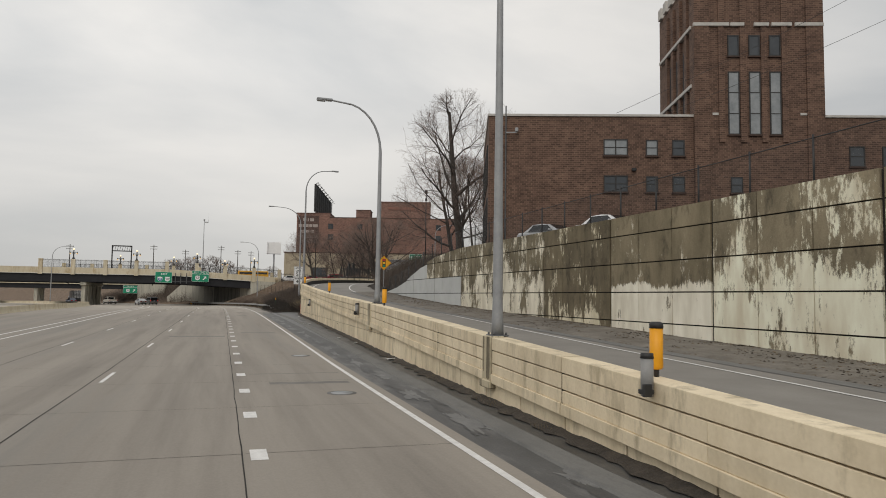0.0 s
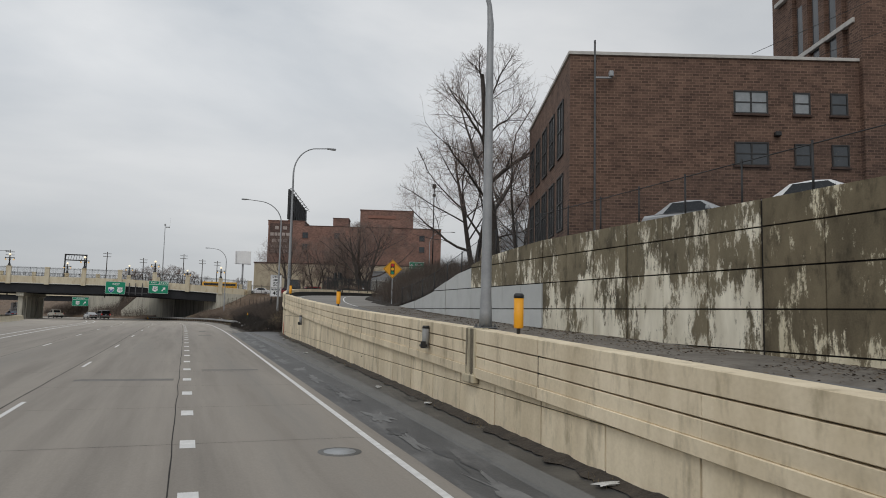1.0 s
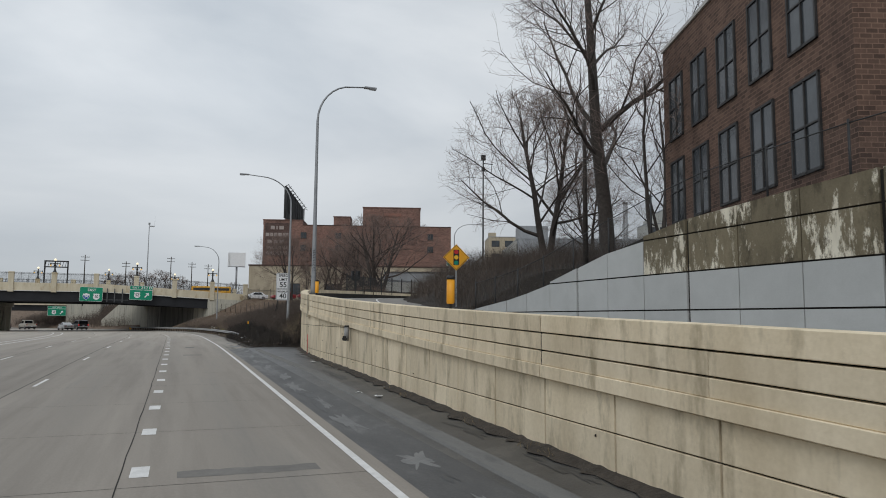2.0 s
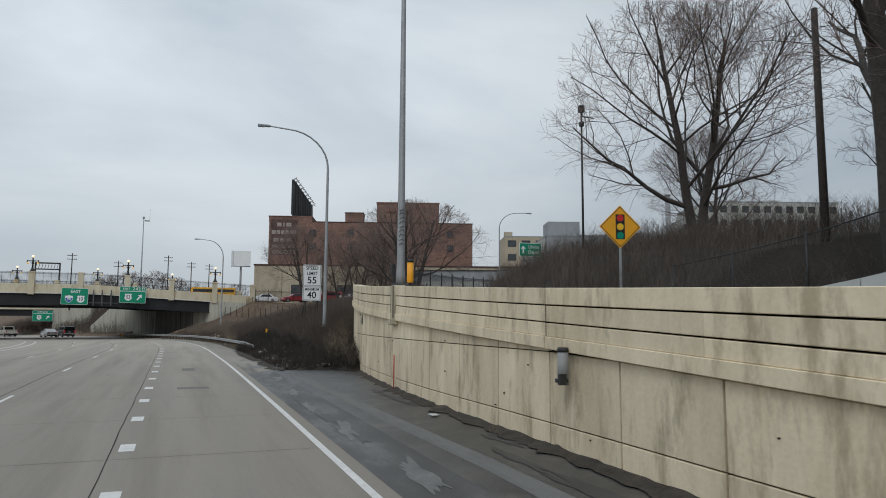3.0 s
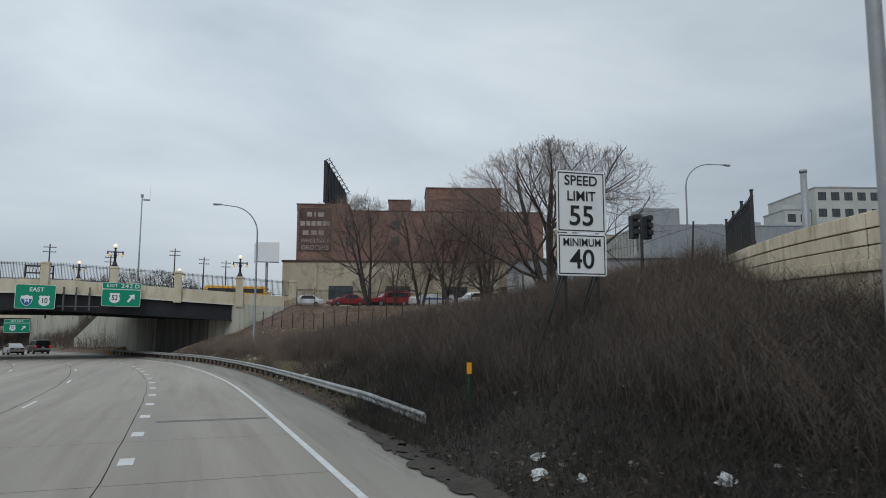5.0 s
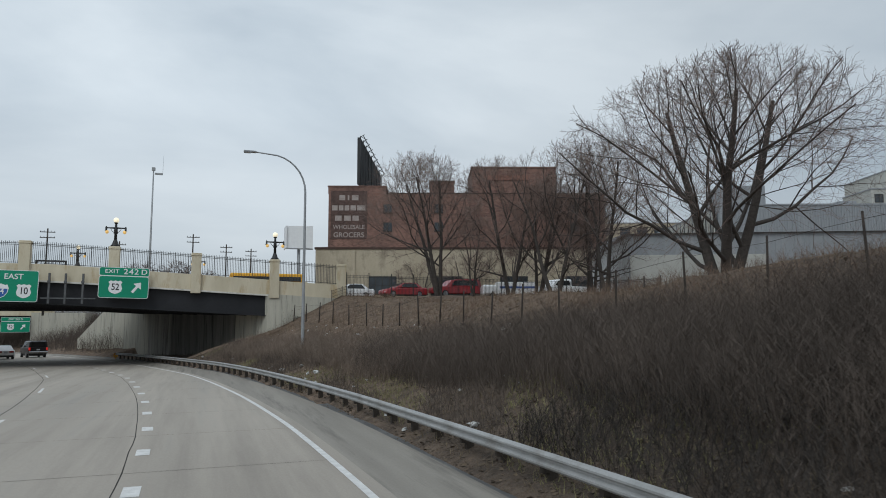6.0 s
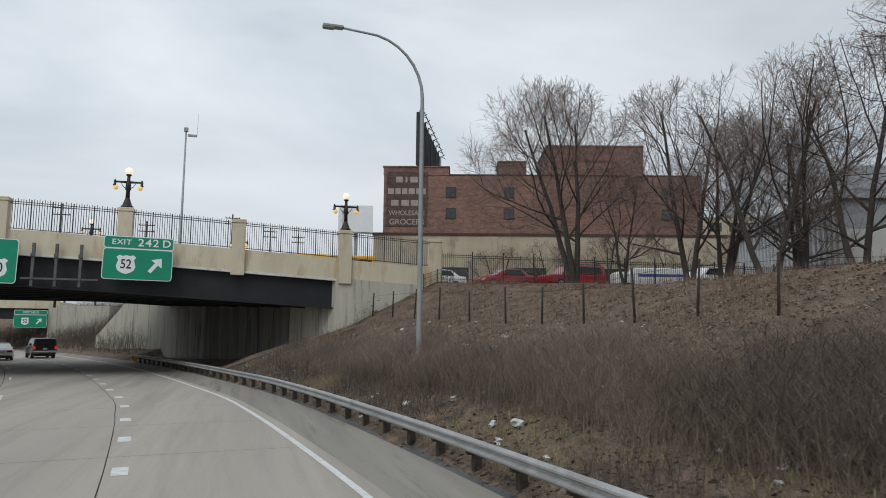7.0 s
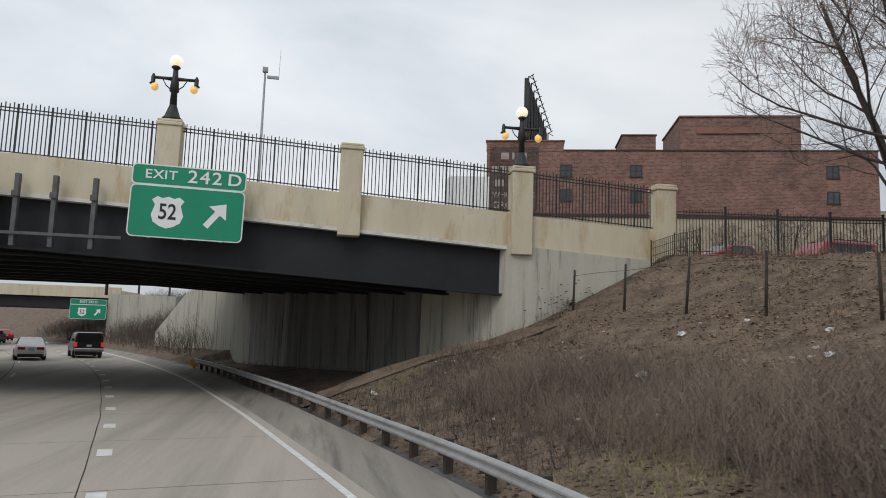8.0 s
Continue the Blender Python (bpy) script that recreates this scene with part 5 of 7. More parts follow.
block("pale_block", 187.2, 273.8, 6, -19, 50, 30, 41.6, M_PALE, "pale rendered building with rows of windows", 12, 8, [(6, 14, 4, 12, 41.6, 43.0), (26, 30, 6, 10, 41.6, 43.6)])
block("low_pale_block", 180.0, 279.0, 6, -19, 8.2, 14, 35.0, M_PALE, "narrow pale building beside the taller one", 2, 7, [(1, 5, 3, 9, 35.0, 37.2)])
block("tan_block", 160.9, 389.9, 4, -19, 36, 24, 42.4, M_TAN, "tan building with small windows behind bare trees", 5, 6, [(0, 4, 1, 5, 42.4, 45.0)])
st = thing("chimney_stack", pose(134, 230, 8), "tall pale round chimney stack", "chimney")
tube("shaft", [(0, 0, 0), (0, 0, 31)], [0.9, 0.7], M_STEEL, st, 12)
tube("rim", [(0, 0, 30.6), (0, 0, 31.2)], [0.85, 0.85], M_STEEL, st, 12)
shed = thing("corrugated_shed", pose(47.2, 200.0, 5.6, 0, 0, -22.8), "long grey corrugated metal shed with pale lower front", "shed")
part("wall", boxes((0, 60, 0, 27, -1, 7.2)), M_CLAD, shed)
M_FIN = surf("pale_metal_fin", (0.46, 0.47, 0.47), (0.58, 0.59, 0.59), 0.6, 1.0)
for k in range(26):
    part("rib", boxes((-0.14, 0.0, k + 0.3, k + 0.72, 0.6, 6.9)), M_FIN, shed, "pale vertical metal fin")
for k in range(44):
    part("rib", boxes((k + 15.4, k + 15.6, -0.06, 0.0, -0.5, 7.0)), M_CLAD, shed)
part("front_panel", boxes((0.1, 14.5, -0.08, 0.0, -0.6, 4.9), bevel=0.02), M_PALE, shed, "pale rendered lower front")
part("front_door", boxes((5.2, 6.3, -0.12, -0.07, -0.6, 2.1)), M_BLACK, shed)
raw("roof", [(-0.4, -0.4, 7.2), (60.4, -0.4, 7.2), (60.4, 13.5, 8.1), (-0.4, 13.5, 8.1), (60.4, 27.4, 7.2), (-0.4, 27.4, 7.2)], [(0, 1, 2, 3), (3, 2, 4, 5), (0, 3, 5), (1, 4, 2), (0, 5, 4, 1)], M_CLAD, shed)


# ---- signs ----
def post_sign(name, x, y, z, turn, label):
    return thing(name, pose(x, y, z, 0, 0, turn), label, "road sign")


sp = post_sign("speed_limit_sign", 14.93, 131.0, 2.67, -6, "white sign reading speed limit 55 minimum 40")
sp.matrix_basis = sp.matrix_basis @ Matrix.Scale(1.055, 4)
plate("board", 1.52, 1.78, M_WHITE, sp, 0, 3.70, 0.0, 0.09)
plate("board", 1.52, 1.20, M_WHITE, sp, 0, 2.18, 0.0, 0.09)
for zc, hh in ((3.70, 1.78), (2.18, 1.20)):
    w = 0.74
    for a in ((-w + 0.03, w - 0.03, zc + hh / 2 - 0.075, zc + hh / 2 - 0.045), (-w + 0.03, w - 0.03, zc - hh / 2 + 0.045, zc - hh / 2 + 0.075),
              (-w + 0.03, -w + 0.06, zc - hh / 2 + 0.045, zc + hh / 2 - 0.045), (w - 0.06, w - 0.03, zc - hh / 2 + 0.045, zc + hh / 2 - 0.045)):
        part("border", boxes((a[0], a[1], -0.006, -0.001, a[2], a[3])), M_INK, sp)
text_mesh("SPEED", 0.40, M_INK, sp, 0, 4.30, -0.012, squash=0.95)
text_mesh("LIMIT", 0.40, M_INK, sp, 0, 3.85, -0.012, squash=0.95)
text_mesh("55", 0.80, M_INK, sp, 0, 3.27, -0.012)
text_mesh("MINIMUM", 0.31, M_INK, sp, 0, 2.52, -0.012, squash=0.88)
text_mesh("40", 0.76, M_INK, sp, 0, 2.03, -0.012)
for x in (-0.5, 0.5):
    part("post", boxes((x - 0.035, x + 0.035, 0.02, 0.09, -0.6, 4.5)), M_BLACK, sp)
    tube("brace", [(x, 0.1, 2.0), (x - 0.25, 1.5, -0.7)], [0.03, 0.03], M_BLACK, sp, 6)
    tube("brace", [(x - 0.05, 0.05, 1.6), (x - 0.35, 1.2, -0.5)], [0.035, 0.035], M_BLACK, sp, 5)

ts = post_sign("signal_ahead_sign", 22.4, 95.6, 3.26, -14, "yellow diamond traffic signal ahead sign on a steel post")


def diamond(name, r, material, y):
    c = 0.12 * r
    return flat(name, [(r - c, -c), (r, 0), (r - c, c), (c, r - c), (0, r), (-c, r - c), (-r + c, c), (-r, 0), (-r + c, -c), (-c, -r + c), (0, -r), (c, -r + c)], material, ts, y, 0.01)


o = diamond("board", 0.99, M_YELLOW, 0.0)
o.location.z = 3.6
o = diamond("border", 0.93, M_INK, -0.004)
o.location.z = 3.6
o = diamond("field", 0.885, M_YELLOW, -0.008)
o.location.z = 3.6
part("signal_body", boxes((-0.215, 0.215, -0.016, -0.010, 3.03, 4.17)), M_INK, ts)
for z, c, nm in ((4.0, (0.55, 0.02, 0.02), "red_disc"), (3.6, (0.85, 0.5, 0.02), "amber_disc"), (3.2, (0.0, 0.25, 0.16), "green_disc")):
    flat(nm, [(0.16 * math.cos(radians(a)), z + 0.16 * math.sin(radians(a))) for a in range(0, 360, 20)], plain(nm, c, 0.4), ts, -0.022)
part("post", boxes((-0.05, 0.05, 0.012, 0.08, -1.0, 3.7)), M_STEEL, ts)

ud = post_sign("depot_sign", 36.4, 130.3, 5.1, -8, "green guide sign with an arrow reading union depot")
plate("board", 2.35, 1.35, M_WHITE, ud, 0, 4.6, 0.0, 0.1, 0.02)
plate("field", 2.25, 1.25, M_GREEN, ud, 0, 4.6, -0.012, 0.08, 0.01)
arrow(ud, -0.78, 4.6, 0.75, M_WHITE, 0)
text_mesh("Union", 0.46, M_WHITE, ud, 0.32, 4.87)
text_mesh("Depot", 0.46, M_WHITE, ud, 0.32, 4.35)
for x in (-0.8, 0.8):
    part("post", boxes((x - 0.05, x + 0.05, 0.03, 0.12, -0.8, 5.2)), M_STEEL, ud)

ds = post_sign("yellow_sign", 37.4, 130.0, 5.8, -8, "small yellow diamond warning sign with a black symbol")
for nm, r, mat, y in (("board", 0.62, M_YELLOW, 0.0), ("border", 0.58, M_INK, -0.004), ("field", 0.55, M_YELLOW, -0.008)):
    o = part(nm, boxes((-r * 0.707, r * 0.707, y - 0.02, y, -r * 0.707, r * 0.707)), mat, ds)
    o.matrix_basis = Matrix.Translation((0, 0, 2.0)) @ Matrix.Rotation(math.radians(45), 4, "Y")
part("symbol", boxes((-0.07, 0.07, -0.036, -0.03, 1.7, 2.1), (-0.2, 0.2, -0.036, -0.03, 1.95, 2.07), (-0.12, 0.12, -0.036, -0.03, 2.1, 2.3)), M_INK, ds)
part("post", boxes((-0.04, 0.04, 0.01, 0.08, terrain(37.4, 130.0) - 6.0, 2.3)), M_STEEL, ds)

# second bridge further on, with its sign
far = thing("far_bridge", pose(0, 0, 0), "further road bridge with tan concrete fascia over the bend", "bridge", kind="structure")
part("fascia", boxes((-140, -26, 292, 292.5, 5.5, 7.1)), M_BRIDGE, far)
part("slab", boxes((-140, -26, 292.5, 306, 6.0, 6.7)), M_BRIDGE, far)
for k in range(5):
    part("girder", boxes((-140, -26.5, 292.6 + k * 3, 292.9 + k * 3, 3.8, 6.0)), M_GIRDER, far)
part("abutment", boxes((-27.5, -18, 291.5, 307, -4, 6.1)), M_ABUT, far)
for x in (-62, -90):
    for y in (294, 299, 304):
        part("pier", boxes((x - 0.6, x + 0.6, y - 0.6, y + 0.6, -6, 3.85), bevel=0.1), M_ABUT, far)
fs2 = guide_board("far_exit_sign", 5.0, 2.1, pose(-30.0, 291.0, 3.35), "green exit guide sign with shield and arrow on the further bridge")
us_shield(fs2, -0.8, 0, 1.2, "52")
arrow(fs2, 1.3, 0, 1.2, M_WHITE, -38)
plate("exit_tab", 5.0, 0.8, M_WHITE, fs2, 0, 1.45, 0.0, 0.16, 0.02)
plate("tab_field", 4.9, 0.7, M_GREEN, fs2, 0, 1.45, -0.012, 0.14, 0.01)
text_mesh("EXIT 242 D", 0.5, M_WHITE, fs2, 0, 1.45)
part("bracket", boxes((-1.4, -1.28, 0.03, 1.0, -0.6, -0.45), (1.28, 1.4, 0.03, 1.0, -0.6, -0.45)), M_STEEL, fs2)


# ---- lamps on the bridge pillars ----
M_GLOBE = plain("lit_white_globe", (1.0, 0.86, 0.62), 0.3, 0.0, 0.55)
M_GLOBE2 = plain("lit_amber_globe", (1.0, 0.60, 0.18), 0.3, 0.0, 0.3)


def ball(name, c, r, material, parent, sq=1.0):
    bm = bmesh.new()
    bmesh.ops.create_uvsphere(bm, u_segments=14, v_segments=9, radius=r)
    bmesh.ops.scale(bm, vec=(1, 1, sq), verts=bm.verts)
    bmesh.ops.translate(bm, vec=c, verts=bm.verts)
    for f in bm.faces:
        f.smooth = True
    return part(name, bm, material, parent)


def bridge_lamp(x, y, z):
    t = thing("bridge_lamp", pose(x, y, z), "ornate black iron lamp with three lit globes on a pillar", "street lamp", "bridge lamps")
    tube("base", [(0, 0, 0), (0, 0, 0.12), (0, 0, 0.2), (0, 0, 0.5), (0, 0, 0.75)], [0.42, 0.42, 0.32, 0.22, 0.13], M_BLACK, t, 10)
    tube("stem", [(0, 0, 0.7), (0, 0, 1.25), (0, 0, 1.3), (0, 0, 1.75), (0, 0, 1.95), (0, 0, 2.3)], [0.15, 0.13, 0.2, 0.16, 0.12, 0.1], M_BLACK, t, 10)
    tube("collar", [(0, 0, 2.28), (0, 0, 2.36), (0, 0, 2.42)], [0.12, 0.2, 0.16], M_BLACK, t, 10)
    for s in (-1, 1):
        tube("arm", [(0, 0, 1.85), (0.45 * s, 0, 1.86), (0.88 * s, 0, 1.86)], [0.1, 0.07, 0.07], M_BLACK, t, 8)
        tube("scroll", [(0.1 * s, 0, 1.35), (0.35 * s, 0, 1.55), (0.5 * s, 0, 1.82)], [0.03, 0.025, 0.02], M_BLACK, t, 5)
        tube("hanger", [(0.88 * s, 0, 2.02), (0.88 * s, 0, 1.9), (0.88 * s, 0, 1.66), (0.88 * s, 0, 1.58)], [0.04, 0.09, 0.09, 0.16], M_BLACK, t, 8)
        ball("globe", (0.80 * s, 0, 1.46), 0.165, M_GLOBE2, t, 1.15)
    ball("globe", (0, 0, 2.64), 0.27, M_GLOBE, t)
    return t


lamp0 = bridge_lamp(-4.45, BY0 + 0.12, 10.68 + deck(-4.45))
for x in (11.0, -20.0, -35.5):
    copy_thing(lamp0, pose(x, BY0 + 0.12, 10.68 + deck(x)))
for x in (-12.2, 3.2, -27.7):
    copy_thing(lamp0, pose(x, BY1 - 0.28, 10.68 + deck(x)))


# ---- masts, hoarding, gantry beyond the bridge ----
mast = thing("camera_mast", pose(-3.7, 248.0, 2.0), "tall slim grey mast with camera and aerial on top", "mast")
tube("pole", [(0, 0, 0), (0, 0, 12), (0, 0, 25)], [0.2, 0.15, 0.09], M_STEEL, mast, 8)
part("head", boxes((-0.25, 0.25, -0.2, 0.2, 24.6, 25.1), (0.2, 1.3, -0.1, 0.1, 24.0, 24.3), bevel=0.03), M_STEEL, mast)
tube("aerial", [(1.3, 0, 24.0), (1.35, 0, 27.0)], [0.025, 0.02], M_STEEL, mast, 4)
hb = thing("white_hoarding", pose(20.3, 263.5, 6.0), "white two-sided hoarding on a single post", "hoarding")
tube("post", [(0, 0.8, 0), (0, 0.8, 15)], [0.28, 0.28], M_STEEL, hb, 8)
o = part("panel", boxes((-2.4, 2.4, -0.15, 0.0, 11.3, 15.4), bevel=0.02), M_WHITE, hb)
o.rotation_euler.z = radians(-14)
o = part("panel", boxes((-2.4, -2.25, 0.0, 3.6, 11.3, 15.4), bevel=0.02), M_WHITE, hb)
part("frame", boxes((-2.4, 2.4, -0.25, 0.1, 11.1, 11.3)), M_STEEL, hb)
gm = thing("sign_gantry", pose(-51, 436, 8), "dark steel gantry seen from behind", "gantry")
for x in (-5, 5):
    part("leg", boxes((x - 0.3, x + 0.3, -0.3, 0.3, 0, 21)), M_BLACK, gm)
part("truss", boxes((-5.3, 5.3, -0.4, 0.4, 20.6, 21.2), (-5.3, 5.3, -0.4, 0.4, 17.8, 18.3)), M_BLACK, gm)
for k in range(8):
    tube("web", [(-5 + k * 1.25, 0, 18), (-4.4 + k * 1.25, 0, 21)], [0.12, 0.12], M_BLACK, gm, 4)


def utility_pole(x, y, z, h, label="dark wooden utility pole with crossarms"):
    t = thing("utility_pole", pose(x, y, z), label, "utility pole", "utility poles")
    tube("pole", [(0, 0, 0), (0, 0, h)], [0.17, 0.11], M_BARK, t, 8)
    for k in (0.6, 1.5):
        part("crossarm", boxes((-1.1, 1.1, -0.06, 0.06, h - k - 0.06, h - k + 0.06)), M_BARK, t)
        for q in (-1.0, -0.5, 0.5, 1.0):
            tube("insulator", [(q, 0, h - k + 0.05), (q, 0, h - k + 0.25)], [0.05, 0.04], M_STEEL, t, 6)
    return t


for x, y, h in ((-20, 262, 14), (-10, 268, 13), (2, 270, 15), (8, 276, 14), (13, 282, 14), (-45, 258, 13), (-70, 262, 14)):
    utility_pole(x, y, 5.0, h)
tube_pole = thing("dark_pole", pose(31.7, 92.7, 6.5), "plain tall dark wooden pole beside the trees", "pole")
tube("pole", [(0, 0, -0.5), (0, 0, 11.1)], [0.2, 0.15], M_BARK, tube_pole, 8)
tube_pole2 = thing("dark_pole", pose(33.6, 22.6, 6.5), "plain tall dark wooden pole behind the wall", "pole")
tube("pole", [(0, 0, 0), (0, 0, 17)], [0.19, 0.15], M_BARK, tube_pole2, 8)
cp = thing("floodlight_pole", pose(34.7, 118.05, 7.5), "thin black pole with a boxy camera on top", "pole")
tube("pole", [(0, 0, -1.2), (0, 0, 12.6)], [0.1, 0.08], M_BLACK, cp, 8)
part("camera_box", boxes((-0.22, 0.22, -0.2, 0.2, 12.5, 13.1), (-0.16, 0.16, -0.2, 0.16, 11.3, 11.7), (0, 1.2, -0.04, 0.04, 12.1, 12.2), bevel=0.03), M_BLACK, cp)
street_lamp(53.0, 172.0, 5.7, 15.0, 5.6, "distant grey street lamp with curved arm", 0, 0.12)
street_lamp(-39.3, 205.0, 0.0, 14.2, 4.5, "distant grey street lamp with curved arm by the median", 0, 0.12)


# wires between the tower and the poles
def wire(a, b, sag, parent, r=0.02):
    pts = [Vector(a).lerp(Vector(b), i / 12) - Vector((0, 0, sag * 4 * (i / 12) * (1 - i / 12))) for i in range(13)]
    return tube("wire", pts, [r] * 13, M_BLACK, parent, 4)


wr = thing("overhead_wires", pose(0, 0, 0), "thin black overhead wires slung from the tower", "wires")
wire((36.5, 60.8, 19.9), (64, 40, 36), 0.6, wr)
wire((40.5, 59.0, 19.8), (66, 36, 33), 0.6, wr)


# ---- small things on the low wall ----
M_ORANGE = surf("orange_yellow_plastic", (0.80, 0.33, 0.01), (0.88, 0.40, 0.015), 0.5, 2, 30, 0.0)
M_GREYPLASTIC = surf("grey_plastic", (0.22, 0.22, 0.22), (0.32, 0.32, 0.31), 0.6, 3, 30, 0.0)
M_REDPAINT = surf("red_paint", (0.42, 0.03, 0.02), (0.5, 0.045, 0.03), 0.6, 3)


def marker_post(y, off=0.33):
    p, d, nrm = wall_s(s_of_y(y))
    q = p + nrm * off
    t = thing("marker_post", pose(q.x, q.y, q.z - 0.02), "orange plastic marker post with black cap on the wall", "marker post", "marker posts")
    tube("stub", [(0, 0, 0), (0, 0, 0.22)], [0.05, 0.05], M_BLACK, t, 8)
    tube("sleeve", [(0, 0, 0.16), (0, 0, 0.2), (0, 0, 0.92)], [0.10, 0.125, 0.125], M_ORANGE, t, 12)
    tube("cap", [(0, 0, 0.92), (0, 0, 1.0), (0, 0, 1.04)], [0.132, 0.132, 0.09], M_BLACK, t, 12)


for y in (15.2, 41.7, 68.0, 94.1):
    marker_post(y)


def wall_box(y, drop):
    p, d, nrm = wall_s(s_of_y(y))
    q = p - nrm * 0.22
    t = thing("wall_marker", Matrix.Translation((q.x, q.y, p.z - drop)) @ Matrix.Rotation(math.atan2(d.y, d.x), 4, "Z"), "grey tube marker with black cap bracketed to the wall face", "wall marker", "wall markers")
    tube("sleeve", [(0.14, 0, -0.36), (0.14, 0, 0.30)], [0.115, 0.115], M_GREYPLASTIC, t, 12)
    tube("cap", [(0.14, 0, 0.30), (0.14, 0, 0.39)], [0.125, 0.11], M_BLACK, t, 12)
    part("bracket", boxes((-0.12, 0.05, 0.02, 0.24, -0.30, -0.22), (-0.16, -0.08, 0.08, 0.24, -0.34, -0.12), bevel=0.01), M_BLACK, t)


for y, drop in ((14.5, -0.12), (47.8, 0.52), (81.3, 1.6)):
    wall_box(y, drop)
p, d, nrm = wall_s(s_of_y(94.6))
q = p - nrm * 0.14
rr = thing("red_rod", pose(q.x, q.y, -0.02), "thin red painted rod standing against the wall", "rod")
tube("rod", [(0, 0, -0.05), (0.0, 0, 1.25)], [0.022, 0.022], M_REDPAINT, rr, 6)

# scrawl of paint on the pole beyond the bend, as plain strokes
p, d, nrm = wall_s(s_of_y(95.1))
q = p + nrm * 0.2
gf = thing("pole_scrawl", pose(q.x - 0.02, q.y - 0.165, p.z + 1.6), "black scrawled strokes of paint on the lamp pole", "graffiti")
rg = random.Random(3)
for k in range(9):
    z = k * 0.17
    a = rg.uniform(-0.05, 0.05)
    tube("stroke", [(-0.1, 0.03, z), (a, -0.012, z + rg.uniform(0.02, 0.12)), (0.1, 0.03, z + rg.uniform(0.0, 0.1))], [0.014] * 3, M_BLACK, gf, 4)


# ---- guardrail ----
def rail_u(y):
    return lerp(y, [131, 142, 156, 170, 190, 240], [3.1, 2.8, 2.5, 2.3, 2.1, 2.0])


gr = thing("guardrail", pose(0, 0, 0), "galvanised steel w-beam guardrail on dark posts beside the shoulder", "guardrail")
prof = [(0.0, 0.72), (-0.05, 0.715), (-0.085, 0.675), (-0.085, 0.64), (-0.01, 0.595), (-0.01, 0.555), (-0.085, 0.51), (-0.085, 0.475), (-0.05, 0.435), (0.0, 0.43), (0.02, 0.43), (0.02, 0.72)]
GY = span(131.4, 234.0, 110)
vs, fs = [], []
for y in GY:
    dip = 0.25 * max(0, 1 - (y - 131.4) / 6)
    for du, h in prof:
        x, yy = edge_point(y, rail_u(y) + du)
        vs.append((x, yy, road_z(y) + cross_fall(rail_u(y)) + h + 0.02 - dip * 0.6))
k = len(prof)
for i in range(len(GY) - 1):
    for j in range(k):
        a, b = i * k + j, i * k + (j + 1) % k
        fs.append((a, b, b + k, a + k))
fs += [tuple(range(k)), tuple((len(GY) - 1) * k + j for j in range(k))[::-1]]
M_RAIL = surf("weathered_galvanised_rail", (0.30, 0.30, 0.295), (0.46, 0.46, 0.455), 0.6, 1.2, 25, 0.1, metal=0.25, stain=(0.16, 0.13, 0.1), stain_scale=1.0, stain_amount=0.4)
raw("beam", vs, fs, M_RAIL, gr)
M_WOODPOST = surf("old_timber_post", (0.035, 0.028, 0.022), (0.075, 0.06, 0.047), 0.9, 5)
bm = boxes((-0.09, 0.09, -0.08, 0.08, -0.6, 0.70), bevel=0.01)
box(bm, -0.22, -0.05, -0.07, 0.07, 0.36, 0.69, bevel=0.01)
first = None
for i in range(54):
    y = 132.0 + i * 1.905
    x, yy = edge_point(y, rail_u(y) + 0.26)
    dx = (spline(y + 1, EDGE) - spline(y - 1, EDGE)) / 2
    m = pose(x, yy, road_z(y) + cross_fall(2.2), 0, 0, math.degrees(math.atan(-dx)))
    if first is None:
        first = part("post", bm, M_WOODPOST, gr)
        o = first
    else:
        o = new("post", first.data)
        o.parent = gr
    o.matrix_basis = m
x, yy = edge_point(234.2, 2.0)
bm = boxes((-0.25, 0.25, -0.1, 0.1, 0.3, 0.8), (-0.08, 0.08, -0.08, 0.08, -0.5, 0.4), bevel=0.03)
o = part("end_terminal", bm, M_YELLOW, gr, "yellow end terminal")
o.location = (x, yy, road_z(234))
x, yy = edge_point(130.5, 4.0)
mk = thing("delineator", pose(x, yy, terrain(x, yy)), "green steel post with small yellow reflector", "delineator")
part("post", boxes((-0.03, 0.03, -0.015, 0.015, -0.3, 1.25)), plain("green_post", (0.02, 0.06, 0.03), 0.6), mk)
part("reflector", boxes((-0.07, 0.07, -0.03, -0.016, 1.0, 1.3), bevel=0.01), M_YELLOW, mk)


# ---- fences ----
M_MESH = bpy.data.materials.new("chain_link_mesh")
M_MESH.use_nodes = True
_n, _l = M_MESH.node_tree.nodes, M_MESH.node_tree.links
_p = _n["Principled BSDF"]
_p.inputs["Base Color"].default_value = (0.02, 0.02, 0.02, 1)
_p.inputs["Roughness"].default_value = 0.6
_p.inputs["Alpha"].default_value = 0.16


M_DARKPOST = surf("dark_rusty_post", (0.022, 0.018, 0.016), (0.06, 0.045, 0.036), 0.9, 4)


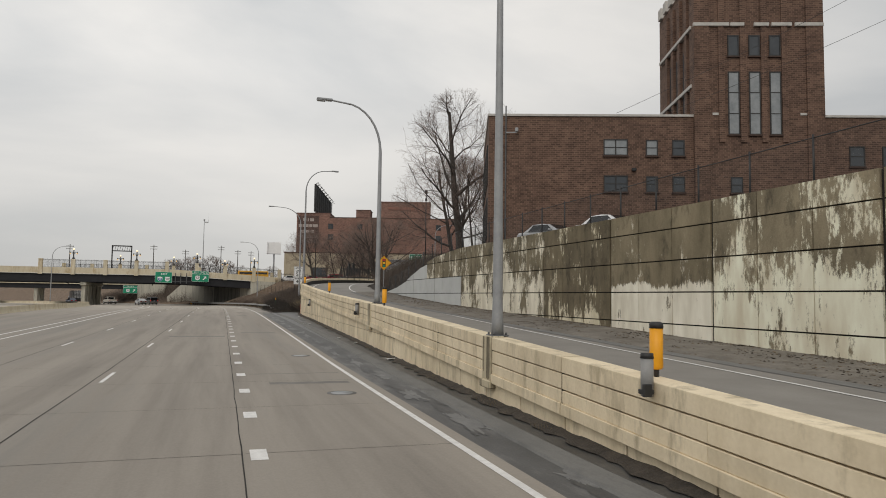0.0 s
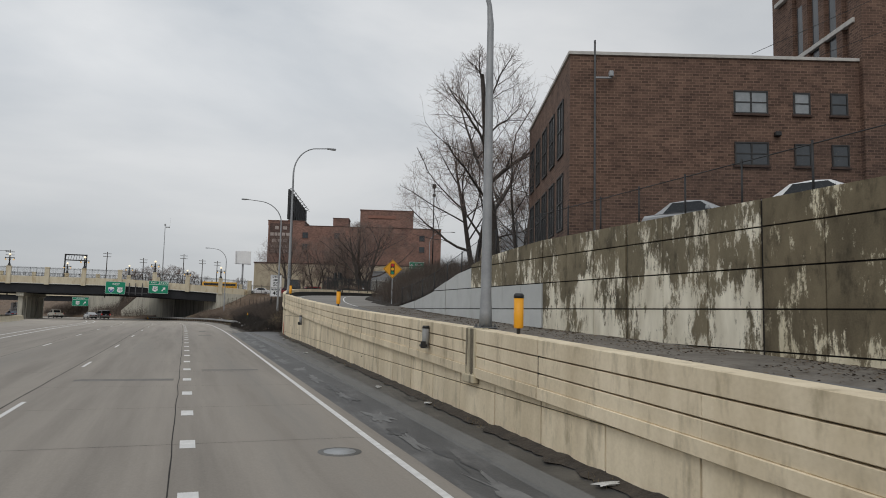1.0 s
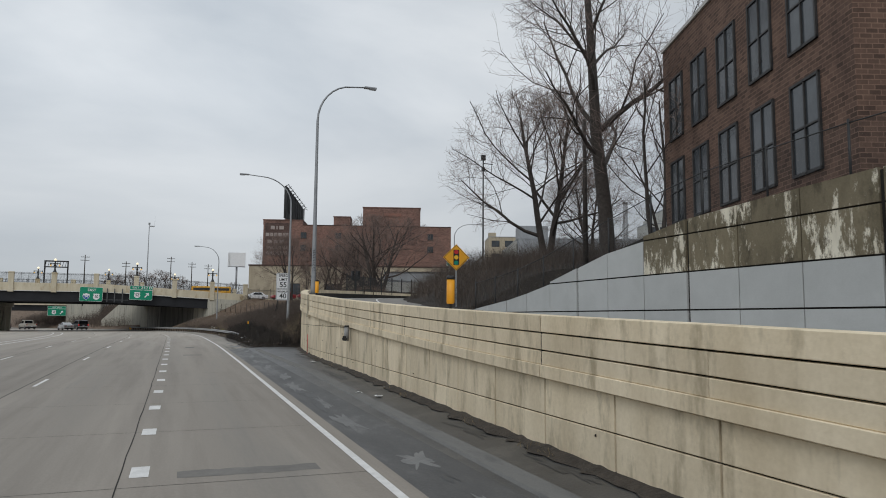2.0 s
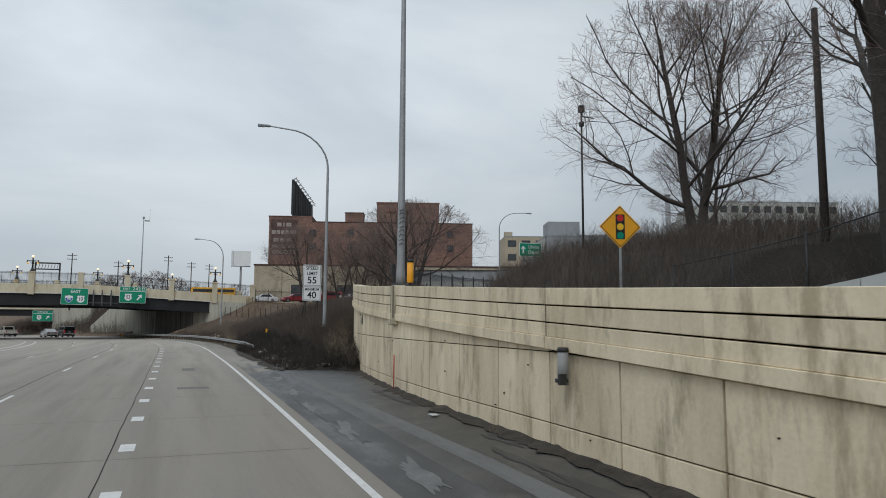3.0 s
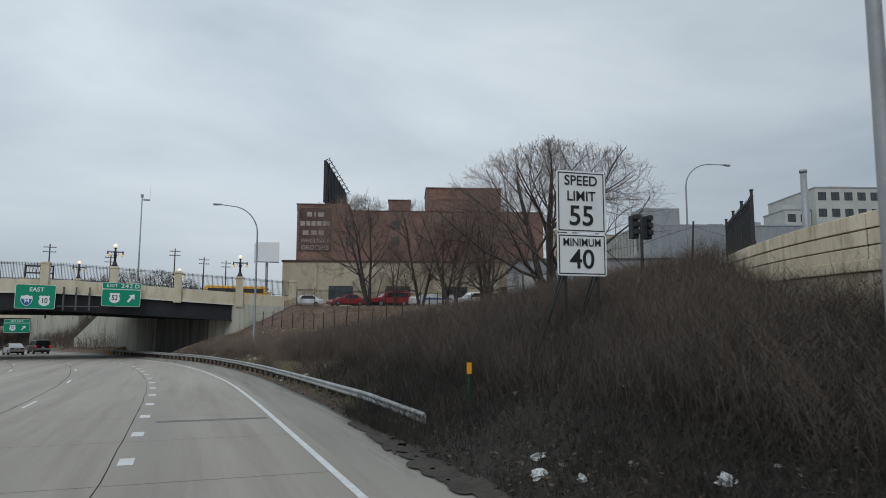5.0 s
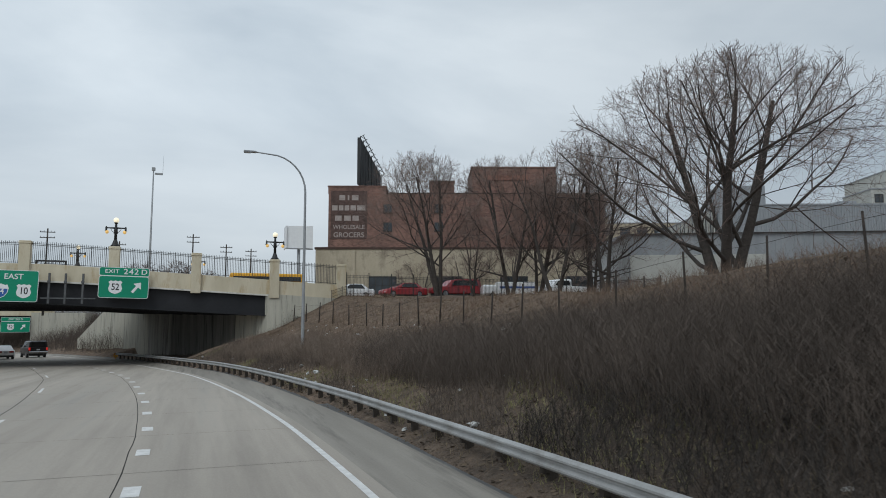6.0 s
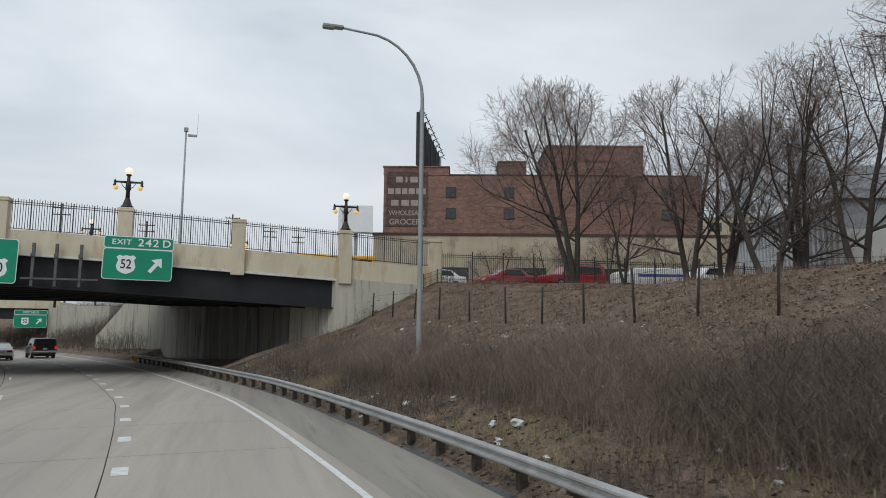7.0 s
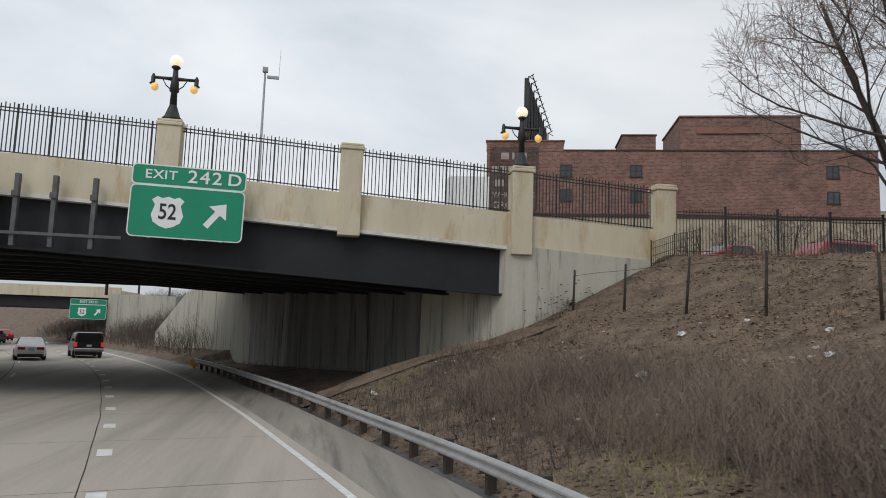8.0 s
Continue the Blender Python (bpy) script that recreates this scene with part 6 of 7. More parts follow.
def link_fence(name, pts, h, label, step=1):
    """Chain-link fence: round posts, top rail and a see-through mesh between them."""
    t = thing(name, pose(0, 0, 0), label, "fence")
    for i, p in enumerate(pts):
        tube("post", [(p[0], p[1], p[2] - 0.3), (p[0], p[1], p[2] + h + 0.12)], [0.045, 0.045], M_BLACK, t, 6)
    for a, b in zip(pts, pts[1:]):
        tube("rail", [(a[0], a[1], a[2] + h), (b[0], b[1], b[2] + h)], [0.022, 0.022], M_BLACK, t, 5)
        raw("mesh", [(a[0], a[1], a[2] + 0.03), (b[0], b[1], b[2] + 0.03), (b[0], b[1], b[2] + h), (a[0], a[1], a[2] + h)], [(0, 1, 2, 3)], M_MESH, t, "see-through black chain-link mesh")
    return t


link_fence("wall_fence", [(rw_x(y) + 0.5, y, min(rw_top(y), 6.6) - 0.3) for y in span(-15.0, 92.0, 33)], 2.1, "black chain-link fence along the top of the retaining wall")
pts = []
for y in span(97, 206, 34):
    x, yy = edge_point(y, lerp(y, [97, 125, 150, 165, 206], [21, 20, 17.0, 13.4, 13.4]))
    pts.append((x, yy, terrain(x, yy)))
pts = [p for p in pts if p[1] > 132]
bf = thing("bank_fence", pose(0, 0, 0), "dark leaning fence posts with slack wire on the bank", "fence")
rf = random.Random(9)
tops = []
for p in pts:
    top = (p[0] + rf.uniform(-0.12, 0.12), p[1] + rf.uniform(-0.12, 0.12), p[2] + rf.uniform(1.7, 2.15))
    tops.append(top)
    tube("post", [(p[0], p[1], p[2] - 0.3), top], [0.055, 0.045], M_DARKPOST, bf, 6)
for a, b in zip(tops, tops[1:]):
    m = ((a[0] + b[0]) / 2, (a[1] + b[1]) / 2, (a[2] + b[2]) / 2 - 0.22)
    tube("wire", [(a[0], a[1], a[2] - 0.25), m, (b[0], b[1], b[2] - 0.25)], [0.009, 0.009, 0.009], M_DARKPOST, bf, 4)


bmp = boxes((-0.014, 0.014, -0.014, 0.014, 0.03, 1.0))
PICKET = bpy.data.meshes.new("picket")
bmp.to_mesh(PICKET)
bmp.free()
PICKET.materials.append(M_BLACK)


def iron_fence(name, a, b, h, label):
    t = thing(name, pose(0, 0, 0), label, "fence")
    a, b = Vector(a), Vector(b)
    L = (b - a).length
    n = max(int(L / 2.4), 1)
    ang = math.atan2(b.y - a.y, b.x - a.x)
    for i in range(n + 1):
        q = a.lerp(b, i / n)
        o = part("post", boxes((-0.05, 0.05, -0.05, 0.05, -0.3, h + 0.2), (-0.065, 0.065, -0.065, 0.065, h + 0.2, h + 0.25), bevel=0.008), M_BLACK, t)
        o.matrix_basis = Matrix.Translation(q) @ Matrix.Rotation(ang, 4, "Z")
    for i in range(n):
        q, r = a.lerp(b, i / n), a.lerp(b, (i + 1) / n)
        w = (r - q).length
        base = Matrix.Translation((q.x, q.y, (q.z + r.z) / 2)) @ Matrix.Rotation(ang, 4, "Z")
        for z0 in (0.15, h - 0.25, h - 0.1):
            o = part("rail", boxes((0.05, w - 0.05, -0.02, 0.02, z0, z0 + 0.04)), M_BLACK, t)
            o.matrix_basis = base
        for j in range(1, 16):
            o = new("picket", PICKET)
            o.parent = t
            o.matrix_basis = base @ Matrix.Translation((w * j / 16, 0, 0)) @ Matrix.Diagonal((1, 1, h + (0.06 if j % 2 else 0.0), 1))
    return t


iron_fence("iron_fence", (18.7, 211.2, 6.45), (45.0, 205.0, 5.75), 2.15, "black iron picket fence along the top of the bank")
iron_fence("iron_fence", (45.0, 205.0, 5.75), (46.0, 193.0, 5.4), 2.15, "black iron picket fence beside the shed")
for ya, yb in ((132.5, 139.0), (139.0, 145.5), (145.5, 152.5)):
    a, b = wall_s(s_of_y(ya)), wall_s(s_of_y(yb))
    iron_fence("iron_fence", tuple(a[0] + a[2] * 0.3), tuple(b[0] + b[2] * 0.3), 1.9, "black iron railing on top of the curved end of the wall")
# short dark mesh panel at the wing of the bridge
wf2 = thing("wing_fence", pose(0, 0, 0), "low dark mesh fence panel at the end of the bridge wing", "fence")
wpts = [(16.9, 209.95, 5.75), (18.0, 209.85, 6.15), (19.2, 209.7, 6.45)]
for p in wpts:
    tube("post", [(p[0], p[1], p[2] - 0.6), (p[0], p[1], p[2] + 1.1)], [0.035, 0.035], M_DARKPOST, wf2, 6)
for a, b in zip(wpts, wpts[1:]):
    for k in range(13):
        f = k / 12
        q = [a[i] + (b[i] - a[i]) * f for i in range(3)]
        tube("bar", [(q[0], q[1], q[2] - 0.3), (q[0], q[1], q[2] + 1.0)], [0.016, 0.016], M_DARKPOST, wf2, 4)
    for h in (0.0, 0.35, 0.7, 1.0):
        tube("rail", [(a[0], a[1], a[2] + h), (b[0], b[1], b[2] + h)], [0.016, 0.016], M_DARKPOST, wf2, 4)


# ---- median barrier and left side ----
vs, fs = [], []
MB = [(-0.3, 0.0), (-0.22, 0.1), (-0.12, 0.35), (-0.09, 0.85), (0.09, 0.85), (0.12, 0.35), (0.22, 0.1), (0.3, 0.0)]
ys = span(-60, 420, 160)
for y in ys:
    for du, h in MB:
        x, yy = edge_point(y, -31.0 + du)
        vs.append((x, yy, road_z(y) + h))
for i in range(len(ys) - 1):
    for j in range(7):
        a = i * 8 + j
        fs.append((a, a + 1, a + 9, a + 8))
raw("median_barrier", vs, fs, M_BRIDGE, None, "low tan concrete median barrier between the carriageways", "structure")


# ---- vehicles ----
M_TYRE = surf("tyre_rubber", (0.012, 0.012, 0.012), (0.025, 0.025, 0.025), 0.85, 6)
M_RIM = surf("alloy_rim", (0.25, 0.25, 0.26), (0.4, 0.4, 0.41), 0.4, 4, metal=0.7)
M_CARGLASS = plain("tinted_car_glass", (0.012, 0.014, 0.016), 0.08)
M_TAIL = plain("red_tail_lamp", (0.32, 0.01, 0.01), 0.25)
M_BRAKE = plain("lit_brake_lamp", (0.75, 0.03, 0.02), 0.3, 0.0, 0.28)
M_CHROME = plain("chrome", (0.5, 0.5, 0.5), 0.2, 1.0)
M_PLATE = plain("pale_plate", (0.45, 0.47, 0.5), 0.5)
M_TRIM = plain("black_plastic_trim", (0.02, 0.02, 0.02), 0.6)


def loft(name, sections, material, parent, smooth=False):
    """A body from cross-sections (y, half-width low, half-width high, z low, z high, chamfer)."""
    vs, fs = [], []
    for y, wl, wh, zl, zh, c in sections:
        ring = [(-wl + c, zl), (wl - c, zl), (wl, zl + c), (wh, zh - c), (wh - c, zh), (-wh + c, zh), (-wh, zh - c), (-wl, zl + c)]
        vs += [(x, y, z) for x, z in ring]
    for i in range(len(sections) - 1):
        for j in range(8):
            a, b = i * 8 + j, i * 8 + (j + 1) % 8
            fs.append((a, b, b + 8, a + 8))
    fs += [tuple(range(8))[::-1], tuple((len(sections) - 1) * 8 + j for j in range(8))]
    return raw(name, vs, fs, material, parent, smooth=smooth)


def wheel(parent, x, y, r, w=0.22):
    bm = bmesh.new()
    rr = Matrix.Rotation(math.pi / 2, 4, "Y")
    bmesh.ops.create_cone(bm, cap_ends=True, segments=20, radius1=r, radius2=r, depth=w, matrix=Matrix.Translation((x, y, r)) @ rr)
    bmesh.ops.bevel(bm, geom=[e for e in bm.edges if abs(e.verts[0].co.x - e.verts[1].co.x) < 1e-5], offset=0.03, segments=1, affect="EDGES")
    tyre = part("wheel", bm, M_TYRE, parent)
    s = 1 if x > 0 else -1
    bm = bmesh.new()
    bmesh.ops.create_cone(bm, cap_ends=True, segments=16, radius1=r * 0.62, radius2=r * 0.55, depth=0.03, matrix=Matrix.Translation((x + s * (w / 2 + 0.005), y, r)) @ rr)
    part("rim", bm, M_RIM, tyre)


def car(kind, m, paint, label, brake=False, group="traffic"):
    """A road vehicle whose nose points to +y, standing on z = 0, its rear at y = 0."""
    t = thing({"suv": "suv", "sedan": "sedan", "pickup": "pickup_truck"}[kind], m @ Matrix.Scale(1 / UNIT, 4), label, "car", group)
    if kind == "sedan":
        L, W, zb, zs, zr, wr = 4.6, 0.90, 0.22, 0.92, 1.43, 0.32
        loft("body", [(0.0, W - 0.16, W - 0.14, 0.34, 0.86, 0.08), (0.12, W - 0.04, W - 0.08, 0.26, 0.96, 0.09), (0.9, W, W - 0.05, zb, 0.97, 0.09), (2.9, W, W - 0.05, zb, 0.92, 0.09),
                      (4.2, W - 0.02, W - 0.1, zb, 0.80, 0.1), (L - 0.05, W - 0.18, W - 0.25, 0.3, 0.66, 0.1), (L, W - 0.3, W - 0.35, 0.36, 0.58, 0.08)], paint, t)
        loft("cabin", [(0.55, W - 0.12, W - 0.2, 0.93, 0.97, 0.015), (1.15, W - 0.1, W - 0.27, 0.93, zr - 0.03, 0.06), (1.9, W - 0.09, W - 0.26, 0.92, zr, 0.06), (2.5, W - 0.09, W - 0.27, 0.9, zr - 0.06, 0.06), (3.45, W - 0.1, W - 0.2, 0.88, 0.92, 0.015)], paint, t)
        raw("rear_window", [(-0.66, 0.62, 0.985), (0.66, 0.62, 0.985), (0.56, 1.12, 1.38), (-0.56, 1.12, 1.38)], [(0, 1, 2, 3)], M_CARGLASS, t)
        raw("windscreen", [(-0.68, 3.36, 0.95), (0.68, 3.36, 0.95), (0.57, 2.58, 1.37), (-0.57, 2.58, 1.37)], [(3, 2, 1, 0)], M_CARGLASS, t)
        for s in (-1, 1):
            raw("side_window", [(s * 0.815, 1.0, 0.98), (s * 0.815, 3.0, 0.96), (s * 0.66, 2.45, 1.34), (s * 0.66, 1.3, 1.37)], [(0, 1, 2, 3) if s > 0 else (3, 2, 1, 0)], M_CARGLASS, t)
            part("tail_lamp", boxes((s * 0.52 - 0.2, s * 0.52 + 0.2, -0.03, 0.1, 0.68, 0.84), bevel=0.02), M_BRAKE if brake else M_TAIL, t)
            part("mirror", boxes((s * 0.97 - 0.09, s * 0.97 + 0.09, 2.85, 2.95, 0.95, 1.08), bevel=0.02), paint, t)
        part("plate", boxes((-0.16, 0.16, -0.035, 0.0, 0.62, 0.78)), M_PLATE, t)
        part("bumper", boxes((-0.72, 0.72, -0.05, 0.06, 0.26, 0.42), bevel=0.03), M_TRIM, t)
        wy = (0.95, 3.7)
    elif kind == "suv":
        L, W, zr, wr = 4.9, 0.96, 1.82, 0.38
        loft("body", [(0.0, W - 0.06, W - 0.06, 0.48, 1.10, 0.06), (0.1, W, W - 0.02, 0.42, 1.14, 0.08), (3.2, W, W - 0.03, 0.38, 1.12, 0.08), (4.5, W - 0.02, W - 0.06, 0.4, 1.08, 0.1), (L, W - 0.14, W - 0.18, 0.46, 0.98, 0.1)], paint, t)
        loft("cabin", [(0.06, W - 0.06, W - 0.16, 1.08, zr - 0.06, 0.07), (0.3, W - 0.05, W - 0.15, 1.08, zr, 0.07), (2.6, W - 0.05, W - 0.16, 1.08, zr - 0.01, 0.07), (3.1, W - 0.06, W - 0.2, 1.06, zr - 0.12, 0.07), (3.75, W - 0.08, W - 0.12, 1.05, 1.1, 0.015)], paint, t)
        raw("rear_window", [(-0.72, 0.03, 1.18), (0.72, 0.03, 1.18), (0.66, 0.04, 1.66), (-0.66, 0.04, 1.66)], [(0, 1, 2, 3)], M_CARGLASS, t)
        for s in (-1, 1):
            raw("side_window", [(s * 0.905, 0.35, 1.2), (s * 0.905, 3.2, 1.18), (s * 0.83, 2.85, 1.66), (s * 0.83, 0.42, 1.68)], [(0, 1, 2, 3) if s > 0 else (3, 2, 1, 0)], M_CARGLASS, t)
            part("tail_lamp", boxes((s * 0.84 - 0.09, s * 0.84 + 0.09, -0.03, 0.08, 0.80, 1.10), bevel=0.02), M_BRAKE if brake else M_TAIL, t)
            part("mirror", boxes((s * 1.06 - 0.11, s * 1.06 + 0.11, 3.05, 3.18, 1.15, 1.36), bevel=0.03), M_TRIM, t)
            part("roof_rail", boxes((s * 0.72 - 0.02, s * 0.72 + 0.02, 0.4, 2.6, zr + 0.02, zr + 0.06), bevel=0.01), M_TRIM, t)
        part("bumper", boxes((-0.93, 0.93, -0.10, 0.06, 0.48, 0.68), bevel=0.04), M_CHROME, t)
        part("plate", boxes((-0.16, 0.16, -0.03, 0.0, 0.80, 0.94)), M_PLATE, t)
        tube("exhaust", [(0.5, -0.05, 0.38), (0.5, 0.6, 0.4)], [0.04, 0.04], M_CHROME, t, 8)
        wy = (1.0, 3.85)
    else:
        L, W, zr, wr = 5.6, 0.97, 1.85, 0.39
        loft("body", [(0.0, W - 0.04, W - 0.04, 0.56, 1.14, 0.05), (1.9, W, W - 0.02, 0.5, 1.15, 0.07), (4.0, W, W - 0.02, 0.45, 1.16, 0.08), (5.2, W - 0.03, W - 0.08, 0.45, 1.1, 0.1), (L, W - 0.12, W - 0.16, 0.5, 1.0, 0.1)], paint, t)
        loft("cabin", [(1.95, W - 0.05, W - 0.16, 1.12, zr - 0.02, 0.07), (2.3, W - 0.05, W - 0.16, 1.12, zr, 0.07), (3.5, W - 0.05, W - 0.18, 1.1, zr - 0.05, 0.07), (4.25, W - 0.07, W - 0.12, 1.1, 1.16, 0.015)], paint, t)
        part("bed", boxes((-0.8, 0.8, 0.12, 1.85, 1.09, 1.165)), M_TRIM, t)
        raw("rear_window", [(-0.7, 1.93, 1.25), (0.7, 1.93, 1.25), (0.66, 1.94, 1.72), (-0.66, 1.94, 1.72)], [(0, 1, 2, 3)], M_CARGLASS, t)
        for s in (-1, 1):
            raw("side_window", [(s * 0.915, 2.1, 1.22), (s * 0.915, 3.9, 1.2), (s * 0.84, 3.4, 1.68), (s * 0.83, 2.2, 1.7)], [(0, 1, 2, 3) if s > 0 else (3, 2, 1, 0)], M_CARGLASS, t)
            part("tail_lamp", boxes((s * 0.86 - 0.07, s * 0.86 + 0.07, -0.03, 0.08, 0.82, 1.1), bevel=0.02), M_BRAKE if brake else M_TAIL, t)
            part("mirror", boxes((s * 1.07 - 0.11, s * 1.07 + 0.11, 3.5, 3.62, 1.2, 1.42), bevel=0.03), M_TRIM, t)
        part("bumper", boxes((-0.95, 0.95, -0.14, 0.04, 0.5, 0.7), bevel=0.04), M_CHROME, t)
        part("plate", boxes((-0.16, 0.16, -0.15, -0.12, 0.55, 0.67)), M_PLATE, t)
        wy = (1.15, 4.6)
    part("underbody", boxes((-W + 0.12, W - 0.12, 0.15, L - 0.3, 0.2, 0.46)), M_TRIM, t)
    for y in wy:
        for s in (-1, 1):
            wheel(t, s * (W - 0.12), y, wr)
    return t


def paint(name, c, rough=0.28):
    m = surf(name, tuple(v * 0.9 for v in c), c, rough, 1.5, 20, 0.0)
    m.node_tree.nodes["Principled BSDF"].inputs["Coat Weight"].default_value = 0.5
    return m


P_BLACK = paint("black_car_paint", (0.012, 0.012, 0.015))
P_WHITE = paint("white_car_paint", (0.85, 0.85, 0.85))
P_BEIGE = paint("beige_car_paint", (0.45, 0.42, 0.36))
P_RED = paint("red_car_paint", (0.30, 0.015, 0.02))
P_GREY = paint("grey_car_paint", (0.10, 0.105, 0.11))
P_BLUE = paint("dark_blue_car_paint", (0.03, 0.04, 0.07))
P_SILVER = paint("silver_car_paint", (0.42, 0.43, 0.44))


def on_road(y, u):
    x, yy = edge_point(y, u)
    dx = (spline(y + 1, EDGE) - spline(y - 1, EDGE)) / 2
    return pose(x, yy, road_z(y) + 0.0, math.degrees(math.atan((road_z(y + 2) - road_z(y - 2)) / 4)), 0, math.degrees(math.atan(-dx)))


car("suv", on_road(253.0, -3.4), P_BLACK, "black suv with lit brake lamps in the exit lane", True)
car("sedan", on_road(248.0, -8.3), P_WHITE, "white four-door sedan on the motorway")
car("pickup", on_road(268.0, -11.5), P_BEIGE, "beige pickup truck on the motorway")
car("sedan", on_road(300.0, -6.7), P_GREY, "dark grey sedan on the motorway")
car("sedan", on_road(292.0, -16.0), P_BLUE, "dark blue sedan on the motorway")
car("sedan", on_road(318.0, -2.3), P_RED, "red sedan in the exit lane", True)


def lorry(m):
    t = thing("lorry", m @ Matrix.Scale(1 / UNIT, 4), "dark lorry with a slatted open trailer", "lorry", "traffic")
    part("cab", boxes((-1.2, 1.2, 10.2, 12.4, 0.9, 3.5), bevel=0.12), P_BLUE, t)
    part("bonnet", boxes((-1.0, 1.0, 12.3, 14.0, 0.7, 2.0), bevel=0.15), P_BLUE, t)
    part("bed", boxes((-1.25, 1.25, 0, 10.0, 1.05, 1.35), bevel=0.02), M_TRIM, t)
    for k in range(6):
        for s in (-1, 1):
            part("slat", boxes((s * 1.23 - 0.03, s * 1.23 + 0.03, 0.05, 9.95, 1.45 + k * 0.36, 1.70 + k * 0.36)), M_STEEL, t)
        part("tail_slat", boxes((-1.2, 1.2, -0.03, 0.03, 1.45 + k * 0.36, 1.70 + k * 0.36)), M_STEEL, t)
    for y in span(0.1, 9.9, 8):
        for s in (-1, 1):
            part("stake", boxes((s * 1.28 - 0.04, s * 1.28 + 0.04, y - 0.05, y + 0.05, 1.2, 3.65)), M_TRIM, t)
    for y in (1.4, 2.7, 9.2, 13.0):
        for s in (-1, 1):
            wheel(t, s * 1.05, y, 0.5, 0.3)
    part("chassis", boxes((-0.5, 0.5, 0.2, 13.5, 0.6, 1.06)), M_TRIM, t)
    return t


lorry(on_road(290.0, -11.5))

# parked cars behind the tall wall and on the lot beyond the bank
for kind, x, y, rot, pt, lab in (("sedan", 25.3, 56.5, 200, P_SILVER, "silver sedan parked behind the chain-link fence"), ("sedan", 27.6, 51.0, 195, P_WHITE, "white sedan parked behind the chain-link fence"),
                                 ("sedan", 30.0, 45.5, 200, P_RED, "red sedan parked behind the chain-link fence"), ("sedan", 32.5, 40.0, 195, P_GREY, "grey sedan parked behind the chain-link fence"),
                                 ("sedan", 36.0, 35.0, 200, P_SILVER, "silver sedan parked behind the chain-link fence")):
    car(kind, pose(x, y, terrain(x, y) + 0.02, 0, 0, rot), pt, lab, group="parked cars")
for kind, x, y, rot, pt, lab in (("sedan", 31, 222, 100, P_RED, "red sedan parked behind the iron fence"), ("suv", 38, 221, 95, P_RED, "dark red suv parked behind the iron fence"), ("sedan", 24.5, 224, 100, P_WHITE, "white sedan parked behind the iron fence"),
                                 ("pickup", 52, 218, 95, P_WHITE, "white pickup truck parked behind the iron fence")):
    car(kind, pose(x, y, terrain(x, y) + 0.02, 0, 0, rot), pt, lab, group="parked cars")
rv = thing("delivery_van", pose(43, 214, terrain(43, 214) + 0.02, 0, 0, 76), "white box van parked behind the iron fence", "van")
part("box", boxes((-1.1, 1.1, 0, 5.0, 0.5, 2.1), bevel=0.08), P_WHITE, rv)
part("cab", boxes((-1.0, 1.0, 5.0, 6.8, 0.5, 1.75), bevel=0.2), P_WHITE, rv)
part("stripe", boxes((-1.12, 1.12, 0.3, 4.7, 1.3, 1.55)), plain("blue_stripe", (0.05, 0.1, 0.3), 0.5), rv)
for y in (1.0, 5.6):
    for s in (-1, 1):
        wheel(rv, s * 0.95, y, 0.38)
bus = thing("yellow_bus", pose(16.0, 226, 7.35 + deck(6), 0, 3, 90), "yellow bus standing on the bridge", "bus")
part("body", boxes((-1.2, 1.2, 0, 9.0, 0.5, 2.6), bevel=0.15), plain("bus_yellow", (0.75, 0.38, 0.02), 0.4), bus)
part("windows", boxes((-1.22, 1.22, 0.4, 8.6, 1.6, 2.2)), M_CARGLASS, bus)
for y in (1.6, 7.0):
    for s in (-1, 1):
        wheel(bus, s * 1.05, y, 0.48)


# manhole in the exit lane
for x, yy in ((5.35, 27.3), (5.57, 41.55)):
    mh = thing("manhole_cover", pose(x, yy, road_z(yy)), "round pale worn manhole cover in the lane", "manhole cover")
    tube("ring", [(0, 0, -0.05), (0, 0, 0.012)], [0.5, 0.49], M_GUTTER, mh, 24)
    tube("lid", [(0, 0, -0.05), (0, 0, 0.018)], [0.36, 0.36], M_STEEL, mh, 24)


# ---- trees ----
def reach(p, d, c, ax):
    """Distance from p along d to the crown's rounded outline."""
    q = Vector(((p.x - c.x) / ax.x, (p.y - c.y) / ax.y, (p.z - c.z) / ax.z))
    e = Vector((d.x / ax.x, d.y / ax.y, d.z / ax.z))
    aa, bb, cc = e.dot(e), q.dot(e), q.dot(q) - 1
    disc = bb * bb - aa * cc
    return 0.0 if disc < 0 else max((-bb + math.sqrt(disc)) / aa, 0.0)


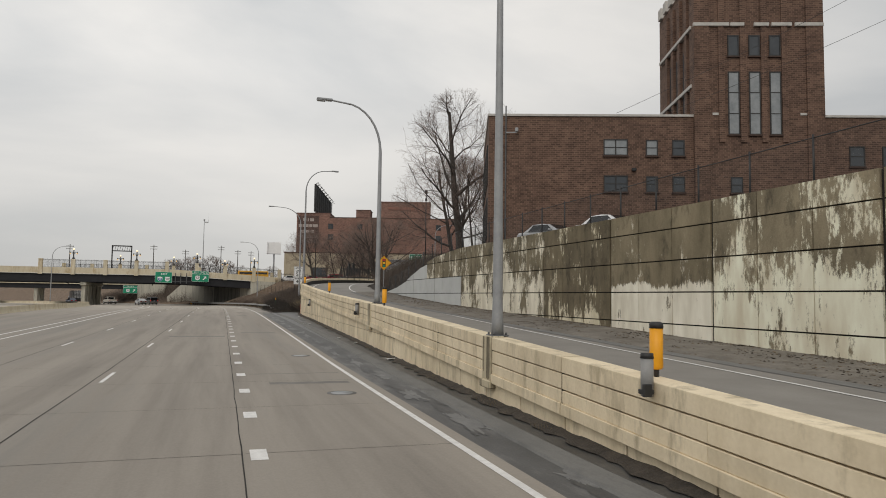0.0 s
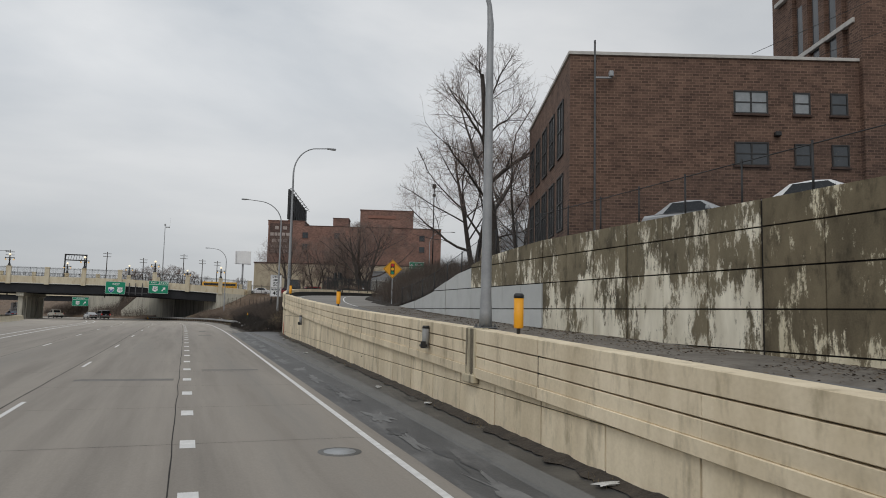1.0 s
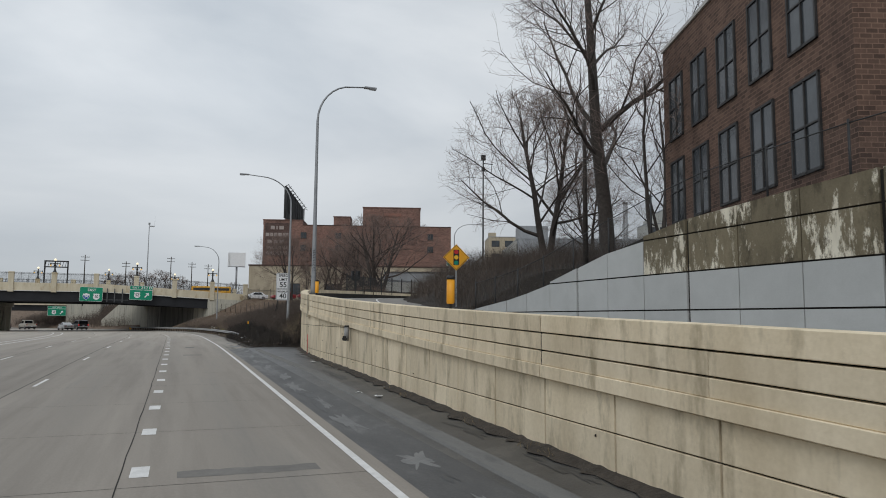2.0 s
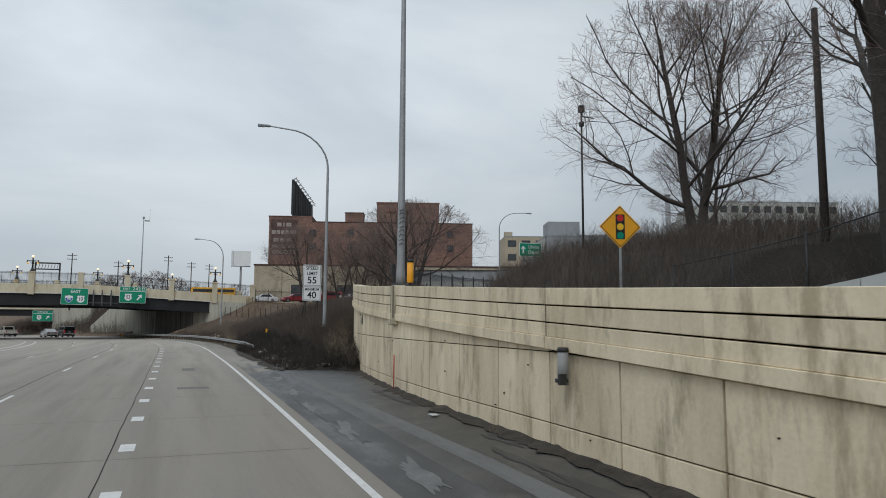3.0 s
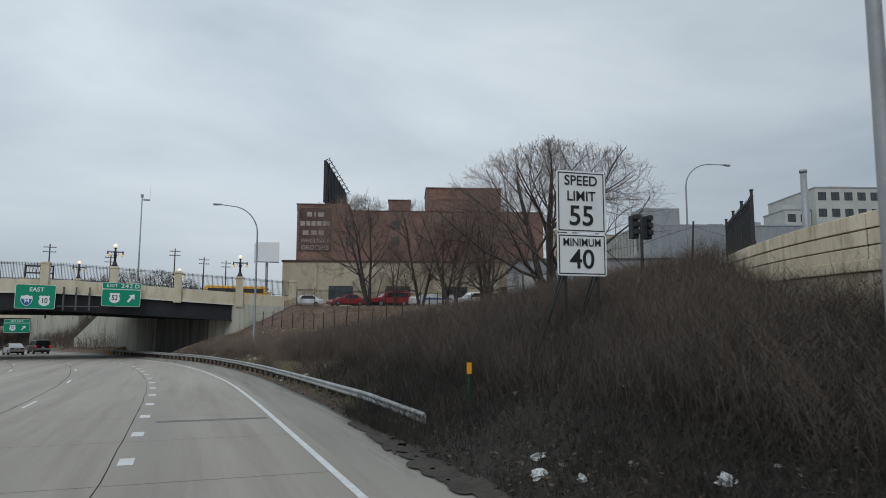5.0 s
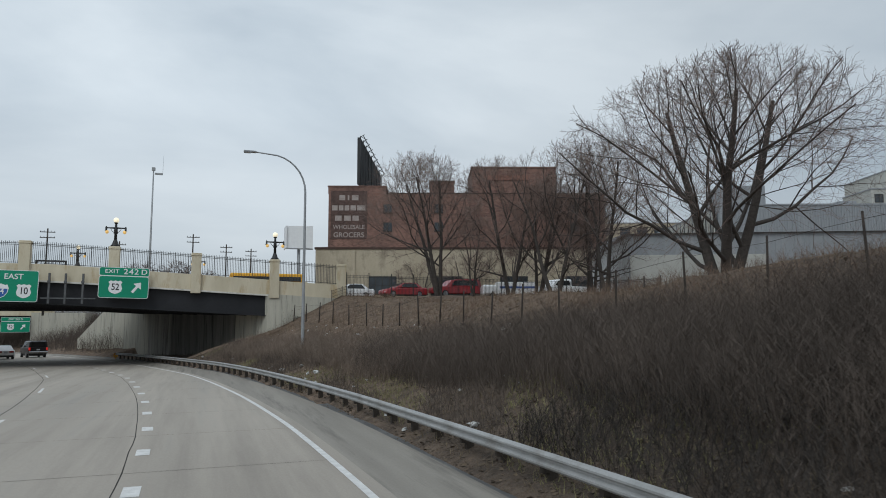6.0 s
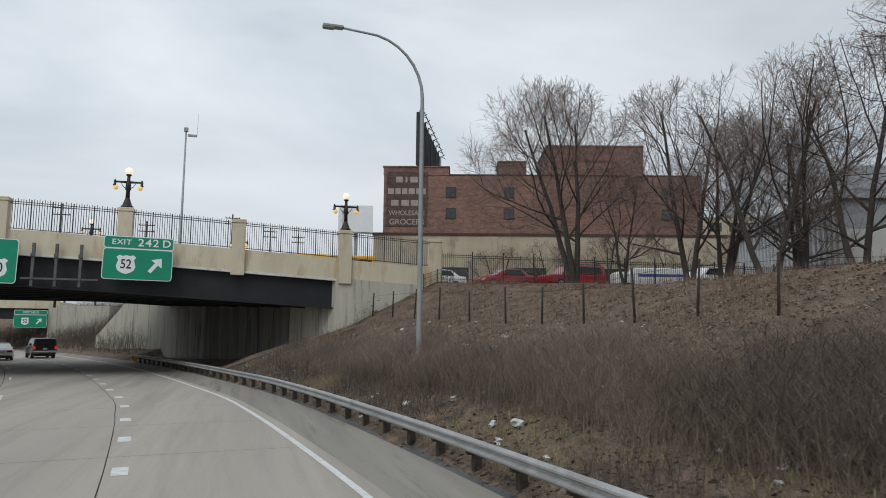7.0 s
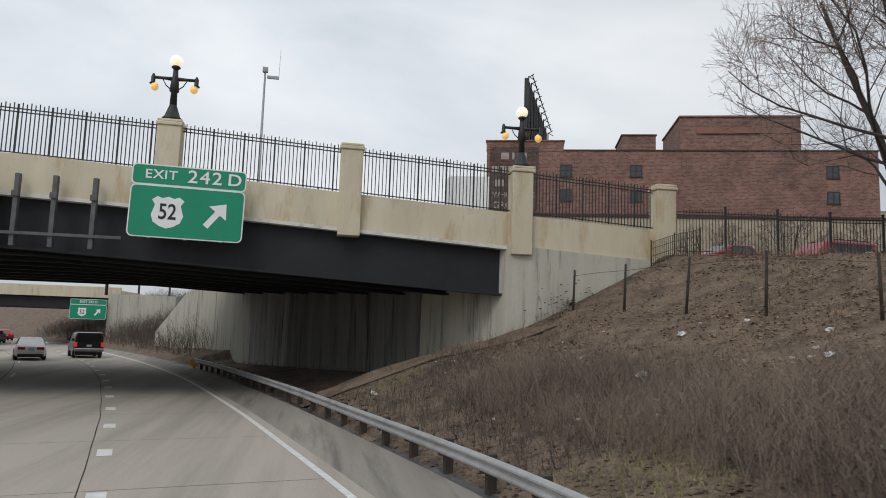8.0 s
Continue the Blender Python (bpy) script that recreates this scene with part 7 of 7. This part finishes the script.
def grow(seed, height, radius, trunk_r, forks=1, off=(0, 0), foot=0.2, low=0.25, kids=(13, 9, 7, 5), thin=0.009, wide=0.17, mid=0.47):
    """Bare tree whose limbs fill a rounded crown: limb and twig meshes' vertices and faces."""
    rg = random.Random(seed)
    limb = ([], [])
    twig = ([], [])
    zb = height * foot
    c = Vector((off[0], off[1], zb + (height - zb) * mid))
    ax = Vector((radius, radius, (height - zb) * (1 - mid)))

    def add(store, pts, rad, sides):
        v, f = tube_rows(pts, rad, sides, cap=False)
        o = len(store[0])
        store[0].extend(v)
        store[1].extend(tuple(i + o for i in q) for q in f)

    def branch(p, d, length, r, lev):
        n = (8, 6, 4, 3, 2)[lev]
        wob = (0.05, 0.13, 0.2, 0.24, 0.26)[lev]
        lift = (0.02, 0.075, 0.07, 0.06, 0.05)[lev]
        end = (0.3, 0.26, 0.3, 0.4, 0.5)[lev]
        pts, rad = [p.copy()], [r]
        q, dd = p.copy(), d.copy()
        for i in range(n):
            dd = (dd + Vector((rg.gauss(0, wob), rg.gauss(0, wob), rg.gauss(0, wob * 0.8) + lift))).normalized()
            q = q + dd * (length / n)
            pts.append(q.copy())
            rad.append(r * (1 - (1 - end) * (i + 1) / n))
        if lev <= 2:
            add(limb, pts, rad, (9, 6, 4)[lev])
        else:
            add(twig, pts, rad, 3)
        if lev >= 4:
            return
        count = max(2, int(kids[lev] * rg.uniform(0.8, 1.2) + 0.5))
        if lev >= 1 and length < 1.0:
            count = max(2, count // 2)
        turn = rg.uniform(0, 6.28)
        for k in range(count):
            start_at = low if lev == 0 else (0.2, 0.2, 0.12, 0.1)[lev]
            t0 = min(start_at + (1 - start_at) * (k + rg.uniform(0.15, 0.95)) / count, 0.99)
            i = min(int(t0 * n), n - 1)
            f = t0 * n - i
            start = pts[i].lerp(pts[i + 1], f)
            base = (pts[i + 1] - pts[i]).normalized()
            az = turn + k * 2.4 + rg.uniform(-0.5, 0.5)
            side = (Matrix.Rotation(az, 3, base) @ base.orthogonal().normalized()).normalized()
            if lev == 0:
                ang = radians(rg.uniform(58, 78) * (1 - t0) + rg.uniform(16, 40) * t0)
            else:
                ang = radians(rg.uniform(24, 56))
            nd = (base * math.cos(ang) + side * math.sin(ang)).normalized()
            room = reach(start, nd, c, ax)
            if lev == 0:
                ln = max(room * rg.uniform(0.82, 1.04), radius * 0.25)
            else:
                ln = length * rg.uniform(0.4, 0.66) * (1.15 - 0.4 * t0)
                ln = min(ln, max(room * rg.uniform(0.85, 1.15), 0.35))
            rr = rad[i] * (1 - f) + rad[i + 1] * f
            cr = rr * (0.5, 0.46, 0.5, 0.62)[lev] * (rg.uniform(0.75, 1.15) if lev == 0 else 1)
            branch(start, nd, ln, max(cr, thin * (1.6 if lev == 2 else 1.0)), lev + 1)

    for k in range(forks):
        a = 2 * math.pi * k / forks + rg.uniform(-0.5, 0.5)
        out = Vector((math.cos(a), math.sin(a), 0)) * (0.0 if forks == 1 else wide)
        d = (Vector((off[0] * 0.55, off[1] * 0.55, height * 0.62)).normalized() + out).normalized()
        o = Vector((math.cos(a), math.sin(a), 0)) * (0 if forks == 1 else trunk_r * 0.5)
        ln = reach(Vector((0, 0, zb + 0.5)), d, c, ax) * 0.86 + zb
        branch(o - d * 0.4, d, ln, trunk_r * (1 if forks == 1 else 0.74), 0)
    return limb, twig


def tree(seed, m, label, *form, **kw):
    limb, twig = grow(seed, *form, **kw)
    t = thing("tree", m, label, "tree", "bare trees")
    raw("trunk", *limb, M_BARK, t, smooth=True)
    raw("crown", *twig, M_TWIG, t, "fine bare twigs")
    return t


def at(x, y, dz=0.0):
    return (x, y, terrain(x, y) + dz)


t_a = tree(11, pose(*at(31.2, 88.8)), "tall bare tree with a thick dark trunk beside the brick building", 25.0, 9.0, 0.62, forks=1, off=(0.2, 0.5), foot=0.25, low=0.3, kids=(11, 10, 7, 5))
t_b = tree(12, pose(*at(36.0, 106.2)), "broad bare tree with spreading low limbs on the hill", 17.2, 10.6, 0.5, forks=2, off=(0.2, 1.2), foot=0.13, low=0.2, kids=(12, 9, 7, 5), wide=0.16)
t_c = tree(13, pose(*at(27.4, 205.6)), "leaning bare tree with dense fine twigs beside the iron fence", 15.3, 7.2, 0.33, forks=3, off=(-2.0, 0.0), foot=0.13, low=0.2, kids=(8, 9, 7, 5))
t_big = tree(14, pose(*at(39.0, 176.0)), "large round-crowned bare tree on the upper bank", 17.2, 13.8, 0.6, forks=3, foot=0.1, low=0.12, kids=(9, 9, 7, 6), off=(0.8, 0), wide=0.3, mid=0.3)
t_d = tree(15, pose(*at(32.8, 199.0)), "bare tree with forked trunk beside the iron fence", 14.5, 6.2, 0.3, forks=2, foot=0.2, low=0.2, off=(-0.6, 0), kids=(8, 8, 6, 5))
t_s = tree(16, pose(*at(31.6, 84.0)), "slender bare tree with forked trunk above the retaining wall", 15.0, 6.0, 0.24, forks=2, off=(-0.5, 1.0), foot=0.2, low=0.3, kids=(6, 7, 6, 5))
t_far = tree(17, pose(*at(-4, 300)), "distant bare tree beyond the bridge", 12.0, 6.5, 0.3, forks=2, foot=0.18, low=0.2, kids=(6, 6, 5, 4), thin=0.022)


def another(t, x, y, turn, k, label):
    z = terrain(x, y)
    o = copy_thing(t, pose(x, y, z - 0.2, 0, 0, turn) @ Matrix.Scale(k, 4))
    return tagged(o, label)


another(t_d, 30.8, 204.2, 70, 0.6, "small bare tree beside the iron fence")
another(t_c, 36.4, 200.2, 160, 0.85, "bare tree with dense twigs beside the iron fence")
another(t_d, 35.2, 194.4, 120, 1.05, "bare tree with forked trunk on the upper bank")
another(t_d, 40.6, 197.3, 215, 1.05, "bare tree with forked trunk near the shed")
another(t_d, 38.4, 190.6, 60, 1.05, "bare tree with forked trunk on the upper bank")
another(t_d, 43.0, 200.5, 200, 0.9, "bare tree with forked trunk beside the shed")
another(t_d, 39.8, 93.3, 110, 0.75, "slender bare tree on the hill")
another(t_b, 49.0, 119.0, 200, 0.7, "spreading bare tree behind the hill")
for i, (x, y, k) in enumerate(((3, 306, 0.9), (-10, 304, 1.0), (-17, 310, 0.9), (8, 302, 0.75), (22, 286, 0.6), (-13, 298, 0.95), (-1, 308, 1.0))):
    another(t_far, x, y, 50 * i + 20, k, "distant bare tree beyond the bridge")
for i, (x, y, k) in enumerate(((52, 262, 0.9), (60, 258, 1.0), (70, 254, 0.9), (79, 250, 1.0), (44, 266, 0.8), (90, 246, 1.0))):
    another(t_far, x, y, 80 * i, k, "bare tree in front of the tan building")


# ---- brush on the banks ----
def brush(name, places, hmin, hmax, material, label, seed, width=0.012, twigs=4):
    """Thin leafless stems and side twigs as slim blades."""
    rs = np.random.RandomState(seed)
    n = len(places)
    P = np.array(places)
    h = rs.uniform(hmin, hmax, n) * P[:, 3]
    az = rs.uniform(0, 2 * np.pi, n)
    lean = rs.uniform(0.05, 0.85, n)
    dirx, diry = np.cos(az) * lean, np.sin(az) * lean
    wa = rs.uniform(0, np.pi, n)
    wx, wy = np.cos(wa) * width, np.sin(wa) * width
    base = P[:, :3]
    mid = base + np.stack([dirx * h * 0.4, diry * h * 0.4, h * 0.55], 1)
    tip = base + np.stack([dirx * h, diry * h, h], 1)
    W = np.stack([wx, wy, np.zeros(n)], 1)
    V = [base - W, base + W, mid - W * 0.7, mid + W * 0.7, tip]
    verts = np.stack(V, 1).reshape(-1, 3)
    o = np.arange(n) * 5
    F = np.concatenate([np.stack([o, o + 1, o + 3], 1), np.stack([o, o + 3, o + 2], 1), np.stack([o + 2, o + 3, o + 4], 1)])
    allv, allf = [verts], [F]
    off = n * 5
    for k in range(twigs):
        t = rs.uniform(0.25, 0.9, n)[:, None]
        s = base * (1 - t) ** 2 + 2 * mid * t * (1 - t) + tip * t * t
        a2 = rs.uniform(0, 2 * np.pi, n)
        ln = h * rs.uniform(0.2, 0.5, n)
        e = s + np.stack([np.cos(a2) * ln * 0.75, np.sin(a2) * ln * 0.75, ln * rs.uniform(0.3, 0.9, n)], 1)
        allv.append(np.stack([s - W * 0.55, s + W * 0.55, e], 1).reshape(-1, 3))
        o = off + np.arange(n) * 3
        allf.append(np.stack([o, o + 1, o + 2], 1))
        off += n * 3
    V, F = np.concatenate(allv), np.concatenate(allf)
    me = bpy.data.meshes.new(name)
    me.vertices.add(len(V))
    me.vertices.foreach_set("co", V.ravel())
    me.loops.add(len(F) * 3)
    me.loops.foreach_set("vertex_index", F.ravel().astype(np.int32))
    me.polygons.add(len(F))
    me.polygons.foreach_set("loop_start", np.arange(len(F), dtype=np.int32) * 3)
    me.update(calc_edges=True)
    me.materials.append(material)
    return tagged(new(name, me), label, "brush", kind="stuff")


def scatter(n, y0, y1, u0, u1, seed, clump=0.55, keep=None):
    rg = random.Random(seed)
    out = []
    while len(out) < n:
        y, u = rg.uniform(y0, y1), rg.uniform(u0, u1)
        x, yy = edge_point(y, u - 1.2)
        c = noise.noise(Vector((x * 0.16, yy * 0.16, 7))) * 0.5 + 0.5
        if rg.random() > (c + 1 - clump):
            continue
        if keep and not keep(x, yy, u):
            continue
        if y < 152 and (x > wall_x_at(yy) - 0.3 or u - 1.2 < verge_edge(yy) + 0.1):
            continue
        z = terrain(x, yy) - 0.05
        out.append((x, yy, z, (0.55 + 0.9 * c) * lerp(yy, [105, 118, 136], [0.5, 0.65, 1.0])))
    return out


M_BRUSH2 = surf("red_brown_brush_stems", (0.125, 0.084, 0.062), (0.26, 0.18, 0.13), 0.95, 0.25, 3, 0.0)
M_DRY = surf("dry_straw_grass", (0.14, 0.11, 0.065), (0.27, 0.21, 0.125), 0.95, 0.6, 4, 0.0)
def lower_bank(x, y, u):
    return u < lerp(y, [104, 140, 150, 162, 190], [18, 18, 14.0, 10.8, 9.4]) + 2.5 * noise.noise(Vector((x * 0.2, y * 0.2, 31)))


M_BRUSH3 = surf("pale_brown_brush_stems", (0.12, 0.092, 0.072), (0.29, 0.225, 0.175), 0.95, 0.3, 3, 0.0)
brush("pale_brush", scatter(15000, 164, 200, 5.8, 15, 81, 0.9, lower_bank), 0.4, 1.3, M_BRUSH3, "thin brown leafless brush on the lower bank", 81, 0.0065, 6)
brush("bank_brush", scatter(40000, 104, 170, 6.2, 18, 1, 0.55, lower_bank), 0.7, 1.9, M_BRUSH, "dense dark leafless brush on the bank", 1, 0.0065, 6)
M_DARKBRUSH = surf("wet_dark_stems", (0.022, 0.019, 0.017), (0.058, 0.048, 0.040), 0.95, 0.4, 4, 0.0)
brush("foot_brush", scatter(22000, 98, 138, 3.4, 9.0, 51, 0.8), 0.12, 0.55, M_DARKBRUSH, "tangled wet dark stems at the foot of the bank", 51, 0.010, 5)
M_REED = surf("dry_reed_stalks", (0.20, 0.155, 0.095), (0.38, 0.30, 0.19), 0.95, 0.8, 5, 0.0)
rr = random.Random(61)
reeds = []
for i in range(900):
    p, d, nrm = wall_s(rr.uniform(s_of_y(105.5), s_of_y(126)))
    q = p - nrm * rr.uniform(0.25, 1.5)
    reeds.append((q.x, q.y, terrain(q.x, q.y) - 0.05, rr.uniform(0.6, 1.1)))
brush("reeds", reeds, 0.6, 1.35, M_REED, "tall dry grass stalks along the face of the low wall", 62, 0.008, 3)
rw2 = random.Random(63)
tangle = []
for i in range(7000):
    p, d, nrm = wall_s(rw2.uniform(s_of_y(104.5), s_of_y(124)))
    q = p - nrm * (0.15 + 3.6 * rw2.random() ** 1.5)
    if q.x - edge_line_at(q.y)[0] > verge_edge(q.y) + 0.2:
        tangle.append((q.x, q.y, terrain(q.x, q.y) - 0.05, rw2.uniform(0.6, 1.1)))
brush("wall_tangle", tangle, 0.4, 1.0, M_DARKBRUSH, "dark tangled stems heaped against the low wall", 64, 0.011, 6)
brush("near_brush", scatter(14000, 99, 150, 4.4, 11.0, 12, 0.6), 0.3, 1.1, M_DARKBRUSH, "dark tangled brush below the wall", 12, 0.009, 6)
brush("low_brush", scatter(9000, 130, 206, 4.4, 9.0, 2, 0.85, lambda x, y, u: noise.noise(Vector((x * 0.3, y * 0.16, 21))) <= 0.05), 0.25, 0.8, M_BRUSH, "low dark leafless brush at the foot of the bank", 2, 0.008, 5)
brush("upper_brush", scatter(5000, 130, 166, 15, 26, 3, 0.8), 0.3, 0.9, M_BRUSH2, "red-brown leafless brush along the top of the bank", 3, 0.008, 5)
brush("wing_brush", scatter(7000, 168, 210, 8.5, 24, 4, 1.1), 0.12, 0.6, M_BRUSH2, "thin brush beside the bridge abutment", 4, 0.008, 5)
def clearing(x, y, u):
    """Open ground with grass near the guardrail."""
    return noise.noise(Vector((x * 0.3, y * 0.16, 21))) > 0.05


M_GRASS = surf("pale_winter_grass", (0.15, 0.145, 0.062), (0.34, 0.305, 0.16), 0.95, 0.8, 5, 0.0)
brush("grass", scatter(9000, 128, 206, 3.9, 7.5, 41, 0.95, clearing), 0.06, 0.24, M_GRASS, "pale green and straw winter grass beside the guardrail", 41, 0.012, 2)
brush("straw", scatter(7000, 96, 209, 3.6, 8.5, 5, 0.95), 0.1, 0.35, M_DRY, "tufts of pale dead grass along the shoulder", 5, 0.006, 2)
brush("straw_upper", scatter(8000, 128, 209, 8, 24, 6, 0.95), 0.1, 0.45, M_DRY, "pale dead grass stems among the brush", 6, 0.006, 2)


def hill_places(n, seed, x0, x1, y0, y1, ok):
    rg = random.Random(seed)
    out = []
    while len(out) < n:
        x, y = rg.uniform(x0, x1), rg.uniform(y0, y1)
        if ok(x, y):
            c = noise.noise(Vector((x * 0.2, y * 0.2, 9))) * 0.5 + 0.5
            out.append((x, y, terrain(x, y) - 0.05, 0.6 + 0.8 * c))
    return out


brush("hill_brush", hill_places(12000, 7, 20, 48, 91, 132, lambda x, y: x > wall_x_at(y) + 10.5), 0.8, 2.3, M_BRUSH, "dense dark leafless brush on the hill above the slip road", 7)
brush("wall_brush", hill_places(2500, 8, 22.5, 26, 18, 90, lambda x, y: x > rw_x(y) + 1.0), 0.3, 1.1, M_BRUSH, "weeds and brush behind the chain-link fence", 8, 0.009)
brush("far_brush", scatter(13000, 244, 325, 4.6, 26, 9), 1.1, 3.0, M_BRUSH, "dark leafless brush beyond the bridge", 9, 0.02)
brush("abutment_brush", [(9.9 - 0.48 * (y - 211), y, terrain(9.5 - 0.48 * (y - 211), y), 1.0) for y in span(209, 240, 500)], 0.1, 0.45, M_BRUSH, "brush and debris at the foot of the abutment", 10, 0.012)
brush("foot_weeds", [(wall_s(s)[0].x - 0.12 * (1 + (i % 3)), wall_s(s)[0].y, road_z(wall_s(s)[0].y) + cross_fall(wall_s(s)[0].x - edge_line_at(wall_s(s)[0].y)[0] - 0.2) - 0.03, 1.0) for i, s in enumerate(span(s_of_y(5), s_of_y(98), 1800)) if noise.noise(Vector((s * 0.5, 0, 0))) > 0.2], 0.04, 0.2, M_DRY, "dead weeds along the foot of the low wall", 11, 0.008, 2)


# leaves lying on the bank
def leaves(n, seed, places, material, label, size=(0.03, 0.085)):
    rs = np.random.RandomState(seed)
    P = np.array(places)[:, :3] + np.array([0, 0, 0.07])
    n = len(P)
    s = rs.uniform(size[0], size[1], n)[:, None]
    a = rs.uniform(0, 2 * np.pi, n)
    ux = np.stack([np.cos(a), np.sin(a), rs.uniform(-0.4, 0.4, n)], 1) * s
    uy = np.stack([-np.sin(a), np.cos(a), rs.uniform(-0.2, 0.6, n)], 1) * s
    V = np.stack([P - ux, P - uy * 0.6, P + ux, P + uy * 0.6], 1).reshape(-1, 3)
    F = np.arange(n * 4).reshape(-1, 4)
    return raw("fallen_leaves", V.tolist(), F.tolist(), material, None, label, "stuff")


M_WETLEAF = surf("wet_dead_leaves", (0.05, 0.036, 0.024), (0.17, 0.125, 0.08), 0.8, 2.5, 9, 0.0)
M_LEAF = surf("dead_leaves", (0.15, 0.10, 0.065), (0.38, 0.28, 0.19), 0.9, 2.5, 9, 0.0)
tagged(leaves(0, 1, scatter(48000, 130, 210, 7, 26, 21, 0.9), M_LEAF, "brown fallen leaves on the upper bank"), category="leaves")
tagged(leaves(0, 2, scatter(26000, 96, 209, 3.4, 12, 22, 0.9), M_WETLEAF, "brown fallen leaves at the foot of the bank"), category="leaves")

rl = random.Random(91)
drift = []
for i in range(9000):
    y = rl.uniform(5, 88)
    dx = -4.1 * rl.random() ** 2.2 - 0.1
    if noise.noise(Vector((y * 0.35, dx * 0.6, 12))) > -0.15:
        drift.append((rw_x(y) + dx, y, ramp_z(y) + lerp(dx, [-4.2, -3.3, 0], [0.03, 0.1, 0.16]) - 0.06, 1.0))
tagged(leaves(0, 4, drift, M_WETLEAF, "dead leaves drifted along the foot of the tall wall", (0.03, 0.08)), category="leaves")

# scraps of litter on the bank
M_SCRAP = surf("pale_plastic_scrap", (0.45, 0.45, 0.44), (0.72, 0.72, 0.70), 0.6, 6)
rg = random.Random(31)


def scrap_mesh(seed):
    r = random.Random(seed)
    bm = bmesh.new()
    bmesh.ops.create_icosphere(bm, subdivisions=2, radius=0.16)
    for v in bm.verts:
        v.co = Vector((v.co.x * 1.4, v.co.y, v.co.z * 0.7)) * r.uniform(0.35, 1.2)
    me = bpy.data.meshes.new("litter")
    bm.to_mesh(me)
    bm.free()
    me.materials.append(M_SCRAP)
    return me


scraps = [scrap_mesh(k) for k in range(4)]
for i, (x, y, z, c) in enumerate(scatter(150, 99, 207, 3.8, 15.0, 33, 0.2)):
    o = tagged(new("litter", scraps[i % 4]), "crumpled scrap of pale plastic litter on the bank", "litter", "litter")
    k = rg.choice((0.25, 0.35, 0.45, 0.6, 0.9))
    o.matrix_basis = pose(x, y, z + 0.05 + 0.05 * k, rg.uniform(-20, 20), rg.uniform(-20, 20), rg.uniform(0, 360)) @ Matrix.Scale(k, 4)
M_BRICKBIT = surf("dark_rubble_bits", (0.05, 0.04, 0.033), (0.16, 0.12, 0.095), 0.9, 6)
rubble = [m.copy() for m in scraps]
for m in rubble:
    m.materials.clear()
    m.materials.append(M_BRICKBIT)
for i, (x, y, z, c) in enumerate(scatter(150, 98, 120, 3.3, 7.5, 93, 0.3)):
    pale = i % 3 == 0
    o = tagged(new("litter", (scraps if pale else rubble)[i % 4]), "small pale scrap of litter at the foot of the bank" if pale else "dark clod of soil at the foot of the bank", "litter" if pale else "soil clod", "litter" if pale else "soil clods")
    k = rg.uniform(0.2, 0.5) if pale else rg.uniform(0.4, 1.1)
    o.matrix_basis = pose(x, y, z + 0.04 + 0.05 * k, rg.uniform(-20, 20), rg.uniform(-20, 20), rg.uniform(0, 360)) @ Matrix.Scale(k, 4)
for i, (x, y, k) in enumerate(((12.6, 113.6, 1.0), (13.0, 110.3, 0.95), (11.7, 111.0, 0.8), (11.5, 110.2, 0.75), (12.0, 109.6, 0.6), (9.9, 124.5, 0.8), (10.2, 123.5, 0.6), (10.3, 145.5, 0.8), (9.8, 173.7, 1.0), (9.4, 174.4, 0.8), (8.6, 180.2, 0.7))):
    o = tagged(new("litter", scraps[i % 4]), "crumpled white plastic bag caught in the brush", "litter", "litter")
    o.matrix_basis = pose(x, y, terrain(x, y) + 0.1 * k, 25, -15, 70 * i) @ Matrix.Scale(k, 4)
for i, (y, u) in enumerate(((36.5, 2.75), (52.0, 2.6), (47.0, 2.9), (71.5, 2.9), (88.0, 3.6), (73.0, 2.6))):
    x, yy = edge_point(y, u)
    o = tagged(new("litter", scraps[i % 4]), "flattened scrap of litter on the shoulder", "litter", "litter")
    o.matrix_basis = pose(x, yy, road_z(y) + cross_fall(u) + 0.04, 0, 0, 40 * i) @ Matrix.Diagonal((1.6 if i == 0 else 0.7, 0.9, 0.35, 1))


# climbing plant on the wing wall of the bridge
rv2 = random.Random(71)
ivy = []
while len(ivy) < 170:
    a, r = rv2.uniform(0, 6.28), abs(rv2.gauss(0, 0.8))
    ivy.append((13.4 + math.cos(a) * r * 1.2, BY0 - 0.2 - rv2.uniform(0.0, 0.12), 3.75 + math.sin(a) * r * 0.7, 1.0))
tagged(leaves(0, 3, ivy, M_WETLEAF, "withered climbing plant on the wing wall", (0.05, 0.11)), category="leaves")


# ---- from plan units to metres ----
for ob in list(scene.objects):
    if ob.parent is None and ob.type in ("MESH", "EMPTY"):
        ob.matrix_basis = Matrix.Scale(UNIT, 4) @ ob.matrix_basis
